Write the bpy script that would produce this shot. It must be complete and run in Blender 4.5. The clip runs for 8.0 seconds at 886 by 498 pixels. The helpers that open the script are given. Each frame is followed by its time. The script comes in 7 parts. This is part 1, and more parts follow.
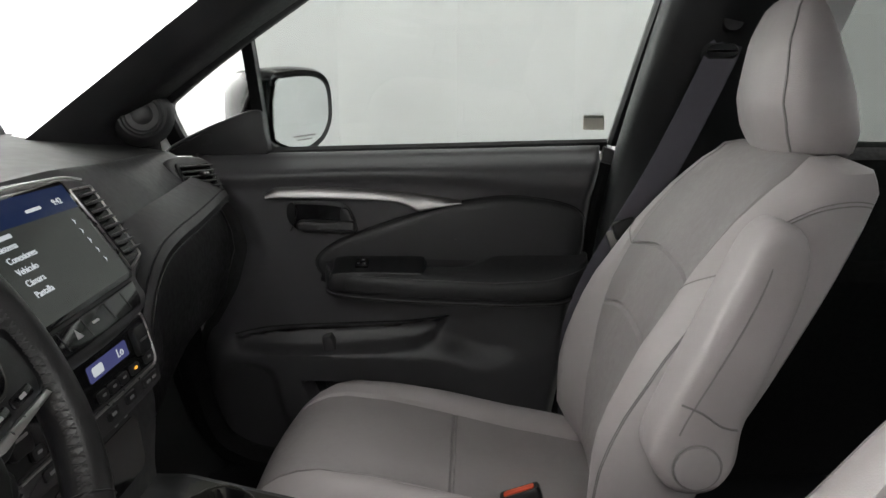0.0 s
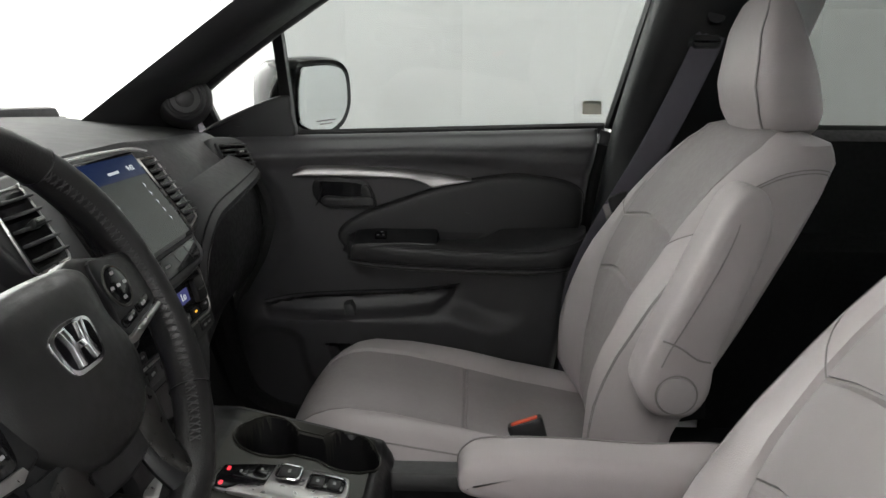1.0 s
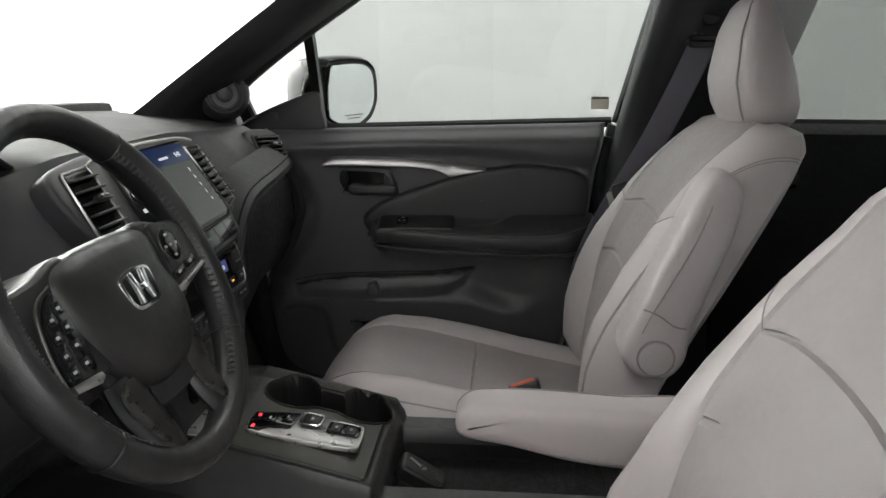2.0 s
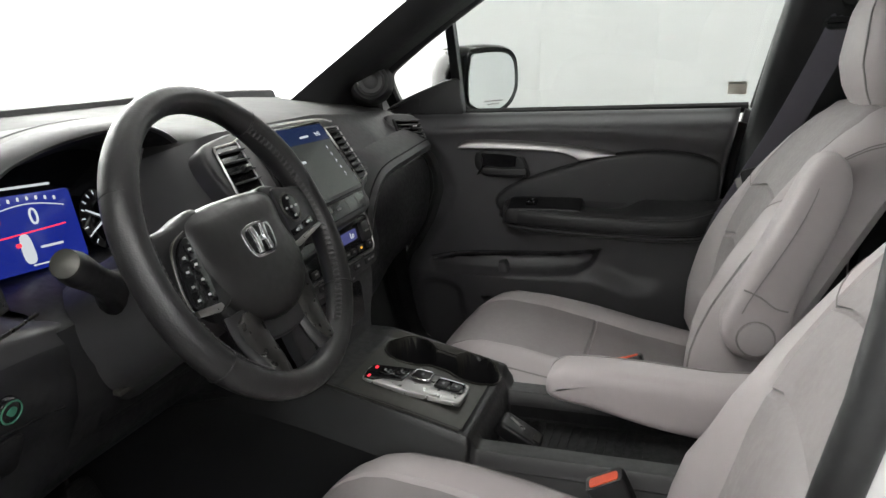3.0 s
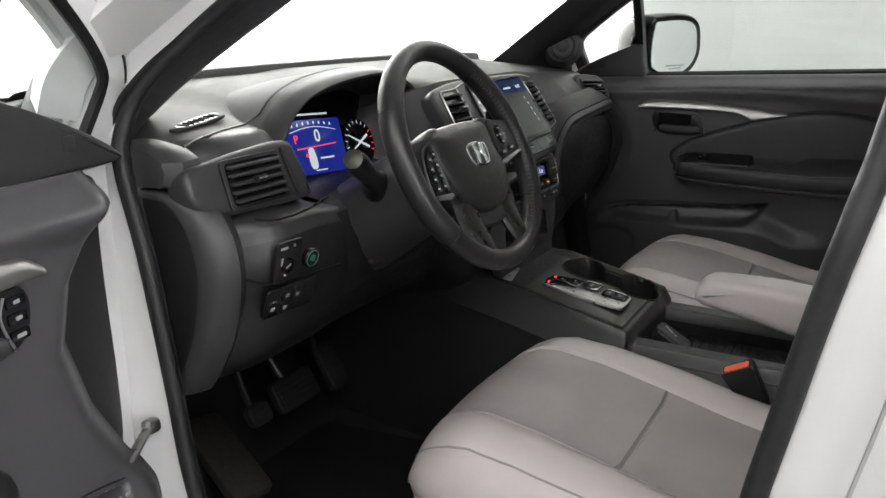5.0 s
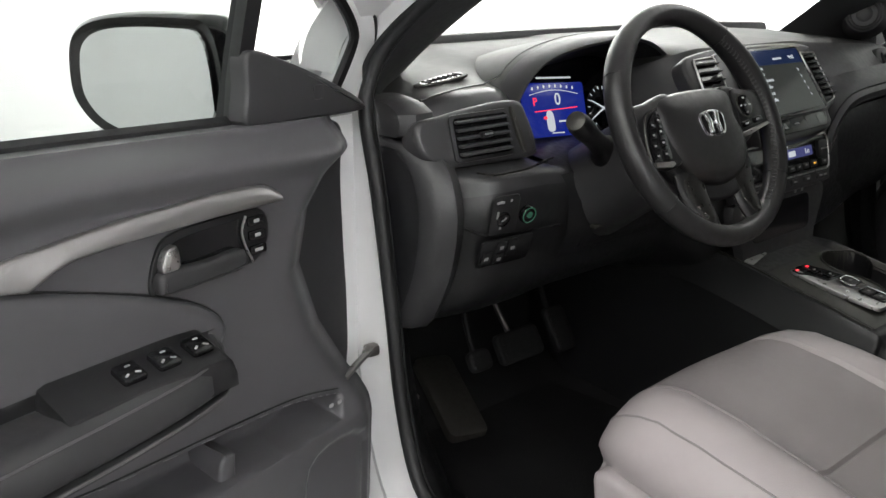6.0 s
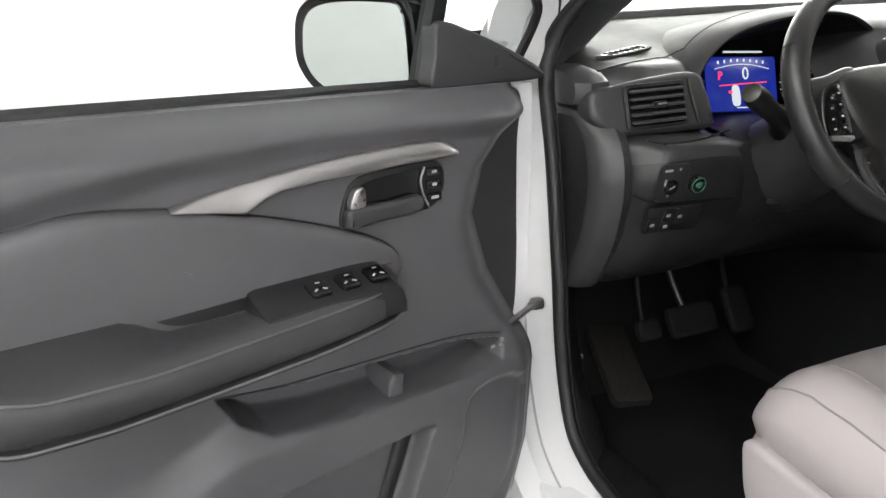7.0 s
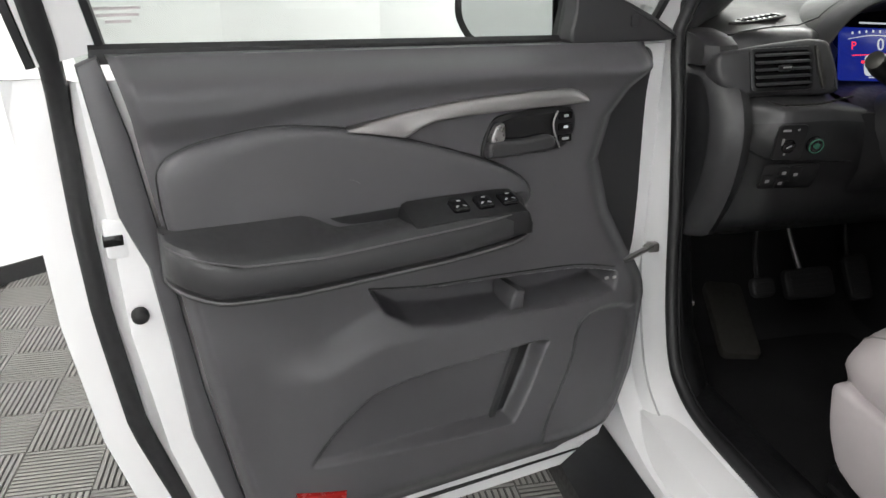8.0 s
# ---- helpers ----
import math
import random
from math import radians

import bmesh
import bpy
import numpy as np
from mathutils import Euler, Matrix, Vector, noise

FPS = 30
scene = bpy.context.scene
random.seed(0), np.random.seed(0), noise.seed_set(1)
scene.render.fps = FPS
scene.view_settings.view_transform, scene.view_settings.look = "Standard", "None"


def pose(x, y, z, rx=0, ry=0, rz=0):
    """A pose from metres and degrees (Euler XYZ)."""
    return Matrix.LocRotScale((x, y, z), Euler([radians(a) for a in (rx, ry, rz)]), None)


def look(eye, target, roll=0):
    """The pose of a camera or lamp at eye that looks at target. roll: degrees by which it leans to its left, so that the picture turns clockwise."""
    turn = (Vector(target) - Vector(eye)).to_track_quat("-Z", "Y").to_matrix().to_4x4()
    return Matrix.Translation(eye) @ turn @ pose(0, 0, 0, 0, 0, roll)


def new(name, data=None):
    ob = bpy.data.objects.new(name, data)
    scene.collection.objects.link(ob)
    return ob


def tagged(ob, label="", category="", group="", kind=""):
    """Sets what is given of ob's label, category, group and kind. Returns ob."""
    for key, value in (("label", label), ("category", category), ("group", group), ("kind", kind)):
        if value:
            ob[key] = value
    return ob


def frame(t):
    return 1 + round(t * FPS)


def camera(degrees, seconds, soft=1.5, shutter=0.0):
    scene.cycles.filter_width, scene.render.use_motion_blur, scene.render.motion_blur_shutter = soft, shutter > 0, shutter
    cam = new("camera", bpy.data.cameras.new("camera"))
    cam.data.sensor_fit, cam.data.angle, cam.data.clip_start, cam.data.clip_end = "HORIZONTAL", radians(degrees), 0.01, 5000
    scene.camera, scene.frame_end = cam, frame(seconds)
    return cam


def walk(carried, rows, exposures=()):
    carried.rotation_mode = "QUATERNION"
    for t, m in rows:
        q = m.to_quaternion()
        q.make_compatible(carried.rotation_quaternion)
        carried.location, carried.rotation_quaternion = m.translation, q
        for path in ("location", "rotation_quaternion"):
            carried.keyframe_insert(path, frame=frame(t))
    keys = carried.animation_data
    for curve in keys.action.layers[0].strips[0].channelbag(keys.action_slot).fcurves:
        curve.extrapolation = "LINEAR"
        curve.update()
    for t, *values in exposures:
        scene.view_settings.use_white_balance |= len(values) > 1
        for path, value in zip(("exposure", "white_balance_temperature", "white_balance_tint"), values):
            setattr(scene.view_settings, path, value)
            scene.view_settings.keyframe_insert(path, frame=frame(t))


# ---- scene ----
cam = camera(58.8, 8.0)
PATH = [
    (0, (-0.014, -0.748, 1.393), (-0.08, 1.197, 0.935), 0.2),
    (0.5, (-0.026, -0.818, 1.395), (-0.103, 1.124, 0.923), 0.4),
    (1, (-0.029, -0.911, 1.382), (-0.1, 1.031, 0.912), 0.3),
    (1.2, (-0.022, -0.949, 1.382), (-0.077, 0.994, 0.911), 0.5),
    (2.3, (0.052, -1.073, 1.386), (-0.239, 0.845, 0.901), 0.2),
    (2.5, (0.079, -1.085, 1.383), (-0.327, 0.811, 0.89), 0.3),
    (3, (0.13, -1.129, 1.381), (-0.445, 0.72, 0.883), -0.8),
    (3.5, (0.151, -1.198, 1.374), (-0.457, 0.64, 0.874), -0.9),
    (4, (0.167, -1.281, 1.378), (-0.475, 0.544, 0.872), -1.0),
    (4.2, (0.184, -1.315, 1.378), (-0.535, 0.476, 0.851), -1.4),
    (5.3, (0.255, -1.442, 1.369), (-0.829, 0.144, 0.814), -0.3),
    (5.5, (0.269, -1.441, 1.368), (-0.915, 0.072, 0.809), -0.2),
    (6, (0.343, -1.385, 1.355), (-1.166, -0.22, 0.751), -1.1),
    (6.5, (0.405, -1.353, 1.348), (-1.264, -0.452, 0.715), -1.6),
    (7, (0.46, -1.386, 1.343), (-1.303, -0.682, 0.714), -1.9),
    (7.5, (0.56, -1.411, 1.343), (-1.263, -0.938, 0.669), -2.2),
    (8, (0.639, -1.433, 1.339), (-1.201, -1.067, 0.646), -0.6),
]
walk(cam, [(t, look(eye, target, roll)) for t, eye, target, roll in PATH], exposures=((0, 0.04), (1, 0.0), (2.5, 0.3), (3, 0.36), (4, 0.32), (5.2, 0.22), (6, 0.14), (6.6, 0.44), (7.4, 0.6), (8, 0.1)))

# ---- light: a white booth, lit by unseen area lamps standing for ceiling light ----
world = bpy.data.worlds.new("booth_air")
world.use_nodes = True
world.node_tree.nodes["Background"].inputs[0].default_value = (0.9, 0.95, 1.0, 1)
world.node_tree.nodes["Background"].inputs[1].default_value = 0.05
scene.world = world


def unseen_lamp(name, x, y, z, sx, sy, watts, tilt=0, colour=(1.0, 0.985, 0.96)):
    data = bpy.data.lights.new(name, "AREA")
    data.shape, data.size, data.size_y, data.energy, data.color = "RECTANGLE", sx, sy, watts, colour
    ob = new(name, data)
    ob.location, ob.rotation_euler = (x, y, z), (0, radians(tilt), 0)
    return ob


# added lamps out of view, tilted to brighten front wall, cabin and open door
unseen_lamp("unseen_lamp", -2.3, 1.7, 2.85, 1.2, 2.6, 310, 55)
unseen_lamp("unseen_lamp", 1.0, -2.9, 3.28, 4.5, 1.4, 92)
unseen_lamp("unseen_lamp", 1.0, 2.9, 3.28, 4.5, 1.4, 60)
unseen_lamp("unseen_lamp", 4.0, -1.2, 3.1, 1.2, 4.0, 365, -48, (0.98, 0.985, 1.0))

# ---- materials ----
def material(name, colour, rough=0.5, metal=0.0, grain=0.0, grain_size=900.0, vary=0.08, vary_size=7.0, coat=0.0, spec=0.5, cells=False, rough_vary=0.08):
    """A surface with large stains, small mottling, and a fine relief (grain: its depth in millimetres)."""
    m = bpy.data.materials.new(name)
    m.use_nodes = True
    n, l = m.node_tree.nodes, m.node_tree.links
    b = n["Principled BSDF"]
    b.inputs["Metallic"].default_value, b.inputs["Coat Weight"].default_value = metal, coat
    b.inputs["Coat Roughness"].default_value = 0.06
    b.inputs["Specular IOR Level"].default_value = spec
    co = n.new("ShaderNodeTexCoord")
    big, small = n.new("ShaderNodeTexNoise"), n.new("ShaderNodeTexNoise")
    big.inputs["Scale"].default_value, big.inputs["Detail"].default_value = vary_size, 4.0
    small.inputs["Scale"].default_value, small.inputs["Detail"].default_value = vary_size * 14, 3.0
    for t in (big, small):
        l.new(co.outputs["Object"], t.inputs["Vector"])
    mix = n.new("ShaderNodeMath")
    mix.operation = "MULTIPLY_ADD"
    mix.inputs[1].default_value = 0.35
    l.new(small.outputs["Fac"], mix.inputs[0])
    l.new(big.outputs["Fac"], mix.inputs[2])
    ramp = n.new("ShaderNodeMapRange")
    ramp.inputs["From Min"].default_value, ramp.inputs["From Max"].default_value = 0.4, 0.95
    ramp.inputs["To Min"].default_value, ramp.inputs["To Max"].default_value = 1 - vary, 1 + vary
    l.new(mix.outputs[0], ramp.inputs["Value"])
    tint = n.new("ShaderNodeVectorMath")
    tint.operation = "SCALE"
    tint.inputs[0].default_value = colour
    l.new(ramp.outputs[0], tint.inputs["Scale"])
    l.new(tint.outputs[0], b.inputs["Base Color"])
    rr = n.new("ShaderNodeMapRange")
    rr.inputs["From Min"].default_value, rr.inputs["From Max"].default_value = 0.35, 0.7
    rr.inputs["To Min"].default_value, rr.inputs["To Max"].default_value = max(0.02, rough - rough_vary), min(1, rough + rough_vary)
    l.new(small.outputs["Fac"], rr.inputs["Value"])
    l.new(rr.outputs[0], b.inputs["Roughness"])
    if grain:
        if cells:
            g = n.new("ShaderNodeTexVoronoi")
            g.feature, out = "SMOOTH_F1", "Distance"
        else:
            g = n.new("ShaderNodeTexNoise")
            g.inputs["Detail"].default_value, out = 2.0, "Fac"
        g.inputs["Scale"].default_value = grain_size
        l.new(co.outputs["Object"], g.inputs["Vector"])
        bump = n.new("ShaderNodeBump")
        bump.inputs["Strength"].default_value, bump.inputs["Distance"].default_value = 0.6, grain / 1000
        l.new(g.outputs[out], bump.inputs["Height"])
        l.new(bump.outputs[0], b.inputs["Normal"])
    return m


def glow(name, colour, strength):
    m = bpy.data.materials.new(name)
    m.use_nodes = True
    b = m.node_tree.nodes["Principled BSDF"]
    b.inputs["Base Color"].default_value = (0.01, 0.01, 0.01, 1)
    b.inputs["Roughness"].default_value = 0.15
    b.inputs["Emission Color"].default_value, b.inputs["Emission Strength"].default_value = (*colour, 1), strength
    return m


def pane(name, tint, rough=0.0):
    """Thin automotive glass: tinted, clear, with a surface reflection."""
    m = bpy.data.materials.new(name)
    m.use_nodes = True
    n, l = m.node_tree.nodes, m.node_tree.links
    n.remove(n["Principled BSDF"])
    clear, gloss, mix = n.new("ShaderNodeBsdfTransparent"), n.new("ShaderNodeBsdfGlossy"), n.new("ShaderNodeMixShader")
    clear.inputs[0].default_value = (*tint, 1)
    gloss.inputs["Roughness"].default_value = rough
    mix.inputs[0].default_value = 0.05
    l.new(clear.outputs[0], mix.inputs[1])
    l.new(gloss.outputs[0], mix.inputs[2])
    l.new(mix.outputs[0], n["Material Output"].inputs[0])
    return m


LEATHER = material("grey_leather", (0.465, 0.426, 0.430), 0.42, grain=0.25, grain_size=700, cells=True, vary=0.05)
INSERT = material("grey_seat_cloth", (0.31, 0.284, 0.284), 0.5, grain=0.3, grain_size=1100, cells=True, vary=0.05)
SHIELD = material("grey_seat_plastic", (0.43, 0.397, 0.402), 0.45, grain=0.1, grain_size=900)
THREAD = material("grey_thread", (0.29, 0.27, 0.265), 0.7)
DARKTHREAD = material("dark_thread", (0.05, 0.047, 0.05), 0.7)
# armrest edge highlights, put into a lighter seam colour
ARMHIGHLIGHT = material("arm_seam_highlight", (0.085, 0.082, 0.085), 0.6)
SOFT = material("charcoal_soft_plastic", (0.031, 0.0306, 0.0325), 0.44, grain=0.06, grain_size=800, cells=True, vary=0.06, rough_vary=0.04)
DASH = material("dash_top_plastic", (0.019, 0.0193, 0.0182), 0.58, grain=0.05, grain_size=800, cells=True, vary=0.04, vary_size=3, rough_vary=0.02, spec=0.34)
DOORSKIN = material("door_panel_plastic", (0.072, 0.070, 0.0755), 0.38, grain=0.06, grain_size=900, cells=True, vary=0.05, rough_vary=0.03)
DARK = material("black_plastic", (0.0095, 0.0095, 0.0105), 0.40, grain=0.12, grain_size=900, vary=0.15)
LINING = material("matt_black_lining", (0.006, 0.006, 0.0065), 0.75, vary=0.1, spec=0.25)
SPOKE = material("smoked_satin_metal", (0.06, 0.058, 0.056), 0.30, metal=0.85, vary=0.05, rough_vary=0.03)
GLOSS = material("gloss_black", (0.008, 0.008, 0.009), 0.1, vary=0.1, rough_vary=0.04)
PIANO = material("dark_glass", (0.006, 0.006, 0.007), 0.05, vary=0.1, rough_vary=0.02)
CONSOLE = material("console_plastic", (0.024, 0.0236, 0.0248), 0.42, grain=0.05, grain_size=900, cells=True, vary=0.08)
PEDAL = material("worn_pedal_rubber", (0.006, 0.006, 0.0065), 0.7, grain=0.3, grain_size=400, vary=0.2, spec=0.3)
RUBBER = material("black_rubber", (0.012, 0.012, 0.013), 0.55, grain=0.1, grain_size=400, vary=0.12)
CARPET = material("black_carpet", (0.011, 0.011, 0.0115), 0.95, grain=2.5, grain_size=500, vary=0.3, spec=0.1)
WHEELSKIN = material("black_wheel_leather", (0.018, 0.0173, 0.0182), 0.38, grain=0.3, grain_size=650, cells=True, vary=0.15)
PADSKIN = material("black_airbag_pad", (0.0125, 0.012, 0.0122), 0.4, grain=0.15, grain_size=800, cells=True, vary=0.12)
CHROME = material("chrome", (0.75, 0.75, 0.76), 0.12, metal=1.0, vary=0.05, rough_vary=0.05)
SATIN = material("satin_silver", (0.48, 0.47, 0.465), 0.3, metal=1.0, vary=0.04, rough_vary=0.03)
GARNISH = material("satin_garnish", (0.40, 0.388, 0.388), 0.36, metal=1.0, vary=0.03, rough_vary=0.02)
BRUSHED = material("dark_satin_metal", (0.046, 0.045, 0.040), 0.36, metal=0.5, vary=0.05, rough_vary=0.03)
PAINT = material("white_car_paint", (0.76, 0.76, 0.765), 0.28, coat=1.0, vary=0.003, vary_size=2, rough_vary=0.0)
SEALER = material("painted_sealer", (0.42, 0.42, 0.425), 0.5)
BELT = material("grey_belt_webbing", (0.11, 0.103, 0.125), 0.75, grain=0.5, grain_size=1400, vary=0.08)
ORANGE = material("orange_plastic", (0.75, 0.09, 0.03), 0.4)
WHITEMARK = material("white_marking", (0.30, 0.30, 0.30), 0.5)
GREENMARK = material("green_marking", (0.03, 0.13, 0.08), 0.4)
REDLENS = material("red_reflector", (0.28, 0.014, 0.012), 0.25, coat=0.6)
METAL = material("zinc_metal", (0.28, 0.27, 0.26), 0.35, metal=1.0, vary=0.15)
DULL = material("dull_steel", (0.10, 0.098, 0.095), 0.5, metal=1.0, vary=0.2)
FOOTREST = material("worn_foot_rest", (0.016, 0.0145, 0.012), 0.7, grain=0.3, grain_size=300, vary=0.25)
WALL = material("white_booth_wall", (0.84, 0.845, 0.84), 0.7, vary=0.025, vary_size=1.2)
CEIL = material("white_ceiling", (0.8, 0.8, 0.8), 0.8, vary=0.03, vary_size=2)
TILE = material("grey_floor_tile", (0.20, 0.195, 0.185), 0.6, grain=0.4, grain_size=250, vary=0.12, vary_size=4)
TILEGAP = material("floor_underlay", (0.05, 0.048, 0.045), 0.9, vary=0.2)
PAPER = material("tan_paper", (0.55, 0.42, 0.22), 0.8, grain=0.5, grain_size=150, vary=0.2, vary_size=40)
STICKER = material("window_sticker", (0.8, 0.76, 0.66), 0.7, vary=0.06)
HEAD = material("grey_headliner", (0.35, 0.345, 0.335), 0.95, grain=0.8, grain_size=900, vary=0.05)
SIDEGLASS = pane("tinted_side_glass", (0.495, 0.525, 0.51))
REARGLASS = pane("privacy_glass", (0.20, 0.215, 0.205))
CLEARGLASS = pane("windscreen_glass", (0.93, 0.95, 0.94))
MIRROR = material("mirror_silver", (0.78, 0.80, 0.80), 0.02, metal=1.0, vary=0.02, rough_vary=0.0)
BLUE = glow("blue_display", (0.012, 0.03, 0.36), 0.5)
SCREEN = glow("dim_screen", (0.05, 0.055, 0.05), 0.55)
NAVY = glow("navy_screen_header", (0.006, 0.016, 0.06), 0.8)
WHITELIT = glow("white_lit_mark", (0.8, 0.85, 0.9), 0.6)
REDLIT = glow("red_lit_mark", (1.0, 0.04, 0.06), 1.2)
AMBERLIT = glow("amber_lit_mark", (1.0, 0.45, 0.06), 1.0)
LCD = glow("violet_lcd", (0.12, 0.13, 0.36), 0.4)

# ---- builders ----
PLACE = {}


def thing(name, loc, label, category, group="", kind="", turn=0.0):
    ob = new(name)
    ob.empty_display_size = 0.05
    m = Matrix.Translation(loc) @ Matrix.Rotation(radians(turn), 4, "Z")
    ob.matrix_basis = m
    PLACE[ob] = m
    return tagged(ob, label, category, group, kind)


def part(name, bm, mat, parent=None, label="", local=False, angle=35, flat=False):
    """One mesh object under a thing or a part. The bmesh is in world metres, or in the parent's own space."""
    if parent is not None and not local:
        bm.transform(PLACE[parent].inverted())
    bmesh.ops.remove_doubles(bm, verts=bm.verts, dist=1e-5)
    bmesh.ops.recalc_face_normals(bm, faces=bm.faces)
    me = bpy.data.meshes.new(name)
    bm.to_mesh(me)
    bm.free()
    me.materials.append(mat)
    if not flat:
        me.shade_smooth()
        me.set_sharp_from_angle(angle=radians(angle))
    ob = new(name, me)
    PLACE[ob] = PLACE[parent] if parent is not None else Matrix.Identity(4)
    if parent is not None:
        ob.parent = parent
    if label:
        tagged(ob, label)
    return ob


def structure(name, bm, mat, label, category, kind="structure", **more):
    return tagged(part(name, bm, mat, **more), label, category, "", kind)


def spline(pts, n, closed=False):
    """n points along a smooth curve through pts (tuples of any length), even in the parameter."""
    p = [np.array(q, float) for q in pts]
    k = len(p) if closed else len(p) - 1
    out = []
    for i in range(n):
        f = i * k / n if closed else i * k / (n - 1)
        j = min(int(f), k - 1)
        t = f - j
        a, b, c, d = ((p[(j + o) % len(p)] if closed else p[min(max(j + o, 0), len(p) - 1)]) for o in (-1, 0, 1, 2))
        out.append(0.5 * (2 * b + (c - a) * t + (2 * a - 5 * b + 4 * c - d) * t * t + (3 * b - a - 3 * c + d) * t**3))
    return out


def interp(x, xs, ys):
    return float(np.interp(x, xs, ys))


def loft(sections, closed=True, caps=True, keep=None, into=None):
    """A skin over sections of equal count. keep(i, j): which faces to build."""
    bm = into or bmesh.new()
    rows = [[bm.verts.new(tuple(float(c) for c in p)) for p in s] for s in sections]
    m = len(rows[0])
    for i in range(len(rows) - 1):
        for j in range(m if closed else m - 1):
            if keep is None or keep(i, j):
                bm.faces.new((rows[i][j], rows[i][(j + 1) % m], rows[i + 1][(j + 1) % m], rows[i + 1][j]))
    if caps and closed:
        bm.faces.new(rows[0])
        bm.faces.new(rows[-1])
    loose = [v for v in bm.verts if not v.link_faces]
    bmesh.ops.delete(bm, geom=loose, context="VERTS")
    return bm


def tube(path, radius, sides=10, closed=False, flat=1.0, into=None, caps=True):
    """A round bar along a path of points; radius: a number or one for each point; flat squashes it in z."""
    p = [Vector(tuple(float(c) for c in q)) for q in path]
    n = len(p)
    rings, up = [], None
    for i in range(n):
        a, b = (p[(i - 1) % n], p[(i + 1) % n]) if closed else (p[max(i - 1, 0)], p[min(i + 1, n - 1)])
        d = (b - a).normalized()
        if up is None:
            up = d.orthogonal().normalized()
        up = (up - d * up.dot(d)).normalized()
        side = d.cross(up)
        r = radius if not hasattr(radius, "__len__") else radius[i]
        rings.append([p[i] + r * (math.cos(t) * up + flat * math.sin(t) * side) for t in (2 * math.pi * k / sides for k in range(sides))])
    if closed:
        rings.append(rings[0])
    return loft(rings, caps=caps and not closed, into=into)


def box(cx, cy, cz, sx, sy, sz, bevel=0.0, seg=2, rot=None, into=None):
    b = bmesh.new()
    bmesh.ops.create_cube(b, size=1, matrix=Matrix.Diagonal((sx, sy, sz, 1)))
    if bevel:
        bmesh.ops.bevel(b, geom=list(b.edges), offset=bevel, segments=seg, profile=0.5, affect="EDGES")
    m = Matrix.Translation((cx, cy, cz)) @ (rot if rot is not None else Matrix.Identity(4))
    b.transform(m)
    if into is None:
        return b
    join(into, b)
    return into


def join(bm, other):
    me = bpy.data.meshes.new("tmp")
    other.to_mesh(me)
    other.free()
    bm.from_mesh(me)
    bpy.data.meshes.remove(me)


def plate(outline, thick, m=None, bevel=0.0, seg=2, into=None):
    """A plate with that outline in its own xy plane, from z = 0 to thick, its upper rim rounded; m puts it in place."""
    b = bmesh.new()
    low = [b.verts.new((float(p[0]), float(p[1]), 0)) for p in outline]
    top = [b.verts.new((float(p[0]), float(p[1]), thick)) for p in outline]
    n = len(low)
    b.faces.new(low)
    up = b.faces.new(top)
    for i in range(n):
        b.faces.new((low[i], low[(i + 1) % n], top[(i + 1) % n], top[i]))
    bmesh.ops.recalc_face_normals(b, faces=b.faces)
    if bevel:
        bmesh.ops.bevel(b, geom=list(up.edges), offset=bevel, segments=seg, profile=0.5, affect="EDGES")
    if m is not None:
        b.transform(m)
    if into is None:
        return b
    join(into, b)
    return into


def rounded(w, h, r, n=5):
    """The outline of a rectangle w by h round the origin, with corners of radius r."""
    out = []
    for cx, cy, a in ((w / 2 - r, h / 2 - r, 0), (-w / 2 + r, h / 2 - r, 90), (-w / 2 + r, -h / 2 + r, 180), (w / 2 - r, -h / 2 + r, 270)):
        out += [(cx + r * math.cos(radians(a + 90 * k / n)), cy + r * math.sin(radians(a + 90 * k / n))) for k in range(n + 1)]
    return out


def ring(r, n=32):
    return [(r * math.cos(2 * math.pi * k / n), r * math.sin(2 * math.pi * k / n)) for k in range(n)]


def facing(origin, normal, right):
    """The pose of a plate whose outside looks along normal and whose x axis runs along right."""
    z = Vector(normal).normalized()
    x = Vector(right)
    x = (x - z * x.dot(z)).normalized()
    y = z.cross(x)
    return Matrix((x, y, z)).transposed().to_4x4() if origin is None else Matrix.Translation(origin) @ Matrix((x, y, z)).transposed().to_4x4()


def letters(text, size, m, mat, parent, name="lettering", depth=0.0004, align="CENTER"):
    cu = bpy.data.curves.new("tmp", "FONT")
    cu.body, cu.size, cu.extrude, cu.align_x, cu.align_y = text, size, depth, align, "CENTER"
    tmp = new("tmp", cu)
    bpy.context.view_layer.update()
    me = bpy.data.meshes.new_from_object(tmp.evaluated_get(bpy.context.evaluated_depsgraph_get()))
    bpy.data.objects.remove(tmp)
    bpy.data.curves.remove(cu)
    bm = bmesh.new()
    bm.from_mesh(me)
    bpy.data.meshes.remove(me)
    bm.transform(m)
    return part(name, bm, mat, parent, flat=True)


def smooth01(a, b, x):
    t = min(1, max(0, (x - a) / (b - a)))
    return t * t * (3 - 2 * t)


BOUNDS = {}


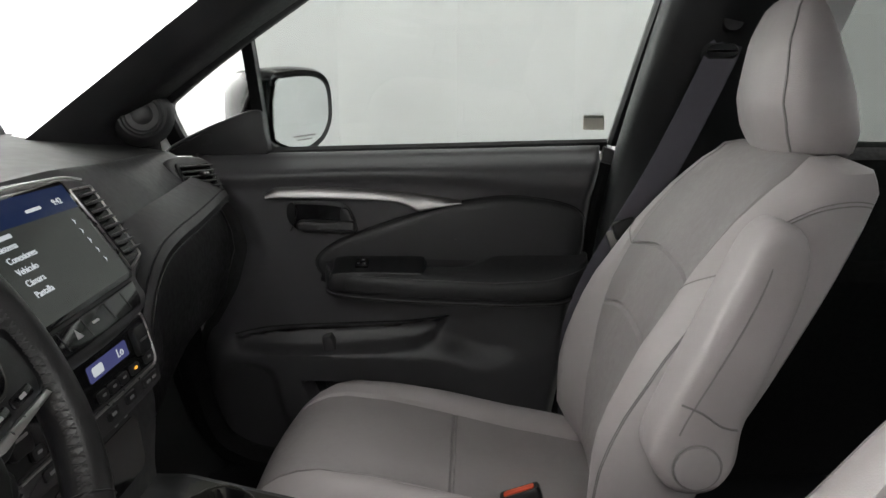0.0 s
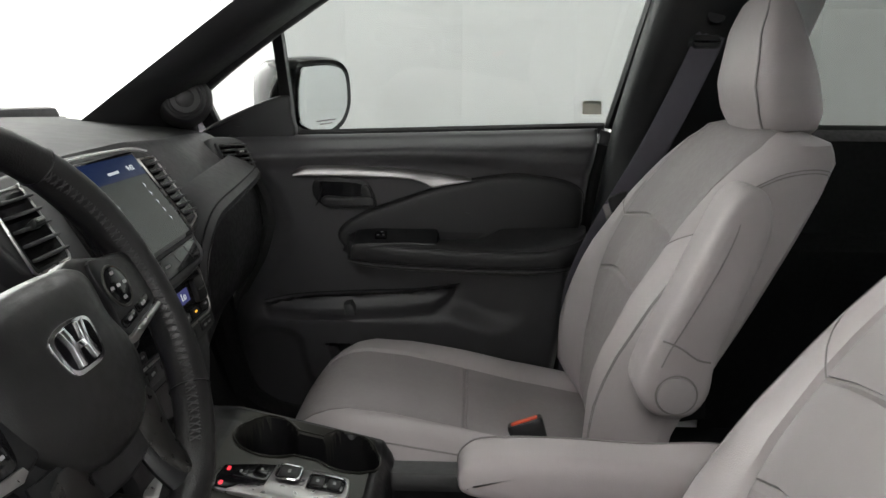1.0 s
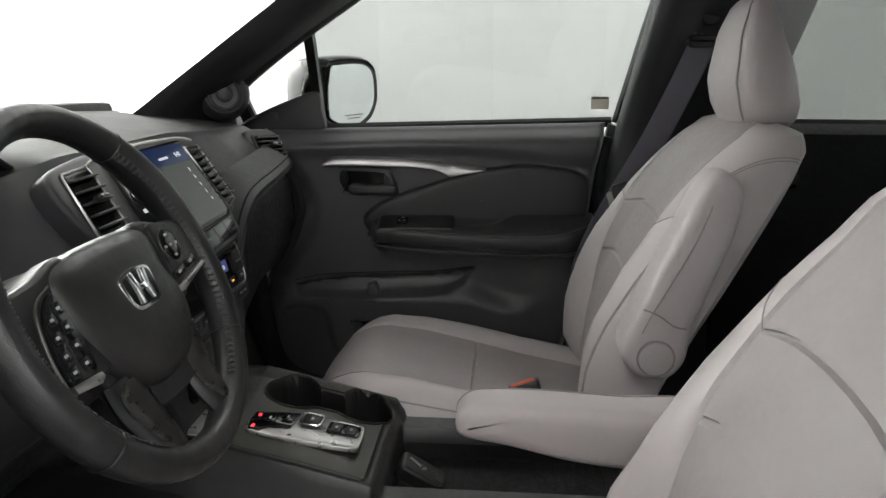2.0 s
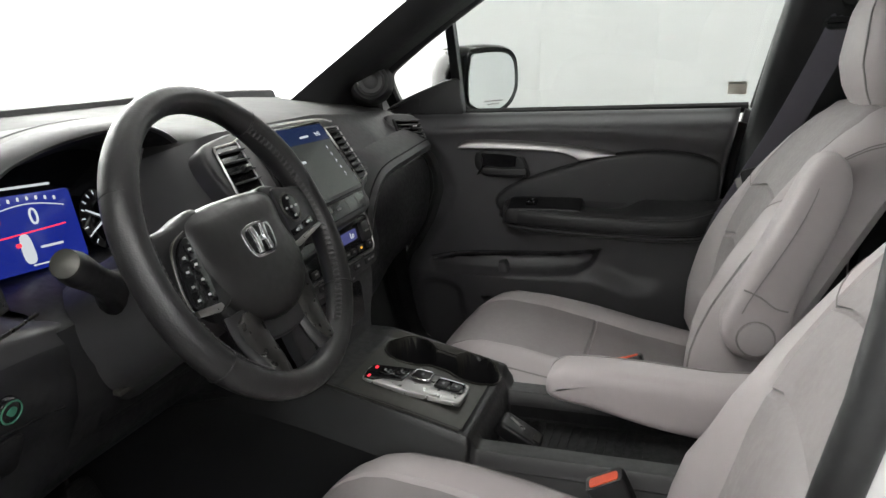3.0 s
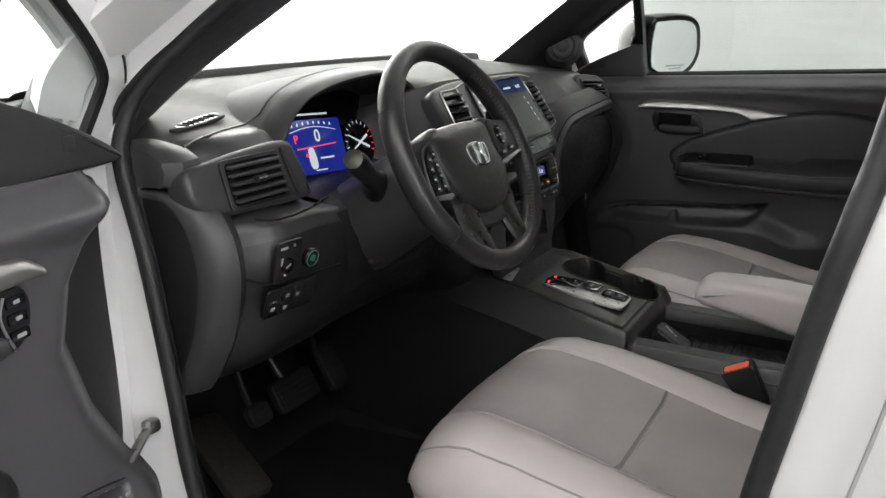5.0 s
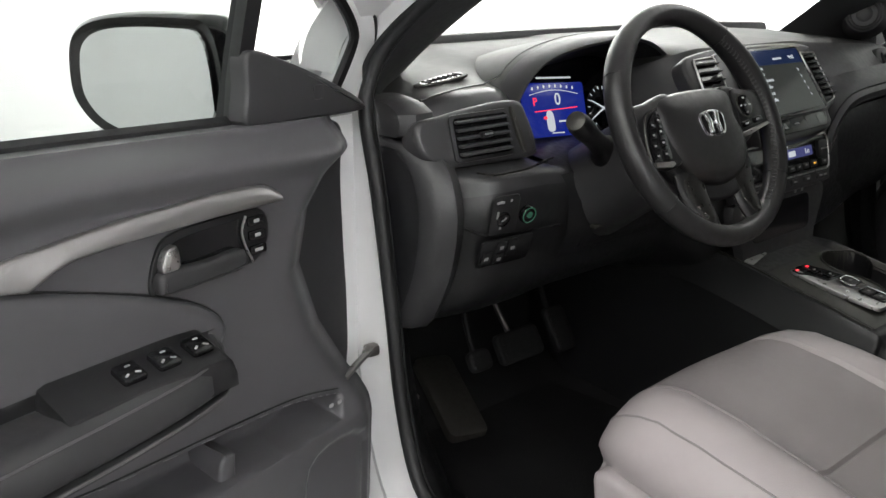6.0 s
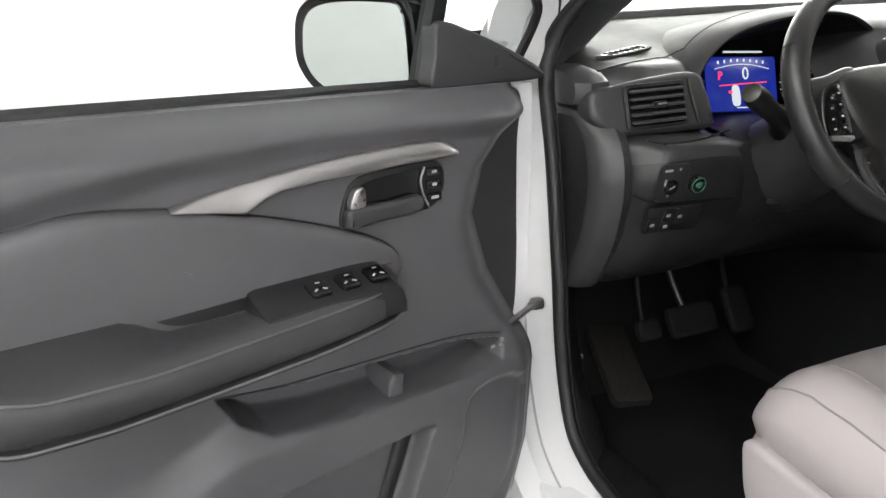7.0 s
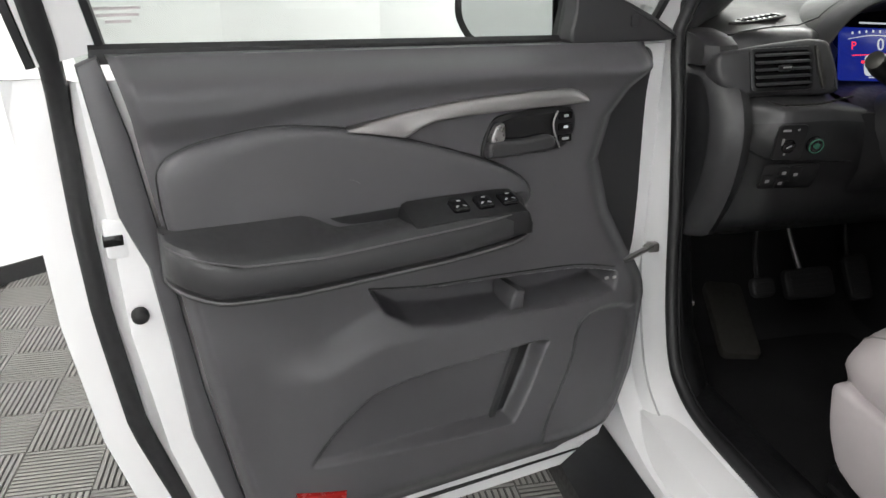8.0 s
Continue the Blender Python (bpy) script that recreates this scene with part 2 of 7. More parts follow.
def inside(poly, x, y):
    """Signed distance to a polygon: positive inside; far off it is only a bound."""
    key = id(poly)
    if key not in BOUNDS:
        BOUNDS[key] = (min(p[0] for p in poly) - 0.02, max(p[0] for p in poly) + 0.02, min(p[1] for p in poly) - 0.02, max(p[1] for p in poly) + 0.02)
    x0, x1, y0, y1 = BOUNDS[key]
    if x < x0 or x > x1 or y < y0 or y > y1:
        return -0.02
    best, odd = 1e9, False
    for i in range(len(poly)):
        (ax, ay), (bx, by) = poly[i - 1][:2], poly[i][:2]
        dx, dy = bx - ax, by - ay
        t = max(0, min(1, ((x - ax) * dx + (y - ay) * dy) / (dx * dx + dy * dy + 1e-12)))
        best = min(best, (x - ax - t * dx) ** 2 + (y - ay - t * dy) ** 2)
        if (ay > y) != (by > y) and x < ax + (y - ay) * dx / dy:
            odd = not odd
    d = math.sqrt(best)
    return d if odd else -d

# ---- the booth ----
GROUND = 0.06
CX, CY, RAD, TOP = 1.0, 0.2, 4.75, 3.3

bm = bmesh.new()
bmesh.ops.create_circle(bm, cap_ends=True, segments=72, radius=RAD + 0.3, matrix=Matrix.Translation((CX, CY, GROUND - 0.012)))
floor = structure("floor", bm, TILEGAP, "grey interlocking ribbed plastic tile floor of a photo booth", "floor")

# the wall is made of flat white panels set round a circle
N_PANEL = 36
corner = lambda k, r: Vector((CX + r * math.cos(2 * math.pi * (k + 0.35) / N_PANEL), CY + r * math.sin(2 * math.pi * (k + 0.35) / N_PANEL), 0))
wall = None
for k in range(N_PANEL):
    a, b, c, d = corner(k, RAD), corner(k + 1, RAD), corner(k + 1, RAD + 0.08), corner(k, RAD + 0.08)
    gap = (b - a).normalized() * 0.0002
    bm = bmesh.new()
    s = [[v + Vector((0, 0, z)) for v in (a + gap, b - gap, c - gap, d + gap)] for z in (GROUND - 0.01, TOP)]
    loft(s, into=bm)
    if wall is None:
        wall = structure("wall_booth", bm, WALL, "white painted curved wall of flat booth panels", "wall")
    else:
        part("panel", bm, WALL, wall)
for k in range(N_PANEL):
    a, b, c, d = corner(k, RAD - 0.012), corner(k + 1, RAD - 0.012), corner(k + 1, RAD - 0.0005), corner(k, RAD - 0.0005)
    base = loft([[v + Vector((0, 0, z)) for v in (a, b, c, d)] for z in (GROUND - 0.005, GROUND + 0.075)])
    if k == 0:
        skirting = structure("baseboard", base, RUBBER, "dark rubber skirting along the foot of the booth wall", "skirting")
    else:
        part("skirting_strip", base, RUBBER, skirting)
bm = bmesh.new()
bmesh.ops.create_circle(bm, cap_ends=True, segments=72, radius=RAD + 0.3, matrix=Matrix.Translation((CX, CY, TOP + 0.01)))
bmesh.ops.solidify(bm, geom=list(bm.faces), thickness=-0.08)
structure("ceiling", bm, CEIL, "plain white booth ceiling, unseen lamps hung below it", "ceiling")

bm = tube(spline([(-2.72, -2.46, 0), (-2.70, -2.43, 0.012), (-2.68, -2.38, 0.004), (-2.665, -2.35, 0.01)], 10), [0.006, 0.014, 0.02, 0.017, 0.02, 0.022, 0.016, 0.018, 0.012, 0.005], 7, flat=0.5)
bm.transform(Matrix.Translation((0, 0, GROUND + 0.016)))
tagged(part("paper_scrap", bm, PAPER), "crumpled tan paper scrap lying on the tiles by the wall", "litter")

# ---- the car's body ----
car = thing("car_body", (0.6, 0, GROUND), "white five-seat pickup body with black rubber door seals", "car", kind="structure")


def side_y(z, base=0.765):
    """How far out the door opening's seal stands at a height."""
    return base - max(0.0, z - 1.22) * 0.36


OPENING = spline([(-0.05, 0.575), (-0.25, 0.572), (-0.42, 0.577), (-0.505, 0.605), (-0.545, 0.65), (-0.575, 0.76), (-0.591, 0.905), (-0.614, 1.08), (-0.638, 1.2), (-0.622, 1.29),
                  (-0.53, 1.37), (-0.37, 1.475), (-0.18, 1.585), (0.0, 1.64), (0.22, 1.645), (0.30, 1.61), (0.278, 1.46), (0.248, 1.30), (0.218, 1.10),
                  (0.198, 0.9), (0.18, 0.74), (0.13, 0.62)], 110, closed=True)


def ring_at(sign, out, y_out):
    """The door opening's outline, grown by out and set y_out further from the car's middle."""
    cx, cz, pts = -0.16, 1.05, []
    n = len(OPENING)
    for i, p in enumerate(OPENING):
        d = OPENING[(i + 1) % n] - OPENING[i - 1]
        d /= np.linalg.norm(d)
        nx, nz = d[1], -d[0]
        if nx * (p[0] - cx) + nz * (p[1] - cz) < 0:
            nx, nz = -nx, -nz
        x, z = p[0] + nx * out, p[1] + nz * out
        if sign > 0:
            x += 0.055 * smooth01(0.0, 0.15, p[0])
        else:
            x -= smooth01(0.0, 0.15, p[0]) * interp(z, [0.6, 0.95, 1.05, 1.18, 1.27, 1.4, 1.6], [0.03, 0.037, 0.027, 0.019, 0.012, 0.011, 0.006])
        pts.append((x, sign * (side_y(z) + y_out), z))
    return pts


for sign in (-1, 1):
    steps = ((0.002, -0.003), (0.006, 0.001), (0.012, 0.004), (0.03, 0.01), (0.05, 0.02), (0.068, 0.042), (0.082, 0.05), (0.09, 0.09))
    flange = loft([ring_at(sign, o, y) for o, y in steps[3 * (sign > 0):]], caps=False)
    if sign > 0:
        # added dark strip that closes the shut door's gap against light
        shut = loft([ring_at(sign, o, y) for o, y in ((0.035, 0.012), (0.02, -0.03), (-0.004, -0.034), (-0.016, -0.01), (-0.014, 0.03), (0.0, 0.055), (0.03, 0.055))], caps=False)
        part("gap_strip", shut, RUBBER, car, "black strip added to close the shut door's gap")
    # the closed side's white flange is coloured black, as a dark gap
    part("door_aperture", flange, PAINT if sign < 0 else RUBBER, car)
    seal = loft([ring_at(sign, -0.004 + 0.0115 * math.cos(t), 0.003 + 0.011 * math.sin(t)) for t in (2 * math.pi * k / 18 for k in range(19))], caps=False)
    part("door_seal", seal, RUBBER, car, "black rubber door seal", angle=80)
    if sign < 0:
        part("seam_sealer", tube(ring_at(sign, 0.061, 0.0335), 0.0022, 6, closed=True), SEALER, car, "grey sealer line along the door opening")
    lip = loft([ring_at(sign, o, y) for o, y in ((0.002, -0.006), (-0.006, -0.007), (-0.008, -0.011), (-0.003, -0.014), (0.005, -0.011), (0.002, -0.006))], caps=False)
    part("seal_lip", lip, LINING, car)

# pillars and trims inside
for sign in (-1, 1):
    inner = spline([(-0.90, 0.66, 1.195), (-0.85, 0.624, 1.226), (-0.78, 0.604, 1.269), (-0.70, 0.58, 1.32), (-0.60, 0.551, 1.383), (-0.48, 0.516, 1.459), (-0.30, 0.485, 1.575), (-0.12, 0.485, 1.675)], 24)
    outer = spline([(-0.655, 0.738, 1.225), (-0.632, 0.735, 1.27), (-0.592, 0.722, 1.312), (-0.54, 0.702, 1.352), (-0.473, 0.682, 1.397), (-0.395, 0.665, 1.447), (-0.27, 0.64, 1.522), (-0.08, 0.605, 1.63)], 24)
    rows, skin = [], []
    for k in range(24):
        f = k / 23
        grow = 1 - smooth01(0.1, 0.5, f)
        a, b = Vector(inner[k]), Vector(outer[k])
        mid = (a + b) / 2 + Vector((0.02, -0.020 - 0.012 * grow, -0.010))
        q = spline([a, a * 0.6 + mid * 0.4 + Vector((0.004, -0.006, 0)), mid, b * 0.65 + mid * 0.35 + Vector((0.004, -0.008, 0)), b], 11)
        back = [b + Vector((-0.004, 0.028, 0.008)), a + Vector((-0.002, 0.03, 0.004))]
        rows.append([(v[0], sign * v[1], v[2]) for v in [tuple(w) for w in q] + [tuple(w) for w in back]])
        o = [a + Vector((-0.008, 0.032, 0.002)), a + Vector((-0.03, 0.062, 0.022)), b + Vector((-0.05, 0.095, 0.062)), b + Vector((-0.015, 0.112, 0.045)), b + Vector((-0.01, 0.06, 0.03))]
        skin.append([(v[0], sign * v[1], v[2]) for v in o])
    part("pillar_trim", loft(rows), SOFT, car, "dark grey grained windscreen pillar trim")
    part("outer_pillar", loft(skin), PAINT, car)

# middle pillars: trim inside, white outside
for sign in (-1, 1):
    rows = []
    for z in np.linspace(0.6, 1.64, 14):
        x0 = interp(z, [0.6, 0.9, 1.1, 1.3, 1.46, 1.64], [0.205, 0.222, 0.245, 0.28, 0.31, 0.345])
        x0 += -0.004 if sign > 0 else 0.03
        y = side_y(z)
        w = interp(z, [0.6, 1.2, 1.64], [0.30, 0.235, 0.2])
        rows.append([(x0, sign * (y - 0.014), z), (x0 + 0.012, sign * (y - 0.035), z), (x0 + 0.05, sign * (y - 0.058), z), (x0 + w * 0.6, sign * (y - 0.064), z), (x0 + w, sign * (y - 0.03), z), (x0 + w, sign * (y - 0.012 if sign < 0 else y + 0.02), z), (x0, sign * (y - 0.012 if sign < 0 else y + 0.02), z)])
    # the passenger's copy is black, with shade put into its colour
    part("middle_pillar_trim", loft(rows), SOFT if sign < 0 else DARK, car, "charcoal plastic middle pillar trim, passenger side darkened for shade")
    rows = []
    for z in np.linspace(0.5, 1.66, 12):
        x0 = interp(z, [0.5, 0.9, 1.1, 1.3, 1.46, 1.66], [0.24, 0.25, 0.275, 0.305, 0.34, 0.385])
        x0 += 0.055 if sign > 0 else 0.0
        y = side_y(z) + 0.03
        rows.append([(x0, sign * y, z), (x0 + 0.02, sign * (y + 0.03), z), (x0 + 0.09, sign * (y + 0.05), z), (x0 + 0.24, sign * (y + 0.05), z), (x0 + 0.24, sign * (y - 0.01), z), (x0, sign * (y - 0.01), z)])
    part("middle_pillar", loft(rows), PAINT, car)

# roof, headliner, rear, bonnet, wings, sills
rows, rows2 = [], []
for x, w, z in ((-0.13, 0.565, 1.69), (0.1, 0.595, 1.725), (0.5, 0.61, 1.745), (1.0, 0.61, 1.745), (1.6, 0.59, 1.70)):
    ys = np.linspace(-1, 1, 15)
    rows.append([(x, v * (w + 0.035), z + 0.015 - 0.06 * v**4) for v in ys] + [(x, v * (w + 0.035), z - 0.006 - 0.06 * v**4) for v in ys[::-1]])
    rows2.append([(x, v * w, z - 0.02 - 0.05 * v**4) for v in ys] + [(x, v * w, z - 0.04 - 0.05 * v**4) for v in ys[::-1]])
part("roof", loft(rows), PAINT, car)
part("headliner", loft(rows2), HEAD, car, "light grey woven headliner")
bm = bmesh.new()
for sign in (-1, 1):
    box(1.15, sign * 0.90, 0.86, 1.22, 0.05, 0.72, 0.02, into=bm)
part("rear_side", bm, PAINT, car)
part("back_panel", box(1.72, 0, 1.05, 0.05, 1.66, 1.1, 0.02), PAINT, car)
rows = [[(x, v * w, z + 0.04 * (1 - v * v)) for v in np.linspace(-1, 1, 13)] + [(x, v * w, z - 0.05) for v in np.linspace(1, -1, 13)] for x, w, z in ((-1.07, 0.78, 1.14), (-1.5, 0.79, 1.12), (-1.9, 0.76, 1.07), (-2.12, 0.70, 1.0))]
part("bonnet", loft(rows), PAINT, car)
for sign in (-1, 1):
    rows = []
    for x, top, out in ((-0.70, 1.12, 0.925), (-1.1, 1.13, 0.95), (-1.6, 1.10, 0.95), (-2.0, 1.03, 0.90), (-2.16, 0.98, 0.80)):
        rows.append([(x, sign * 0.80, top), (x, sign * (out - 0.06), top - 0.02), (x, sign * out, top - 0.12), (x, sign * out, 0.62), (x, sign * (out - 0.08), 0.60), (x, sign * 0.80, 0.62)])
    part("wing", loft(rows), PAINT, car)
    part("sill_panel", loft([[(x, sign * y, z) for y, z in ((0.70, 0.555), (0.765, 0.555), (0.82, 0.535), (0.845, 0.49), (0.85, 0.43), (0.80, 0.38), (0.70, 0.38))] for x in np.linspace(-0.72, 1.7, 6)]), PAINT, car)
    rows = [[(x, sign * y, z) for y, z in ((0.852, 0.45), (0.90, 0.435), (0.955, 0.40), (0.96, 0.35), (0.90, 0.30), (0.80, 0.30), (0.80, 0.40))] for x in np.linspace(-0.86, 1.7, 8)]
    part("running_board", loft(rows), DARK, car, "black plastic running board below the door")
    for x in (-1.45, 1.95):
        if x < 0:
            wheel = part("wheel", tube([(x, sign * 0.70, GROUND + 0.38), (x, sign * 0.70, GROUND + 0.381), (x, sign * 0.93, GROUND + 0.381), (x, sign * 0.93, GROUND + 0.38)], [0.36, 0.38, 0.38, 0.34], 40), RUBBER, car)
            part("rim", tube([(x, sign * 0.925, GROUND + 0.38), (x, sign * 0.935, GROUND + 0.38), (x, sign * 0.938, GROUND + 0.38)], [0.25, 0.25, 0.2], 30), SATIN, wheel)
part("nose", box(-2.13, 0, 0.72, 0.12, 1.5, 0.5, 0.05, 3), DARK, car)
part("rear_floor", box(1.0, 0, 0.47, 1.45, 1.5, 0.06, 0.01), CARPET, car, "black carpet")

# glass
def windscreen():
    rows = []
    for f in np.linspace(0, 1, 9):
        w = 0.74 - 0.15 * f
        rows.append([(-1.075 + 0.94 * f - 0.0 + 0.06 * (v * v), v * w, 1.235 + 0.455 * f + 0.02 * math.sin(math.pi * f)) for v in np.linspace(-1, 1, 15)])
    return loft(rows, closed=False)


glass = structure("window_1", windscreen(), CLEARGLASS, "clear laminated windscreen over the dashboard", "windscreen")
glass.visible_shadow = False
rows = []
for k, (x, z) in enumerate(((-0.942, 1.245), (-0.948, 1.278), (-0.953, 1.288), (-0.965, 1.291), (-1.0, 1.285), (-1.03, 1.27))):
    rows.append([(x + 0.06 * v * v, v * 0.71, z - 0.010 * v**4) for v in np.linspace(-1, 1, 25)])
part("windscreen_seal", loft(rows, closed=False), RUBBER, glass, "black rubber strip along the windscreen foot")

for k, (dy, dz, wd) in enumerate(((0.0, 0.0, 0.03), (-0.006, 0.012, 0.05), (0.012, 0.022, 0.022), (0.018, 0.03, 0.012))):
    part("text_bar", plate(rounded(wd, 0.004, 0.001, 2), 0.0004, facing((-0.878 + dz * 0.9, 0.70 + dy, 1.304 + dz * 0.43), (0.435, 0, -0.9), (0, 1, 0))), SHIELD, glass)

# floor of the cabin
rows = []
for y in np.linspace(-0.79, 0.79, 33):
    tun = math.exp(-(y / 0.13) ** 4) * 0.12
    rows.append([(x, y, z + tun) for x, z in ((-1.06, 0.90), (-1.02, 0.75), (-0.93, 0.60), (-0.80, 0.515), (-0.55, 0.50), (-0.2, 0.495), (0.5, 0.495))])
part("cabin_carpet", loft(rows, closed=False), CARPET, car, "black loop carpet")
part("bulkhead", box(-1.06, 0, 0.95, 0.03, 1.62, 0.62), DARK, car)
# hidden panel, added to stop light leaking down into the footwells
part("dash_light_block", box(-0.90, 0, 1.05, 0.27, 1.42, 0.012, 0.003), LINING, car, "unseen black panel added under the dashboard to block light")
for sign in (-1, 1):
    part("sill_trim", loft([[(x, sign * y, z) for y, z in ((0.64, 0.50), (0.66, 0.55), (0.70, 0.572), (0.745, 0.574), (0.757, 0.56), (0.757, 0.50))] for x in np.linspace(-1.04, 1.65, 18)]), DARK, car, "black plastic sill cover")
    rows = []
    for z, xe in ((0.50, -0.44), (0.57, -0.48), (0.65, -0.548), (0.76, -0.580), (0.865, -0.600)):
        rows.append([(x, sign * y, z) for x, y in ((-1.05, 0.742), (-0.85, 0.68), (xe - 0.16, 0.650), (xe - 0.119, 0.662), (xe - 0.07, 0.69), (xe - 0.03, 0.728), (xe - 0.026, 0.75), (-1.05, 0.76))])
    part("kick_panel", loft(rows), DARK, car, "black plastic footwell side panel")
part("trim_clip", box(-0.681, -0.667, 0.683, 0.007, 0.022, 0.009, 0.002), SHIELD, car, "small white trim clip")

# rear doors, closed
for sign in (-1, 1):
    rear = thing("rear_door", (0.5, sign * 0.8, 0.5), "closed rear passenger door with tinted window, black trim deepened for shade", "car door", "rear doors")
    rows = []
    for x in np.linspace(0.50, 1.5, 8):
        rows.append([(x, sign * (0.775 - b), z) for z, b in ((0.52, 0.0), (0.62, 0.03), (0.85, 0.05), (0.95, 0.085), (1.0, 0.085), (1.03, 0.04), (1.15, 0.03), (1.22, 0.02), (1.245, -0.02))] + [(x, sign * 0.86, 1.245), (x, sign * 0.88, 0.9), (x, sign * 0.86, 0.52)])
    # near-black trim: the shade behind the front seats is in its colour
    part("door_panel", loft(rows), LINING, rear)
    hb = part("handle_bezel", plate(rounded(0.09, 0.04, 0.015), 0.006, facing((0.62, sign * 0.742, 1.12), (0, -sign, 0), (1, 0, 0)), 0.002), GLOSS, rear)
    part("inner_handle", plate(rounded(0.06, 0.018, 0.006), 0.012, facing((0.62, sign * 0.739, 1.12), (0, -sign, 0), (1, 0, 0)), 0.003), BRUSHED, hb)
    g = part("window_glass", loft([[(x, sign * (side_y(z) + 0.03), z) for z in np.linspace(1.235, 1.60, 6)] for x in np.linspace(0.5, 1.5, 5)], closed=False), REARGLASS, rear)
    g.visible_shadow = False
    bm = tube([(x, sign * (side_y(1.6) + 0.028), 1.6) for x in np.linspace(0.48, 1.52, 6)], 0.02, 8)
    tube([(1.52, sign * (side_y(z) + 0.028), z) for z in np.linspace(1.22, 1.6, 5)], 0.03, 8, into=bm)
    part("window_frame", bm, DARK, rear)

# ---- seats ----
SEAM_V = 0.54
FRONT_V = [-1, -0.985, -0.95, -0.88, -0.80, -0.71, -0.63, -SEAM_V - 0.02, -SEAM_V, -SEAM_V + 0.02, -0.42, -0.28, -0.14, 0, 0.14, 0.28, 0.42, SEAM_V - 0.02, SEAM_V, SEAM_V + 0.02, 0.63, 0.71, 0.80, 0.88, 0.95, 0.985, 1]
BACK_V = [0.96, 0.85, 0.65, 0.35, 0, -0.35, -0.65, -0.85, -0.96]
I_LO, I_HI = 8, 18


def bolster(v):
    a = abs(v)
    return smooth01(0.40, 0.74, a)


def backrest_sections(y0):
    """The driver's back is laid a little further back, with flatter bolsters."""
    driver = y0 < 0
    zs = [0.735, 0.76, 0.80, 0.84, 0.88, 0.92, 0.96, 0.995, 0.9985, 1.0015, 1.005, 1.04, 1.07, 1.0965, 1.0988, 1.1012, 1.1035, 1.14, 1.17, 1.20, 1.225, 1.245, 1.262, 1.275, 1.283]
    groove = {8: 1, 9: 1, 14: 1, 15: 1}
    out = []
    for i, z in enumerate(zs):
        xf = interp(z, [0.735, 0.80, 0.88, 0.96, 1.04, 1.12, 1.19, 1.245, 1.275, 1.283], [0.195, 0.178, 0.188, 0.212, 0.247, 0.29, 0.333, 0.37, 0.40, 0.422])
        xb = interp(z, [0.735, 0.85, 0.98, 1.11, 1.20, 1.25, 1.275, 1.283], [0.265, 0.285, 0.352, 0.420, 0.466, 0.486, 0.480, 0.462])
        h = interp(z, [0.735, 0.80, 0.90, 1.02, 1.10, 1.15, 1.20, 1.25, 1.275, 1.283], [0.245, 0.262, 0.272, 0.274, 0.264, 0.250, 0.234, 0.222, 0.206, 0.17])
        bl = interp(z, [0.735, 0.80, 0.92, 1.02, 1.12, 1.20, 1.26], [0.02, 0.042, 0.058, 0.056, 0.042, 0.02, 0.0])
        if driver:
            bl = interp(z, [0.735, 0.80, 0.87, 0.92, 1.0, 1.12, 1.2], [0.04, 0.058, 0.054, 0.042, 0.034, 0.022, 0.01])
            back = interp(z, [0.80, 0.87, 1.0, 1.2], [-0.006, 0.0, 0.014, 0.034])
            xf, xb = xf + back, xb + back
        xm = xf * 0.45 + xb * 0.55
        row = []
        seam = interp(z, [0.735, 0.80, 0.90, 1.0, 1.10, 1.20, 1.28], [0.22, 0.30, 0.44, 0.54, 0.60, 0.66, 0.70])
        for k, v0 in enumerate(FRONT_V):
            a = abs(v0)
            v = math.copysign(a * seam / SEAM_V if a < SEAM_V else seam + (a - SEAM_V) * (1 - seam) / (1 - SEAM_V), v0)
            f = (1 - abs(v) ** interp(z, [0.8, 1.1, 1.2], [4.5, 5, 8])) ** 0.5
            x = xm + (xf - bl * bolster(v) - xm) * f - 0.006 * (1 - (v0 / SEAM_V) ** 2 if a < SEAM_V else 0)
            if k in (I_LO, I_HI):
                x += 0.006
            if i in groove and I_LO < k < I_HI:
                x += 0.005
            arch = 0.02 * (1 - (v0 / SEAM_V) ** 2) if a < SEAM_V else 0.0
            arch *= smooth01(0.82, 0.98, z) * smooth01(1.2, 1.1, z)
            row.append((x - 0.4 * -arch, y0 + h * v, z + arch - 0.008 * (v * v) * smooth01(1.2, 1.28, z)))
        for v in BACK_V:
            row.append((xm + (xb - xm) * (1 - abs(v) ** interp(z, [0.8, 1.1, 1.2], [5, 8, 14])) ** 0.5, y0 + h * v, z - 0.008 * v * v * smooth01(1.2, 1.28, z)))
        out.append(row)
    return out


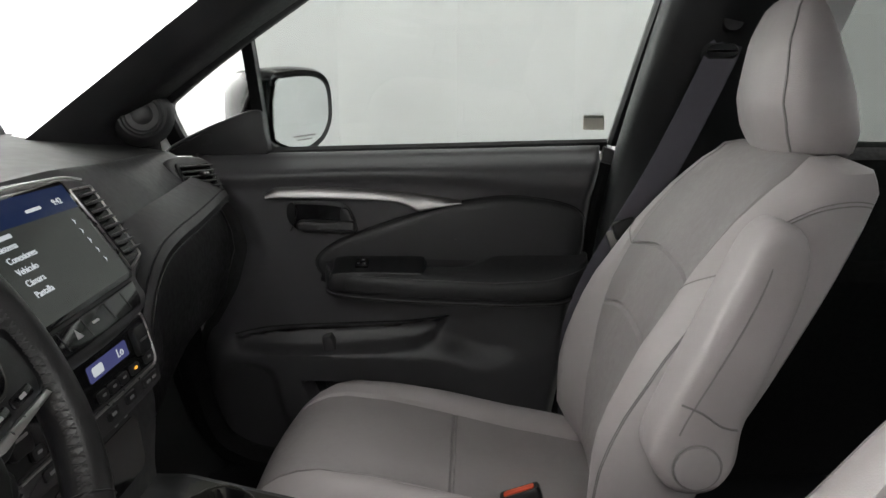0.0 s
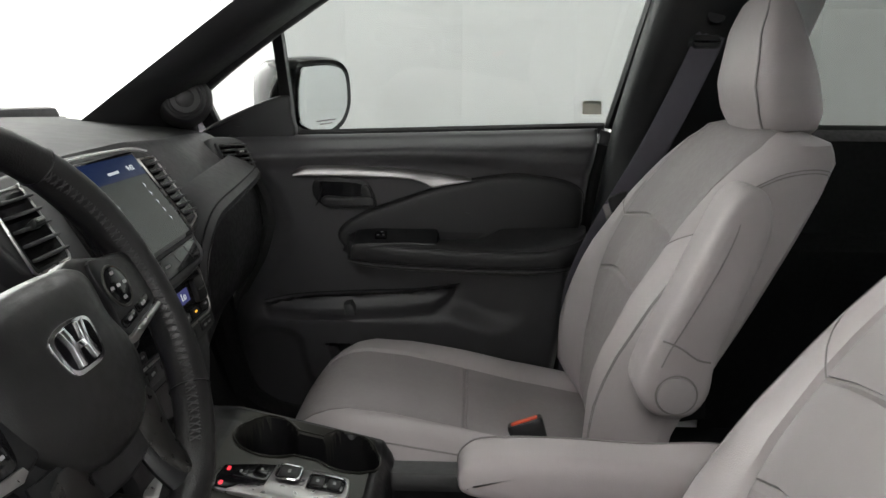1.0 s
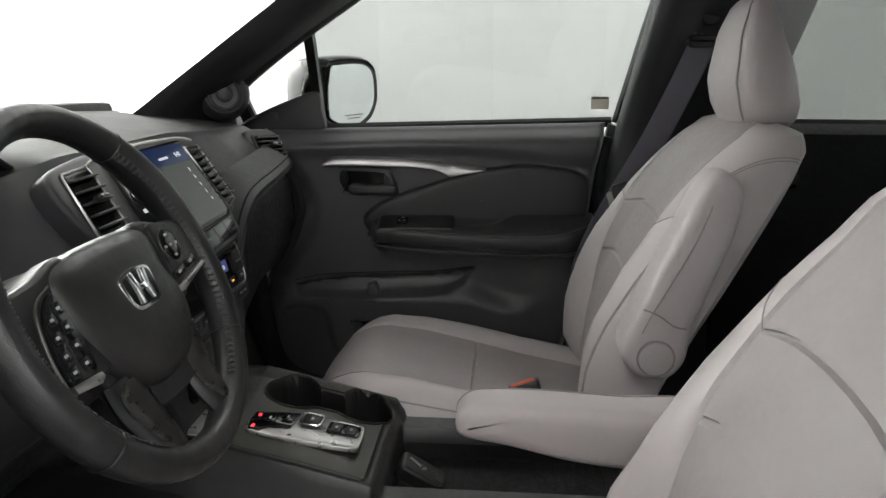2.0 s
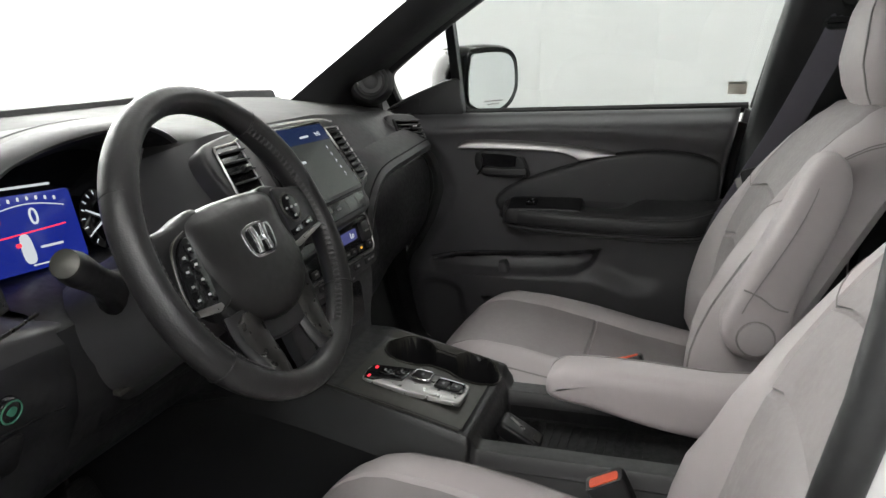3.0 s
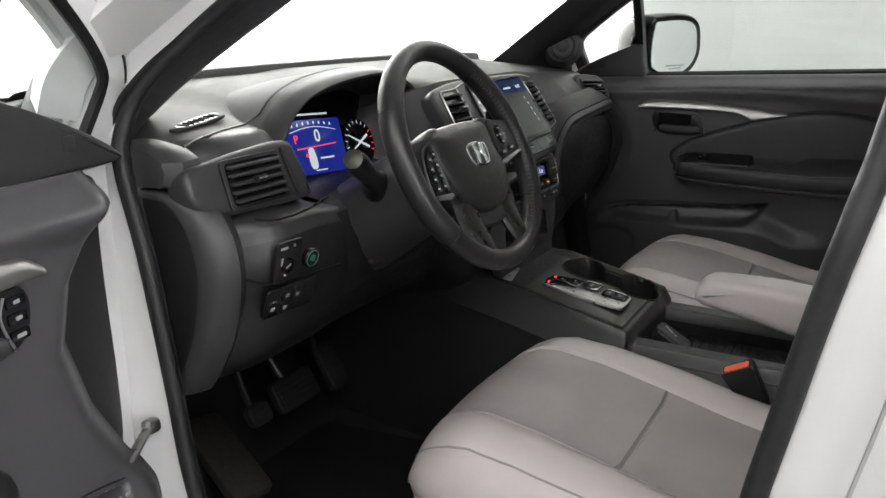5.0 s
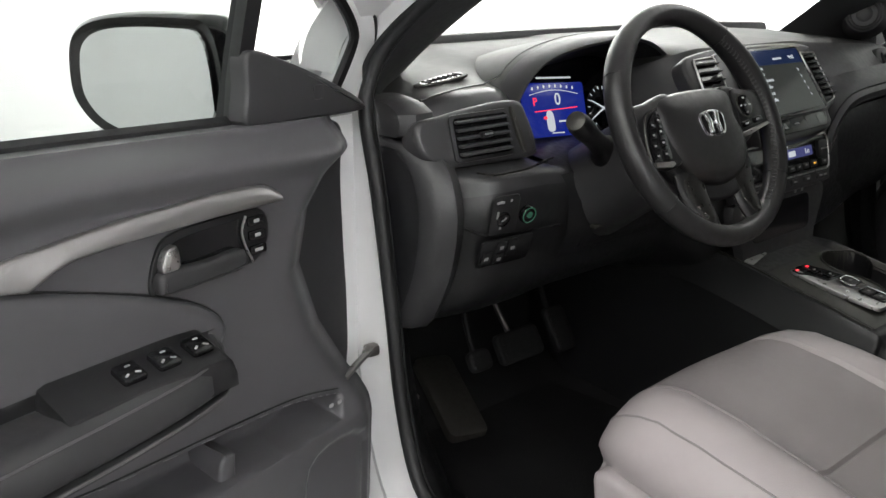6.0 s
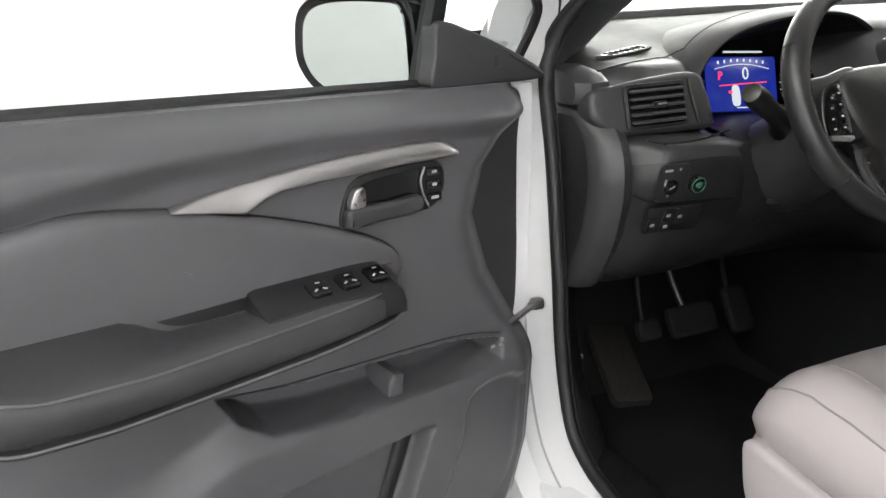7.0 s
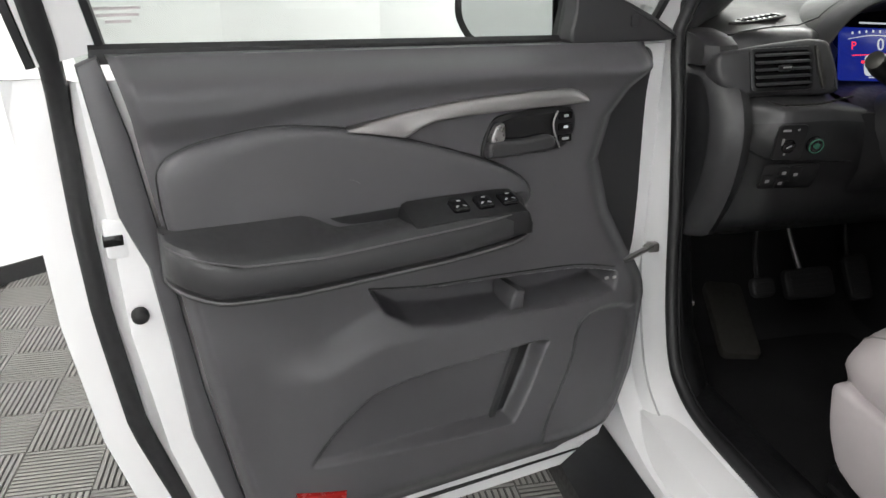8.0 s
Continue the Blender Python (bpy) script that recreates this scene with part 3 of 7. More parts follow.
def cushion_sections(y0):
    xs = [-0.342, -0.338, -0.328, -0.312, -0.29, -0.262, -0.23, -0.19, -0.15, -0.11, -0.07, -0.0405, -0.0372, -0.0345, -0.0315, 0.02, 0.06, 0.10, 0.14, 0.18, 0.21]
    groove = {12: 1, 13: 1}
    out = []
    for i, x in enumerate(xs):
        zt = interp(x, [-0.342, -0.338, -0.328, -0.312, -0.29, -0.262, -0.23, -0.15, -0.04, 0.06, 0.21], [0.735, 0.757, 0.778, 0.797, 0.811, 0.820, 0.822, 0.812, 0.786, 0.762, 0.735])
        zb = interp(x, [-0.342, -0.33, -0.30, -0.2, 0.21], [0.715, 0.688, 0.672, 0.665, 0.66])
        h = interp(x, [-0.342, -0.32, -0.27, -0.1, 0.21], [0.205, 0.228, 0.244, 0.250, 0.244])
        bl = interp(x, [-0.342, -0.30, -0.24, -0.05, 0.12, 0.21], [0.0, 0.008, 0.022, 0.036, 0.036, 0.03])
        zm = zt * 0.55 + zb * 0.45
        row = []
        for k, v in enumerate(FRONT_V):
            f = (1 - abs(v) ** 5) ** 0.5
            z = zm + (zt + bl * bolster(v) - zm) * f
            if k in (I_LO, I_HI):
                z -= 0.006
            if i in groove and I_LO < k < I_HI:
                z -= 0.005
            row.append((x + 0.02 * v * v * (x < -0.2), y0 + h * v, z))
        for v in BACK_V:
            row.append((x + 0.02 * v * v * (x < -0.2), y0 + h * v, zm + (zb - zm) * (1 - abs(v) ** 4) ** 0.5))
        out.append(row)
    return out


def is_insert(i, j):
    return I_LO <= j < I_HI


def inset(ol, d):
    """A closed outline drawn in by d."""
    p = [np.array(q, float) for q in ol]
    n, out = len(p), []
    area = sum(p[i - 1][0] * p[i][1] - p[i][0] * p[i - 1][1] for i in range(n))
    for i in range(n):
        t = p[(i + 1) % n] - p[i - 1]
        t /= np.linalg.norm(t) + 1e-9
        nrm = np.array((-t[1], t[0])) * (1 if area > 0 else -1)
        out.append(p[i] + nrm * d)
    return out


def capsule(profile, y_lo, y_hi, bevel):
    """A padded bar with that outline in x and z, reaching across in y, its rims rounded."""
    sec = []
    steps = [(0.0, 1.0), (0.12, 0.55), (0.35, 0.22), (0.65, 0.05), (1.0, 0.0)]
    for f, d in steps:
        sec.append([(q[0], y_lo + bevel * f, q[1]) for q in inset(profile, bevel * d)])
    for f, d in steps[::-1]:
        sec.append([(q[0], y_hi - bevel * f, q[1]) for q in inset(profile, bevel * d)])
    return loft(sec)


def front_seat(y0, inner, label):
    """inner: +1 or -1, the side on which the car's middle lies."""
    s = thing("front_seat", (0.05, y0, 0.5), label, "car seat", "front seats")
    rows = cushion_sections(y0)
    cushion = part("cushion", loft(rows, keep=lambda i, j: not is_insert(i, j)), LEATHER, s, "pale grey leather side bolsters")
    part("cushion_insert", loft(rows, caps=False, keep=is_insert), INSERT, s, "darker grey seat insert with a cross seam")
    rows = backrest_sections(y0)
    back = part("backrest", loft(rows, keep=lambda i, j: not is_insert(i, j)), LEATHER, s, "pale grey leather backrest bolsters")
    part("backrest_insert", loft(rows, caps=False, keep=is_insert), INSERT, s, "darker grey padded insert with two cross seams")
    # headrest
    sec = []
    for f in np.linspace(0, 1, 19):
        z = 1.268 + 0.225 * f
        e = math.sin(math.pi * min(1, max(0, 0.06 + f * 0.88))) ** 0.42
        xf = interp(f, [0, 0.15, 0.35, 0.7, 0.9, 1], [0.405, 0.386, 0.376, 0.388, 0.408, 0.432])
        xb = interp(f, [0, 0.15, 0.4, 0.7, 0.9, 1], [0.506, 0.516, 0.504, 0.478, 0.458, 0.445])
        h = interp(f, [0, 0.05, 0.2, 0.5, 0.8, 0.93, 1], [0.078, 0.102, 0.114, 0.107, 0.088, 0.068, 0.036])
        r = []
        for k in range(36):
            t = 2 * math.pi * k / 36
            c, sn = math.cos(t), math.sin(t)
            x = (xf + xb) / 2 + (xb - xf) / 2 * abs(c) ** 0.72 * (1 if c > 0 else -1)
            r.append((x, y0 + h * abs(sn) ** 0.8 * (1 if sn > 0 else -1), z))
        sec.append(r)
    head = part("headrest", loft(sec), LEATHER, s, "pale grey leather headrest with a centre seam")
    for k, shift in ((13, -1), (13, 1), (23, -1), (23, 1)):
        line = [np.array(r[k]) * 0.94 + np.array(r[k + shift]) * 0.06 for r in sec[1:-1]]
        part("seam", tube([p + 0.0006 * np.array((-1, 1 if k < 18 else -1, 0)) for p in line], 0.0011, 5), THREAD, head)
    for dy in (-0.06, 0.06):
        part("post", tube([(0.44, y0 + dy, 1.20), (0.435, y0 + dy, 1.30)], 0.007, 12), CHROME, head)
    # side shields, lower valance and runners
    part("cushion_base", loft([[(x, y0 + sgn * w, z) for sgn, z in ((-1, 0.655), (1, 0.655), (1, 0.735), (-1, 0.735))] for x, w in ((-0.312, 0.205), (-0.27, 0.232), (0.0, 0.238), (0.2, 0.234))]), LEATHER, s)
    for side in (-1, 1):
        prof = spline([(-0.285, 0.72), (-0.292, 0.68), (-0.275, 0.62), (-0.22, 0.575), (0.0, 0.555), (0.17, 0.57), (0.26, 0.62), (0.275, 0.70), (0.2, 0.70), (0.0, 0.705), (-0.2, 0.715)], 40, closed=True)
        y = y0 + side * 0.222
        part("side_shield", capsule(prof, y - 0.03, y + 0.022, 0.012), SHIELD, s, "pale grey plastic seat side cover")
    part("front_valance", loft([[(x, y0 + v * 0.21, z) for x, z in ((-0.305, 0.715), (-0.315, 0.69), (-0.31, 0.64), (-0.29, 0.60), (-0.27, 0.60), (-0.27, 0.71))] for v in np.linspace(-1, 1, 7)]), SHIELD, s)
    for side in (-1, 1):
        bm = box(-0.02, y0 + side * 0.2, 0.535, 0.56, 0.04, 0.045, 0.006)
        box(-0.27, y0 + side * 0.2, 0.512, 0.05, 0.06, 0.03, 0.006, into=bm)
        part("runner", bm, DARK, s)
    # piping where the bolsters meet the side panel of the backrest
    sec = backrest_sections(y0)
    zs = [r[0][2] for r in sec]

    def row_at(z):
        i = min(max(1, int(np.searchsorted(zs, z))), len(sec) - 1)
        f = min(1.0, max(0.0, (z - zs[i - 1]) / (zs[i] - zs[i - 1])))
        return np.array(sec[i - 1]) * (1 - f) + np.array(sec[i]) * f

    def skin(z, k, side):
        """A point of the skin at a height, k counted outwards over the front and round the side."""
        r = row_at(z)
        at = lambda j: r[j] if side > 0 else r[26 - j] if j <= 26 else r[62 - j]
        i = int(k)
        return at(i) * (1 - k + i) + at(i + 1) * (k - i)

    for side in (-1, 1):
        run = spline([(0.79, 22.5), (0.90, 22.5), (1.0, 22.5), (1.10, 22.6), (1.16, 22.8), (1.20, 23.3), (1.222, 24.2), (1.232, 25.4), (1.234, 26.5), (1.226, 27.6)], 70)
        for shift in (-0.05, 0.05):
            part("seam", tube([skin(z - 0.05 * shift, k + shift, side) + (-0.0004, side * 0.0004, 0) for z, k in run], 0.0009, 5), THREAD, back)
        cross = [skin(1.10 + 0.045 * j / 16, 18 + 4.2 * j / 16, side) + (-0.0004, 0, 0) for j in range(17)]
        part("seam", tube(cross, 0.0009, 5), THREAD, back)
    sec = cushion_sections(y0)
    for side_k in (3, 23):
        part("seam", tube([np.array(r[side_k]) + (0, 0, 0.0008) for r in sec[2:-1]], 0.0016, 5), THREAD, cushion)
    return s


def seat_armrest(seat, y_lo, y_hi, up):
    if up:
        prof = [(0.197, 0.955), (0.205, 0.986), (0.226, 1.035), (0.252, 1.092), (0.279, 1.152), (0.300, 1.198), (0.318, 1.219), (0.338, 1.223), (0.355, 1.210), (0.362, 1.176), (0.353, 1.13), (0.333, 1.075), (0.312, 1.022), (0.300, 0.985), (0.295, 0.942), (0.277, 0.914), (0.25, 0.905), (0.222, 0.912), (0.204, 0.932)]
        cap = (0.248, 0.946)
    else:
        prof = [(0.27, 0.940), (0.18, 0.939), (0.08, 0.944), (-0.003, 0.943), (-0.030, 0.934), (-0.041, 0.915), (-0.030, 0.895), (0.03, 0.884), (0.11, 0.866), (0.19, 0.857), (0.26, 0.858), (0.295, 0.877), (0.298, 0.912)]
        cap = (0.235, 0.895)
    # the raised armrest leans towards the seat's middle
    lean = lambda p: (p[0], p[1] + (0.014 * smooth01(0.95, 1.23, p[2]) if up else 0.0), p[2])
    pad = capsule(spline(prof, 60, closed=True), y_lo, y_hi, 0.02)
    for v in pad.verts:
        v.co = lean(v.co)
    a = part("armrest", pad, LEATHER, seat, "pale grey leather folding armrest, " + ("folded up" if up else "folded down"))
    y_out = y_lo if up else y_hi
    d = -1 if up else 1
    part("pivot_cap", plate(ring(0.026 if up else 0.03), 0.004, facing((cap[0], y_out, cap[1]), (0, d, 0), (1, 0, 0)), 0.002), SHIELD, a)
    part("cap_groove", tube([(cap[0] + r * math.cos(t), y_out + d * 0.0006, cap[1] + r * math.sin(t)) for r in (0.0275 if up else 0.0315,) for t in np.linspace(0, 2 * math.pi, 41)[:-1]], 0.0014, 6, closed=True), THREAD, a)
    if up:
        part("seam", tube([lean((x, y_lo - 0.0002 + 0.006 * max(0.0, (z - 1.17) / 0.04), z)) for x, z in spline([(0.317, 1.198), (0.314, 1.17), (0.294, 1.118), (0.264, 1.06), (0.238, 1.012), (0.226, 0.985)], 30)], 0.0012, 5), THREAD, a)
        part("cross_seam", tube([lean((x, y_lo - 0.0004, z)) for x, z in spline([(0.226, 1.022), (0.25, 1.012), (0.272, 0.997), (0.290, 0.993)], 16)], 0.0014, 5), THREAD, a)
    pts = [np.array((x, z)) for x, z in spline(prof, 60, closed=True)]
    mid = sum(pts) / len(pts)
    line = []
    for p in pts:
        q = mid + (p - mid) * 0.80
        line.append(lean((p[0], y_hi - 0.014 if not up else y_lo + 0.014, p[1])))
    if not up:
        part("seam", tube(line, 0.0012, 5, closed=True), THREAD, a)
    return a


passenger_seat = front_seat(0.40, -1, "pale grey leather front passenger seat with folded-up armrest")
seat_armrest(passenger_seat, 0.076, 0.165, True)
driver_seat = front_seat(-0.385, 1, "pale grey leather driver seat with lowered armrest")
seat_armrest(driver_seat, -0.112, -0.035, False)

# ---- dashboard ----
dash = thing("dashboard", (-0.7, 0, 0.85), "charcoal grained plastic dashboard with round-cornered vents", "dashboard")
P_END = [(-1.0, 1.25), (-0.87, 1.248), (-0.76, 1.235), (-0.69, 1.215), (-0.655, 1.195), (-0.625, 1.14), (-0.605, 1.10), (-0.60, 1.07), (-0.59, 1.03), (-0.595, 0.97), (-0.615, 0.88), (-0.72, 0.82)]
P_DRV = [(-1.0, 1.262), (-0.87, 1.256), (-0.75, 1.245), (-0.64, 1.226), (-0.578, 1.208), (-0.545, 1.128), (-0.503, 1.108), (-0.492, 1.09), (-0.482, 1.05), (-0.505, 0.985), (-0.54, 0.89), (-0.70, 0.82)]
P_CLU = [(-1.0, 1.275), (-0.87, 1.27), (-0.76, 1.25), (-0.70, 1.215), (-0.665, 1.19), (-0.63, 1.10), (-0.53, 1.095), (-0.505, 1.08), (-0.49, 1.03), (-0.51, 0.96), (-0.55, 0.89), (-0.70, 0.82)]
P_MID = [(-1.0, 1.277), (-0.87, 1.272), (-0.72, 1.265), (-0.585, 1.252), (-0.555, 1.235), (-0.50, 1.15), (-0.48, 1.12), (-0.475, 1.09), (-0.47, 1.03), (-0.50, 0.95), (-0.54, 0.88), (-0.70, 0.82)]
P_CEN = [(-1.0, 1.28), (-0.87, 1.276), (-0.70, 1.271), (-0.56, 1.262), (-0.535, 1.248), (-0.462, 1.135), (-0.452, 1.11), (-0.446, 1.085), (-0.436, 1.0), (-0.455, 0.91), (-0.48, 0.85), (-0.60, 0.81)]
P_PAS = [(-1.0, 1.28), (-0.87, 1.276), (-0.70, 1.268), (-0.58, 1.252), (-0.535, 1.235), (-0.46, 1.165), (-0.435, 1.14), (-0.478, 1.112), (-0.478, 1.02), (-0.49, 0.92), (-0.53, 0.84), (-0.70, 0.80)]
P_PEN = [(-1.0, 1.27), (-0.87, 1.266), (-0.72, 1.255), (-0.61, 1.24), (-0.565, 1.225), (-0.50, 1.16), (-0.468, 1.138), (-0.50, 1.11), (-0.495, 1.0), (-0.52, 0.91), (-0.57, 0.86), (-0.70, 0.82)]
P_POU = [(-1.0, 1.265), (-0.87, 1.258), (-0.72, 1.246), (-0.62, 1.232), (-0.575, 1.218), (-0.515, 1.165), (-0.487, 1.140), (-0.515, 1.11), (-0.51, 1.0), (-0.53, 0.91), (-0.58, 0.86), (-0.70, 0.82)]
YS = [-0.745, -0.64, -0.54, -0.46, -0.20, -0.155, -0.115, 0.03, 0.22, 0.42, 0.62, 0.745]
PS = [P_END, P_DRV, P_DRV, P_CLU, P_CLU, P_MID, P_CEN, P_CEN, P_CEN, P_PAS, P_PEN, P_POU]
fine = [spline(p, 56) for p in PS]
DASH_Y = np.linspace(-0.745, 0.745, 121)


def dash_at(y, k):
    """Point k of 56 along the dashboard's outline at y."""
    x = interp(y, YS, [f[k][0] for f in fine])
    z = interp(y, YS, [f[k][1] for f in fine])
    return x, z


raw = np.array([[dash_at(y, k) for k in range(56)] for y in DASH_Y])
for _ in range(3):
    raw[1:-1] = (raw[:-2] + raw[1:-1] * 2 + raw[2:]) / 4
rows = [[(raw[i][k][0], float(y), raw[i][k][1]) for k in range(56)] for i, y in enumerate(DASH_Y)]
part("dash_pad", loft([r[:18] for r in rows], closed=False), DASH, dash, "dark grey grained dashboard top pad")
part("dash_face", loft([r[17:37] for r in rows], closed=False), SOFT, dash)
# lower part split off darker: its weaker light is put into the colour
part("lower_dash", loft([r[36:] for r in rows], closed=False), DARK, dash, "lower dashboard panel, its black deepened for the shade there")
line = []
for i, y in enumerate(DASH_Y):
    if -0.70 < y < -0.50:
        k = min(range(20, 50), key=lambda q: abs(raw[i][q][1] - interp(y, [-0.70, -0.66, -0.5], [1.045, 1.022, 1.012])))
        line.append((raw[i][k][0] + 0.0005, float(y), interp(y, [-0.70, -0.66, -0.5], [1.045, 1.022, 1.012])))
part("dash_joint", tube(line, 0.0018, 6), LINING, dash)
for i in (0, -1):
    b = bmesh.new()
    b.faces.new([b.verts.new(p) for p in rows[i]])
    part("end_face", b, SOFT, dash)


def vent(name, m, w, h, slats, parent, tilt=0, upright=False, tab=True, skew=0.0):
    """An air vent: a dark box with a rim and turned slats."""
    sh = Matrix(((1, skew, 0, 0), (0, 1, 0, 0), (0, 0, 1, 0), (0, 0, 0, 1)))
    v = part(name, plate(rounded(w + 0.012, h + 0.012, 0.008), 0.004, m @ sh, 0.002), DARK, parent, "black air vent with adjustable slats")
    part("throat", plate(rounded(w, h, 0.006), 0.0015, m @ sh @ Matrix.Translation((0, 0, 0.0035)), 0), GLOSS, v)
    n = slats
    for i in range(n):
        f = (i + 0.5) / n - 0.5
        if upright:
            b = box(f * w, 0, 0.007, 0.003, h * 0.96, 0.014, 0.001, 1, Matrix.Rotation(radians(tilt), 4, "Y"))
        else:
            b = box(0, f * h, 0.007, w * 0.97, 0.0035, 0.014, 0.001, 1, Matrix.Rotation(radians(tilt), 4, "X"))
        b.transform(m @ sh)
        part("slat", b, SOFT, v)
    if tab:
        b = box(0, 0, 0.014, 0.02, 0.009, 0.014, 0.003, 2)
        b.transform(m @ sh)
        t = part("slider", b, DARK, v)
        b = box(0, 0, 0.0215, 0.014, 0.0025, 0.002, 0.0005, 1)
        b.transform(m @ sh)
        part("slider_mark", b, SATIN, t)
    return v


# driver's outer vent in its own raised housing
M_DV = facing((-0.535, -0.632, 1.163), (0.96, -0.10, 0.27), (0, 1, 0))
hous = part("vent_housing", plate(spline([(-0.105, 0.030), (-0.06, 0.038), (0.0, 0.045), (0.075, 0.046), (0.092, 0.02), (0.10, -0.028), (0.085, -0.042), (-0.03, -0.04), (-0.075, -0.036), (-0.108, -0.01)], 48, closed=True), 0.04, M_DV @ Matrix.Translation((0.0, 0.0, -0.038)), 0.010, 3), SOFT, dash)
vent("air_vent", M_DV @ Matrix.Translation((-0.002, 0, 0.003)), 0.094, 0.058, 5, hous, 18)
part("thumb_wheel", plate(spline([(0.056, 0.03), (0.063, 0.03), (0.074, -0.025), (0.066, -0.03)], 16, closed=True), 0.006, M_DV @ Matrix.Translation((0, 0, 0.002)), 0.002), BRUSHED, hous)
part("chrome_strip", tube(spline([(-0.503, -0.668, 1.118), (-0.494, -0.64, 1.112), (-0.492, -0.58, 1.113), (-0.497, -0.52, 1.121)], 16), 0.002, 8), SPOKE, dash, "thin satin strip below the vent")
# demister grille on top
M_GR = facing((-0.668, -0.60, 1.2315), (0.16, -0.07, 0.98), (-0.18, 1, 0))
gr = part("demister_grille", plate(spline([(-0.062, 0.0), (-0.04, 0.013), (0.03, 0.016), (0.058, 0.006), (0.045, -0.012), (-0.03, -0.014)], 36, closed=True), 0.004, M_GR, 0.0015), DASH, dash)
part("grille_hole", plate(spline([(-0.05, 0.0), (-0.032, 0.009), (0.026, 0.011), (0.046, 0.005), (0.036, -0.009), (-0.024, -0.010)], 36, closed=True), 0.0008, M_GR @ Matrix.Translation((0, 0, 0.0038)), 0), GLOSS, gr)
for f in (-0.036, -0.024, -0.012, 0.0, 0.012, 0.024, 0.036):
    b = box(f, 0, 0.0048, 0.0025, 0.017, 0.002, 0, 1, Matrix.Rotation(0.5, 4, "Z"))
    b.transform(M_GR)
    part("bar", b, LINING, gr)
part("demister_slot", plate(rounded(0.07, 0.012, 0.005), 0.003, facing((-0.66, 0.60, 1.2445), (0.1, 0.03, 1), (0.1, 1, 0)), 0.001), DARK, dash)

# instrument hood and cluster
hood_path = spline([(-0.543, 1.150), (-0.535, 1.185), (-0.523, 1.208), (-0.500, 1.238), (-0.462, 1.264), (-0.412, 1.280), (-0.34, 1.292), (-0.25, 1.295), (-0.185, 1.284), (-0.135, 1.258), (-0.108, 1.23), (-0.09, 1.19), (-0.084, 1.16)], 60)
rows, face_rows, deep_rows = [], [], []
for y, z in hood_path:
    d = 0.0
    lip_x = -0.578
    cen = Vector((0, -0.33 - y, 1.15 - z)).normalized()
    base = np.array((lip_x, y, z))
    inn = np.array(cen)
    step = lambda cut: [tuple(base + inn * a + np.array((dx, 0, 0))) for a, dx in cut]
    rows.append(step(((0.0, -0.045), (0.002, -0.07), (0.010, -0.12), (0.022, -0.2), (0.045, -0.28))))
    deep_rows.append(step(((0.090, -0.16), (0.050, -0.10), (0.022, -0.02), (0.0165, -0.006))))
    face_rows.append(step(((0.0165, -0.006), (0.0145, -0.001), (0.011, 0.0), (0.007, -0.006), (0.002, -0.025), (0.0, -0.045))))
pad_z = lambda y, x: float(np.interp(x, [q[0] for q in raw[int(np.argmin(abs(DASH_Y - y)))][:18]], [q[1] for q in raw[int(np.argmin(abs(DASH_Y - y)))][:18]]))
hood_z = lambda y: interp(y, [q[0] for q in hood_path if -0.53 < q[0] < -0.09], [q[1] for q in hood_path if -0.53 < q[0] < -0.09])
seam_line = [(x, y, pad_z(y, x) + 0.0004) for x, y in spline([(-0.592, -0.70), (-0.606, -0.65), (-0.62, -0.60), (-0.632, -0.545)], 12)]
seam_line += [(interp(y, [-0.50, -0.40, -0.12], [-0.640, -0.646, -0.65]), float(y), hood_z(y) - 0.0022) for y in np.linspace(-0.50, -0.14, 30)]
part("pad_seam", tube(seam_line, 0.0016, 6), DARK, dash, "dark seam across the dashboard pad")
hood = part("instrument_hood", loft(rows, closed=False), DASH, dash, "dark grey hood arched over the instruments")
part("hood_face", loft(face_rows, closed=False), SOFT, hood, "charcoal slanted face of the instrument hood")
part("hood_lining", loft(deep_rows, closed=False), LINING, hood, "matt black lining under the hood")
part("cluster_panel", plate(spline([(-0.22, -0.06), (-0.19, 0.03), (-0.13, 0.085), (-0.03, 0.115), (0.10, 0.115), (0.18, 0.075), (0.23, -0.02), (0.21, -0.075), (0.0, -0.08)], 40, closed=True), 0.006, facing((-0.662, -0.335, 1.165), (0.96, 0, 0.28), (0, 1, 0)), 0.002), PIANO, hood)
M_CL = facing((-0.632, -0.380, 1.168), (0.96, 0.0, 0.28), (0, 1, -0.06))
disp = part("cluster_display", plate(rounded(0.152, 0.094, 0.006), 0.003, M_CL, 0.001), BLUE, hood, "lit blue instrument display")
lift = M_CL @ Matrix.Translation((0, 0, 0.0034))
letters("0", 0.03, lift @ Matrix.Translation((0.008, 0.017, 0)), WHITELIT, disp)
letters("P", 0.02, lift @ Matrix.Translation((-0.047, 0.014, 0)), REDLIT, disp)
part("red_line", plate(rounded(0.104, 0.0016, 0.0005, 2), 0.0004, lift @ Matrix.Translation((0.002, 0.0, 0)) @ Matrix.Rotation(0.05, 4, "Z")), REDLIT, disp)
for i in range(8):
    part("tick", plate(rounded(0.0035, 0.005, 0.001, 2), 0.0004, lift @ Matrix.Translation((-0.05 + 0.014 * i, 0.037 + 0.004 * math.sin(i * 0.45), 0))), WHITELIT, disp)
part("gauge_arc", tube([lift @ Vector((-0.058 + 0.118 * f, 0.026 + 0.008 * math.sin(math.pi * f), 0)) for f in np.linspace(0, 1, 14)], 0.0007, 5), WHITELIT, disp)
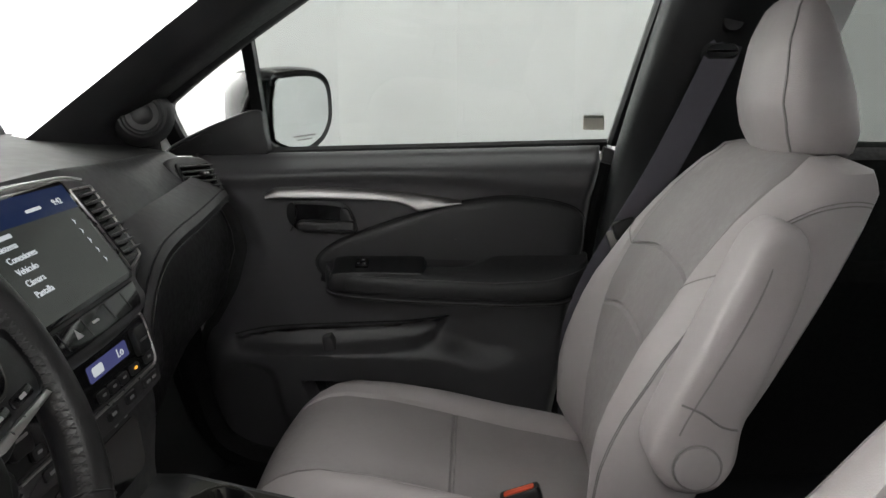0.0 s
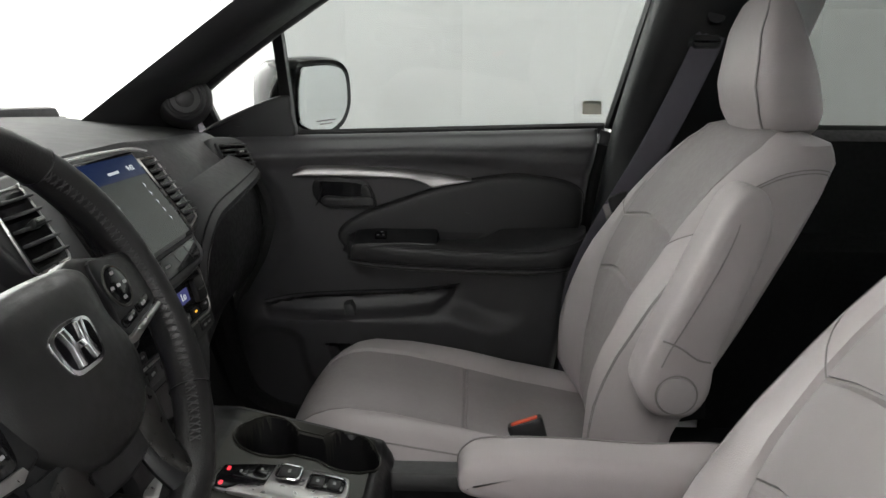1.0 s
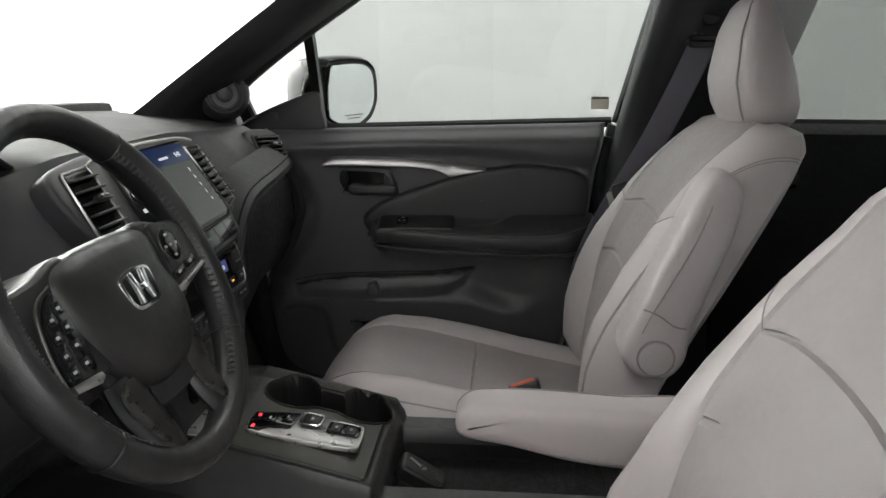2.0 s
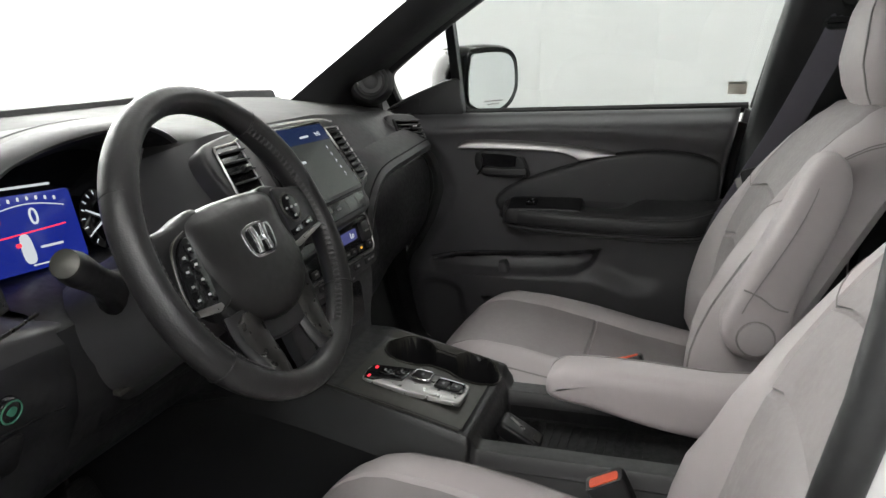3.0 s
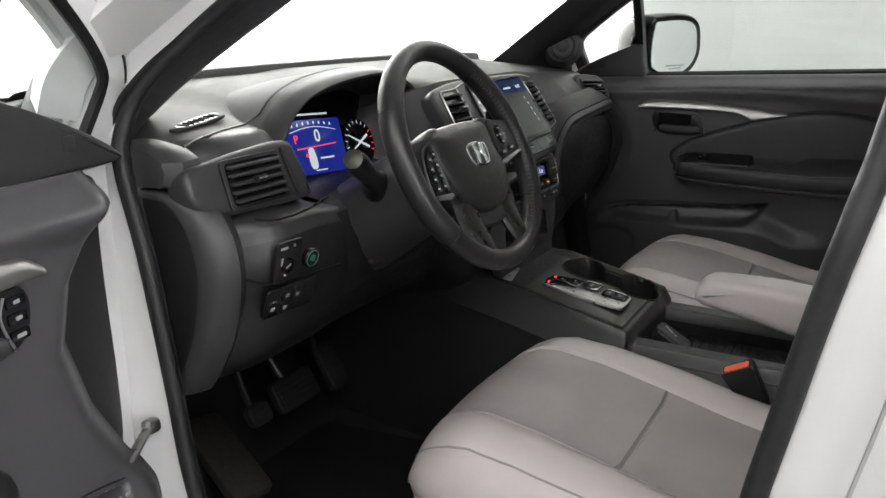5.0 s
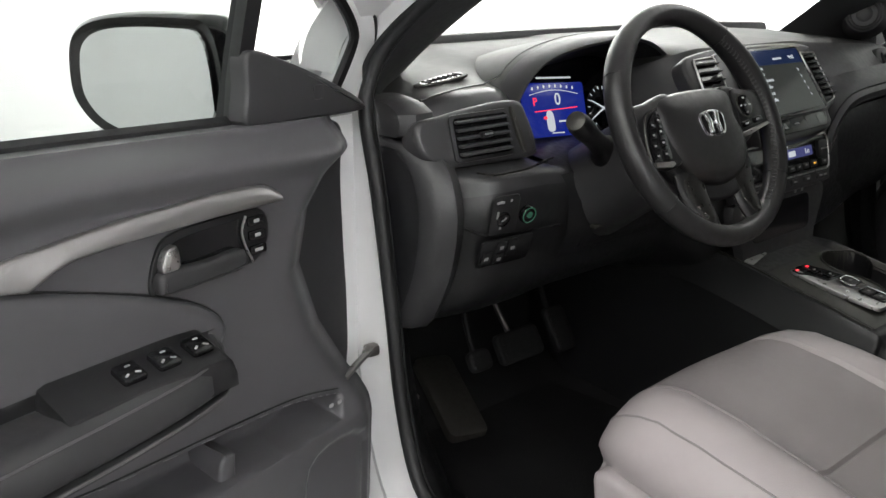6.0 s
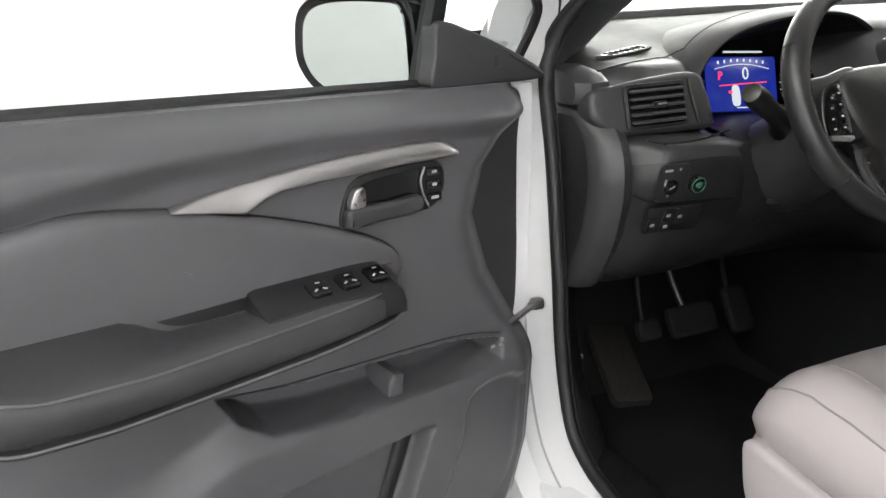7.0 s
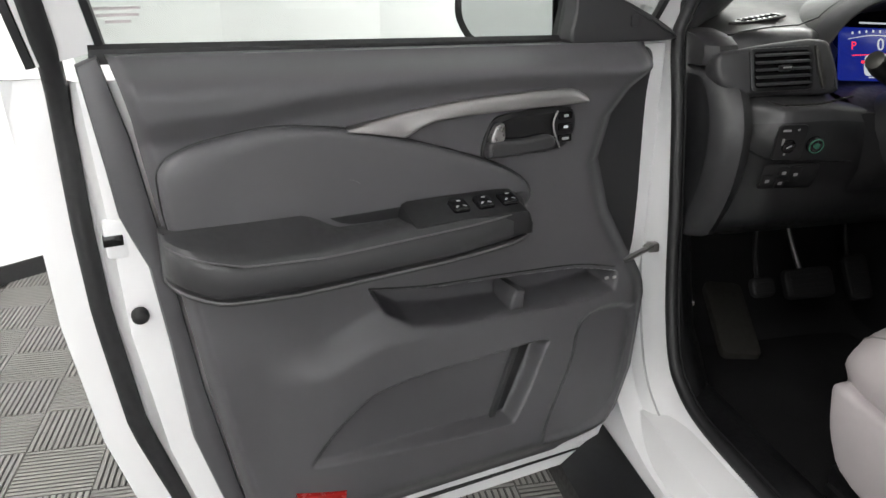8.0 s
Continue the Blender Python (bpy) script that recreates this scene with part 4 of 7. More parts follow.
part("warning_figure", plate(spline([(-0.008, 0.014), (0.006, 0.014), (0.008, -0.016), (-0.008, -0.016)], 18, closed=True), 0.0004, lift @ Matrix.Translation((-0.015, -0.019, 0))), WHITELIT, disp)
part("warning_dot", plate(rounded(0.008, 0.005, 0.002, 2), 0.0006, lift @ Matrix.Translation((-0.027, -0.014, 0))), REDLIT, disp)
part("text_bar", plate(rounded(0.036, 0.003, 0.001, 2), 0.0004, lift @ Matrix.Translation((0.022, -0.021, 0))), WHITELIT, disp)
part("text_bar", plate(rounded(0.03, 0.002, 0.0008, 2), 0.0004, lift @ Matrix.Translation((0.0, -0.041, 0))), WHITELIT, disp)
part("top_bar", plate(rounded(0.085, 0.003, 0.001, 2), 0.0008, M_CL @ Matrix.Translation((0.008, 0.056, 0.0))), WHITELIT, hood)
low_panel = [[(x, float(y), z) for x, z in ((-0.650, 1.124), (-0.60, 1.117), (-0.54, 1.108), (-0.502, 1.09), (-0.483, 1.045), (-0.486, 1.0), (-0.51, 0.95))] for y in np.linspace(-0.495, -0.205, 9)]
part("cluster_lower_panel", loft(low_panel, closed=False), DARK, hood, "plain black panel below the instruments")
M_SP = facing((-0.634, -0.252, 1.158), (0.96, 0, 0.28), (0, 1, 0))
dial = part("speed_dial", plate(ring(0.044, 40), 0.003, M_SP, 0.001), PIANO, hood, "black round gauge with white needle")
for i in range(15):
    a = radians(225 - 18 * i)
    part("tick", plate(rounded(0.0014, 0.006, 0.0006, 2), 0.0006, M_SP @ Matrix.Translation((0.038 * math.cos(a), 0.038 * math.sin(a), 0.003)) @ Matrix.Rotation(a - math.pi / 2, 4, "Z")), WHITELIT if i < 11 else REDLIT, dial)
for turn in (205, 152):
    part("needle", plate([(-0.026, -0.0022), (0.036, -0.0007), (0.036, 0.0007), (-0.026, 0.0022)], 0.001, M_SP @ Matrix.Translation((0, 0, 0.005)) @ Matrix.Rotation(radians(turn), 4, "Z")), WHITELIT, dial)

# switches below the driver's vent
M_SW = facing((-0.487, -0.625, 1.05), (0.97, -0.05, -0.22), (0, 1, 0))
sw = part("switch_panel", plate(rounded(0.052, 0.062, 0.008), 0.004, M_SW @ Matrix.Translation((-0.008, 0.004, 0.002)), 0.0015), DARK, dash)
for dx, dy, w, h in ((-0.012, 0.024, 0.014, 0.004), (0.008, 0.025, 0.004, 0.004), (-0.014, 0.004, 0.004, 0.012), (-0.002, 0.002, 0.016, 0.003), (-0.004, -0.008, 0.003, 0.006), (-0.006, -0.018, 0.004, 0.004)):
    part("switch_mark", plate(rounded(w, h, 0.001, 2), 0.0005, M_SW @ Matrix.Translation((-0.008 + dx, dy + 0.002, 0.0062))), WHITEMARK, sw)
knob = part("switch", plate(ring(0.012, 24), 0.004, M_SW @ Matrix.Translation((-0.010, -0.002, 0.004)), 0.0015), GLOSS, sw)
part("switch_mark", plate(rounded(0.010, 0.0025, 0.001, 2), 0.0005, M_SW @ Matrix.Translation((-0.010, -0.002, 0.0082)) @ Matrix.Rotation(0.5, 4, "Z")), WHITEMARK, knob)
gb = part("eco_button", plate(ring(0.0145), 0.008, M_SW @ Matrix.Translation((0.036, -0.001, 0.003)), 0.002), GLOSS, dash, "round black button with green leaf mark")
b = tube([M_SW @ Vector((0.036 + 0.012 * math.cos(t), -0.001 + 0.012 * math.sin(t), 0.0115)) for t in np.linspace(0, 2 * math.pi, 25)[:-1]], 0.001, 6, closed=True)
part("button_ring", b, GREENMARK, gb)
part("button_mark", plate(spline([(-0.006, 0.0), (0.0, 0.006), (0.006, 0.002), (0.002, -0.005)], 14, closed=True), 0.0008, M_SW @ Matrix.Translation((0.036, -0.001, 0.0112))), GREENMARK, gb)
M_SL = facing((-0.505, -0.63, 0.995), (0.93, -0.05, -0.36), (0, 1, 0))
low = part("lower_switch_panel", plate(rounded(0.10, 0.048, 0.006), 0.003, M_SL @ Matrix.Translation((0.012, 0.0, 0.006)), 0.001), DARK, dash)
for dx, dz, w, h in ((-0.025, -0.006, 0.018, 0.022), (0.0, 0.01, 0.018, 0.019), (0.0, -0.011, 0.018, 0.019), (0.022, 0.006, 0.018, 0.03)):
    part("switch", plate(rounded(w, h, 0.003), 0.004, M_SL @ Matrix.Translation((dx, dz, 0.008)), 0.001), DARK, low)
    part("switch_mark", plate(rounded(w * 0.4, 0.006, 0.001, 2), 0.0005, M_SL @ Matrix.Translation((dx, dz, 0.0122))), WHITEMARK, low)

# end caps seen in the door openings
for sign in (-1, 1):
    rows, ins = [], []
    outline = spline([(0.858, -0.60), (0.868, -0.578), (0.91, -0.548), (0.97, -0.518), (1.04, -0.502), (1.09, -0.506), (1.13, -0.526), (1.152, -0.556), (1.163, -0.60)], 30)
    for z, xr in outline:
        f = (z - 0.858) / 0.305
        rows.append([(x, sign * y, z) for x, y in ((-0.70, 0.69), (-0.70, 0.748), (xr - 0.045, 0.744), (xr - 0.022, 0.738), (xr - 0.008, 0.726), (xr, 0.706), (xr - 0.012, 0.685))])
        if 0.03 < f < 0.97:
            ins.append([(x, sign * y, z) for x, y in ((-0.69, 0.7515), (xr - 0.048, 0.7475), (xr - 0.040, 0.745), (-0.69, 0.744))])
    cap = part("end_cap", loft(rows), SOFT, dash, "curved dark grey dashboard end cap")
    part("end_cap_inset", loft(ins), DARK, cap)
    foot = [[(x, sign * y, z) for x, y in ((-0.70, 0.70), (-0.70, 0.75), (xr - 0.02, 0.745), (xr, 0.728), (xr - 0.01, 0.69))] for z, xr in ((1.166, -0.575), (1.169, -0.568), (1.185, -0.562), (1.20, -0.566), (1.212, -0.59), (1.219, -0.64), (1.221, -0.66))]
    part("pillar_foot", loft(foot), SOFT, dash)

# ---- centre stack ----
N_ST = Vector((0.80, -0.02, 0.60)).normalized()
M_ST = facing((-0.487, 0.035, 1.192), N_ST, (0, 1, 0))
frame_ol = spline([(-0.212, 0.055), (-0.15, 0.078), (0.0, 0.083), (0.15, 0.075), (0.212, 0.054), (0.212, 0.0), (0.200, -0.062), (0.155, -0.084), (0.125, -0.118), (-0.05, -0.124), (-0.14, -0.085), (-0.205, -0.03)], 72, closed=True)
stack = part("stack_surround", plate(frame_ol, 0.03, M_ST @ Matrix.Translation((0, 0, -0.022)), 0.008, 3), SOFT, dash)
glass_ol = [(-0.080, 0.066), (-0.074, 0.069), (0.146, 0.064), (0.152, 0.060), (0.140, -0.076), (0.134, -0.080), (-0.102, -0.083), (-0.108, -0.078)]
scr = part("touch_screen", plate(glass_ol, 0.006, M_ST @ Matrix.Translation((0, 0, 0.008)), 0.0015), PIANO, stack, "glossy black touch screen showing a settings menu")
lit = M_ST @ Matrix.Translation((0.040, 0.0, 0.0142))
part("screen_picture", plate([(-0.098, 0.064), (0.104, 0.058), (0.093, -0.073), (-0.108, -0.077)], 0.0004, lit), SCREEN, scr)
part("screen_header", plate([(-0.0975, 0.064), (0.104, 0.058), (0.1015, 0.026), (-0.1, 0.031)], 0.0004, lit @ Matrix.Translation((0, 0, 0.0005))), NAVY, scr)
part("text_bar", plate(rounded(0.03, 0.005, 0.001, 2), 0.0004, lit @ Matrix.Translation((-0.058, 0.022, 0.0008))), WHITELIT, scr)
for text, y in (("Sistema", 0.011), ("Conexiones", -0.003), ("Vehículo", -0.017), ("Cámara", -0.031), ("Pantalla", -0.045)):
    letters(text, 0.0105, lit @ Matrix.Translation((-0.078, y, 0.0008)), WHITELIT, scr, align="LEFT")
    part("arrow_mark", plate([(-0.002, 0.004), (0.002, 0), (-0.002, -0.004), (-0.001, 0)], 0.0004, lit @ Matrix.Translation((0.072, y, 0.0008))), WHITELIT, scr)
letters("9:42", 0.011, lit @ Matrix.Translation((0.070, 0.040, 0.0012)), WHITELIT, scr)
part("text_bar", plate(rounded(0.03, 0.004, 0.001, 2), 0.0004, lit @ Matrix.Translation((0.02, 0.040, 0.0012))), WHITELIT, scr)
for x, y in ((-0.077, 0.022), (-0.079, 0.004), (-0.082, -0.022)):
    part("touch_mark", plate(rounded(0.009, 0.006, 0.001, 2), 0.0005, M_ST @ Matrix.Translation((x, y, 0.0142))), WHITELIT, scr)
part("screen_trim", tube([M_ST @ Vector((x, y, 0.013)) for x, y in spline([(-0.13, 0.062), (-0.08, 0.0715), (0.03, 0.0735), (0.15, 0.0685), (0.195, 0.058)], 24)], 0.0016, 6), SATIN, stack, "thin satin line over the screen")
vent("air_vent", M_ST @ Matrix.Translation((-0.160, 0.014, 0.006)), 0.060, 0.084, 5, stack, 20, skew=0.18)
vent("air_vent", M_ST @ Matrix.Translation((0.180, -0.006, 0.006)), 0.034, 0.098, 8, stack, 20, tab=False, skew=0.06)
for ol in ([(-0.184, 0.060), (-0.122, 0.062), (-0.136, -0.032), (-0.206, -0.034)], [(0.158, 0.050), (0.207, 0.047), (0.201, 0.0), (0.193, -0.060), (0.150, -0.070), (0.156, -0.02)]):
    smooth = []
    for i, q in enumerate(ol):
        a, b = np.array(ol[i - 1]), np.array(ol[(i + 1) % len(ol)])
        q = np.array(q)
        for f in (0.16, 0.05):
            smooth.append(q + (a - q) * f)
        for f in (0.05, 0.16):
            smooth.append(q + (b - q) * f)
    part("vent_rim", tube([M_ST @ Vector((p[0], p[1], 0.0105)) for p in smooth], 0.0018, 6, closed=True), SATIN, stack)
row_b = part("button_strip", plate([(-0.10, -0.087), (0.128, -0.083), (0.118, -0.106), (0.108, -0.113), (-0.09, -0.116)], 0.0135, M_ST @ Matrix.Translation((0, 0, 0.001)), 0.003), GLOSS, stack)
part("hazard_mark", plate([(-0.006, -0.005), (0.006, -0.005), (0, 0.006)], 0.0006, M_ST @ Matrix.Translation((-0.028, -0.1, 0.0146))), WHITEMARK, row_b)
part("button_mark", plate(rounded(0.014, 0.003, 0.001, 2), 0.0006, M_ST @ Matrix.Translation((0.012, -0.099, 0.0146))), WHITEMARK, row_b)
for x in (-0.055, -0.008, 0.045, 0.085):
    part("button_gap", plate(rounded(0.0012, 0.022, 0.0004, 2), 0.0003, M_ST @ Matrix.Translation((x, -0.0985, 0.0146))), DARK, row_b)
# climate controls
N_HV = Vector((0.965, -0.02, 0.26)).normalized()
M_HV = facing((-0.440, 0.03, 1.048), N_HV, (0, 1, 0))
hv = part("climate_panel", plate(spline([(-0.165, 0.043), (0.165, 0.043), (0.178, 0.028), (0.165, -0.045), (0.13, -0.060), (-0.13, -0.060), (-0.165, -0.045), (-0.178, 0.028)], 48, closed=True), 0.02, M_HV @ Matrix.Translation((0, 0, -0.006)), 0.004), SOFT, dash, "climate control panel with small lit display")
part("panel_rim", tube([M_HV @ Vector((p[0] + 0.06 * p[1], p[1], 0.0145)) for p in rounded(0.328, 0.070, 0.014)], 0.002, 6, closed=True), SATIN, hv)
cp = part("climate_face", plate(rounded(0.318, 0.060, 0.010), 0.004, M_HV @ Matrix.Translation((0, 0, 0.012)), 0.001), GLOSS, hv)
part("climate_display", plate(rounded(0.094, 0.019, 0.003), 0.001, M_HV @ Matrix.Translation((0.056, 0.008, 0.0155))), LCD, cp, "violet lit climate display")
letters("Lo", 0.015, M_HV @ Matrix.Translation((0.084, 0.008, 0.0168)), WHITELIT, cp)
part("lcd_mark", plate(rounded(0.024, 0.011, 0.003), 0.0004, M_HV @ Matrix.Translation((0.030, 0.008, 0.0166))), WHITELIT, cp)
for dx in (-0.132, 0.132):
    b = part("rocker", plate(rounded(0.032, 0.036, 0.006), 0.009, M_HV @ Matrix.Translation((dx, 0.006, 0.015)), 0.003), DARK, cp)
    part("rocker_mark", plate(rounded(0.02, 0.003, 0.001, 2), 0.0006, M_HV @ Matrix.Translation((dx, 0.006, 0.0242))), SATIN, b)
for i, dx in enumerate((-0.11, -0.075, 0.02, 0.045, 0.07, 0.100, 0.138)):
    b = part("climate_button", plate(rounded(0.021, 0.012, 0.003), 0.004, M_HV @ Matrix.Translation((dx, -0.020, 0.0155)), 0.001), DARK, cp)
    part("button_mark", plate(rounded(0.008, 0.003, 0.001, 2), 0.0005, M_HV @ Matrix.Translation((dx, -0.019, 0.0197))), WHITEMARK if i != 5 else AMBERLIT, b)
for dx in (-0.10, -0.06, -0.02, 0.03, 0.075, 0.122, 0.138):
    b = part("climate_button", plate(rounded(0.026, 0.012, 0.003), 0.003, M_HV @ Matrix.Translation((dx, -0.046, 0.0135)), 0.001), DARK, hv)
    part("button_mark", plate(rounded(0.010, 0.0035, 0.001, 2), 0.0005, M_HV @ Matrix.Translation((dx, -0.046, 0.0166))), WHITEMARK, b)
# lower stack cubby
N_LO = Vector((0.96, 0, 0.10)).normalized()
M_LO = facing((-0.437, 0.03, 0.945), N_LO, (0, 1, 0))
cub = part("cubby_panel", plate(spline([(-0.145, 0.05), (0.145, 0.05), (0.13, -0.05), (0.10, -0.085), (-0.10, -0.085), (-0.13, -0.05)], 40, closed=True), 0.02, M_LO, 0.006), SOFT, dash)
part("cubby_opening", plate(rounded(0.2, 0.07, 0.015), 0.002, M_LO @ Matrix.Translation((0, -0.005, 0.0195))), GLOSS, cub)
for dx in (0.05, 0.075):
    part("socket_mark", plate(rounded(0.008, 0.006, 0.001, 2), 0.0006, M_LO @ Matrix.Translation((dx, 0.038, 0.0202))), WHITEMARK, cub)

# passenger side: outer vent, arch, glovebox
M_PV = facing((-0.518, 0.676, 1.184), (0.82, -0.25, 0.5), (0, 1, -0.25))
ph = part("vent_housing", plate(spline([(-0.06, 0.04), (0.03, 0.045), (0.058, 0.02), (0.055, -0.04), (0.0, -0.042), (-0.055, -0.02)], 40, closed=True), 0.03, M_PV @ Matrix.Translation((0.0, 0, -0.024)), 0.008, 3), SOFT, dash)
vent("air_vent", M_PV @ Matrix.Translation((0.0, 0.0, 0.006)), 0.084, 0.052, 5, ph, 18)
arch = spline([(-0.490, 0.742, 1.140), (-0.480, 0.69, 1.146), (-0.462, 0.60, 1.150), (-0.442, 0.45, 1.150), (-0.432, 0.33, 1.147), (-0.430, 0.265, 1.135), (-0.432, 0.225, 1.10), (-0.436, 0.205, 1.04), (-0.446, 0.195, 0.95), (-0.465, 0.185, 0.85)], 48)
ribs = []
for i, q in enumerate(arch):
    t = arch[min(i + 1, 47)] - arch[max(i - 1, 0)]
    t /= np.linalg.norm(t)
    out = np.array((0.0, t[2], -t[1]))
    out /= np.linalg.norm(out) + 1e-9
    if out[2] < 0 and abs(out[2]) > abs(out[1]):
        out = -out
    if abs(out[1]) > abs(out[2]) and out[1] > 0:
        out = -out
    ribs.append([tuple(q + out * a + np.array((d, 0, 0))) for a, d in ((0.045, -0.045), (0.030, -0.016), (0.016, 0.002), (0.004, 0.010), (-0.008, 0.008), (-0.016, -0.004), (-0.022, -0.03), (-0.022, -0.06))])
part("dash_arch", loft(ribs, closed=False), SOFT, dash, "smooth charcoal arch framing the glovebox")
part("arch_joint", tube([np.array(r[2]) + (0.0006, 0, 0) for r in ribs], 0.0016, 6), LINING, dash)
part("arch_bead", tube([np.array(r[4]) + (0.0006, 0, 0) for r in ribs], 0.0012, 6), DARK, dash)
rows = []
for y in np.linspace(0.225, 0.74, 20):
    x0 = interp(y, [0.225, 0.30, 0.45, 0.60, 0.74], [-0.472, -0.462, -0.464, -0.478, -0.492])
    zt = interp(y, [0.225, 0.27, 0.34, 0.60, 0.72], [1.07, 1.112, 1.125, 1.128, 1.118])
    rows.append([(x0 + dx, float(y), zt + dz) for dz, dx in ((0.0, -0.035), (-0.006, -0.006), (-0.03, 0.006), (-0.09, 0.010), (-0.16, -0.002), (-0.21, -0.03), (-0.225, -0.07))])
part("glovebox_door", loft(rows, closed=False), DARK, dash, "black bulging glovebox lid")

# ---- steering wheel and column ----
TAU = radians(27.0)
HUB = (-0.3327, -0.3816, 1.1769)
N_W = Vector((math.cos(TAU), 0, math.sin(TAU)))
M_W = facing(HUB, N_W, (0, 1, 0))
wheel = thing("steering_wheel", HUB, "black leather steering wheel with silver spoke accents", "steering wheel")
R_W = 0.1702
ang = [2 * math.pi * k / 96 for k in range(96)]


def rim_ring(a, r0=R_W):
    """One cross-section of the rim, thicker at the thumb rests."""
    deg = math.degrees(a)
    near = lambda d: math.exp(-((deg - d + 180) % 360 - 180) ** 2 / 500)
    thick = 0.0162 + 0.0022 * (near(30) + near(150)) + 0.001 * (near(335) + near(205))
    c, s = math.cos(a), math.sin(a)
    return [M_W @ Vector(((r0 + thick * 0.95 * math.cos(t)) * c, (r0 + thick * 0.95 * math.cos(t)) * s, thick * 1.08 * math.sin(t))) for t in (2 * math.pi * k / 18 for k in range(18))]


rim = part("rim", loft([rim_ring(a) for a in ang] + [rim_ring(ang[0])], caps=False), WHEELSKIN, wheel)
for deg in (50, 152, 217, 323):
    a = radians(deg)
    part("rim_joint", tube([M_W @ Vector(((R_W + 0.0172 * math.cos(t)) * math.cos(a), (R_W + 0.0172 * math.cos(t)) * math.sin(a), 0.0186 * math.sin(t))) for t in np.linspace(0, 2 * math.pi, 25)[:-1]], 0.0009, 4, closed=True), DARK, rim)
for side in (1, -1):
    b = bmesh.new()
    for deg in np.arange(-58, 50, 2.6):
        a = radians(deg if side > 0 else 180 - deg)
        for d in (-0.012, 0.012):
            p = [M_W @ Vector((r * math.cos(a + e), r * math.sin(a + e), z)) for e, r, z in ((d, 0.1546, 0.005), (d * 0.4, 0.1545, 0.009), (-d, 0.1575, 0.0135))]
            tube(p, 0.0009, 4, into=b)
    part("stitching", b, DARKTHREAD, rim, "cross stitching in dark thread")


def mirrored(side, pts):
    return [(side * x, y) for x, y in pts]


def at_hub(x, y, z, turn=0.0):
    return M_W @ Matrix.Translation((x, y, z)) @ Matrix.Rotation(turn, 4, "Z")


# airbag pad: wide at the top, drawn to a rounded point below
pad_ol = spline([(-0.102, 0.030), (-0.088, 0.043), (-0.05, 0.049), (0.0, 0.0505), (0.045, 0.049), (0.07, 0.043), (0.077, 0.03), (0.074, 0.0), (0.084, -0.032), (0.075, -0.06), (0.045, -0.086), (0.0, -0.095), (-0.045, -0.086), (-0.077, -0.06), (-0.094, -0.028), (-0.103, 0.005)], 72, closed=True)
cx, cy = -0.008, -0.015
b = loft([[M_W @ Vector((cx + (p[0] - cx) * k, cy + (p[1] - cy) * k, z)) for p in pad_ol] for k, z in ((1.0, -0.03), (1.0, -0.004), (0.985, 0.003), (0.95, 0.008), (0.88, 0.0125), (0.74, 0.016), (0.5, 0.0185), (0.22, 0.019))])
pad = part("airbag_pad", b, PADSKIN, wheel, "black grained airbag cover")
M_LG = at_hub(-0.003, -0.006, 0.0175)
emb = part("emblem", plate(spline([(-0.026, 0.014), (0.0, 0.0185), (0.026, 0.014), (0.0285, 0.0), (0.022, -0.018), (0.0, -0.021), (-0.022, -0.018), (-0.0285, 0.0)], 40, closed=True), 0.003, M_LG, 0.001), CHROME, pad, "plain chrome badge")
part("emblem_recess", plate(spline([(-0.022, 0.0115), (0.0, 0.0155), (0.022, 0.0115), (0.0245, 0.0), (0.019, -0.015), (0.0, -0.0175), (-0.019, -0.015), (-0.0245, 0.0)], 40, closed=True), 0.0008, M_LG @ Matrix.Translation((0, 0, 0.0028))), GLOSS, emb)
for k in (-1, 1):
    part("emblem_bar", plate([(k * 0.016, 0.014), (k * 0.0085, 0.0145), (k * 0.005, 0.0), (k * 0.0075, -0.016), (k * 0.0135, -0.0155), (k * 0.0115, 0.0)], 0.003, M_LG @ Matrix.Translation((0, 0, 0.003)), 0.0008), CHROME, emb)
part("emblem_bar", plate([(-0.006, 0.0015), (0.006, 0.0015), (0.006, -0.004), (-0.006, -0.004)], 0.002, M_LG @ Matrix.Translation((0, 0, 0.003)), 0.0006), CHROME, emb)
part("hub_lower", plate(spline([(-0.09, -0.045), (0.0, -0.05), (0.09, -0.045), (0.082, -0.08), (0.068, -0.106), (0.03, -0.113), (0.0, -0.116), (-0.03, -0.113), (-0.068, -0.106), (-0.082, -0.08)], 48, closed=True), 0.014, at_hub(0, 0, -0.016), 0.005, 3), DARK, wheel)
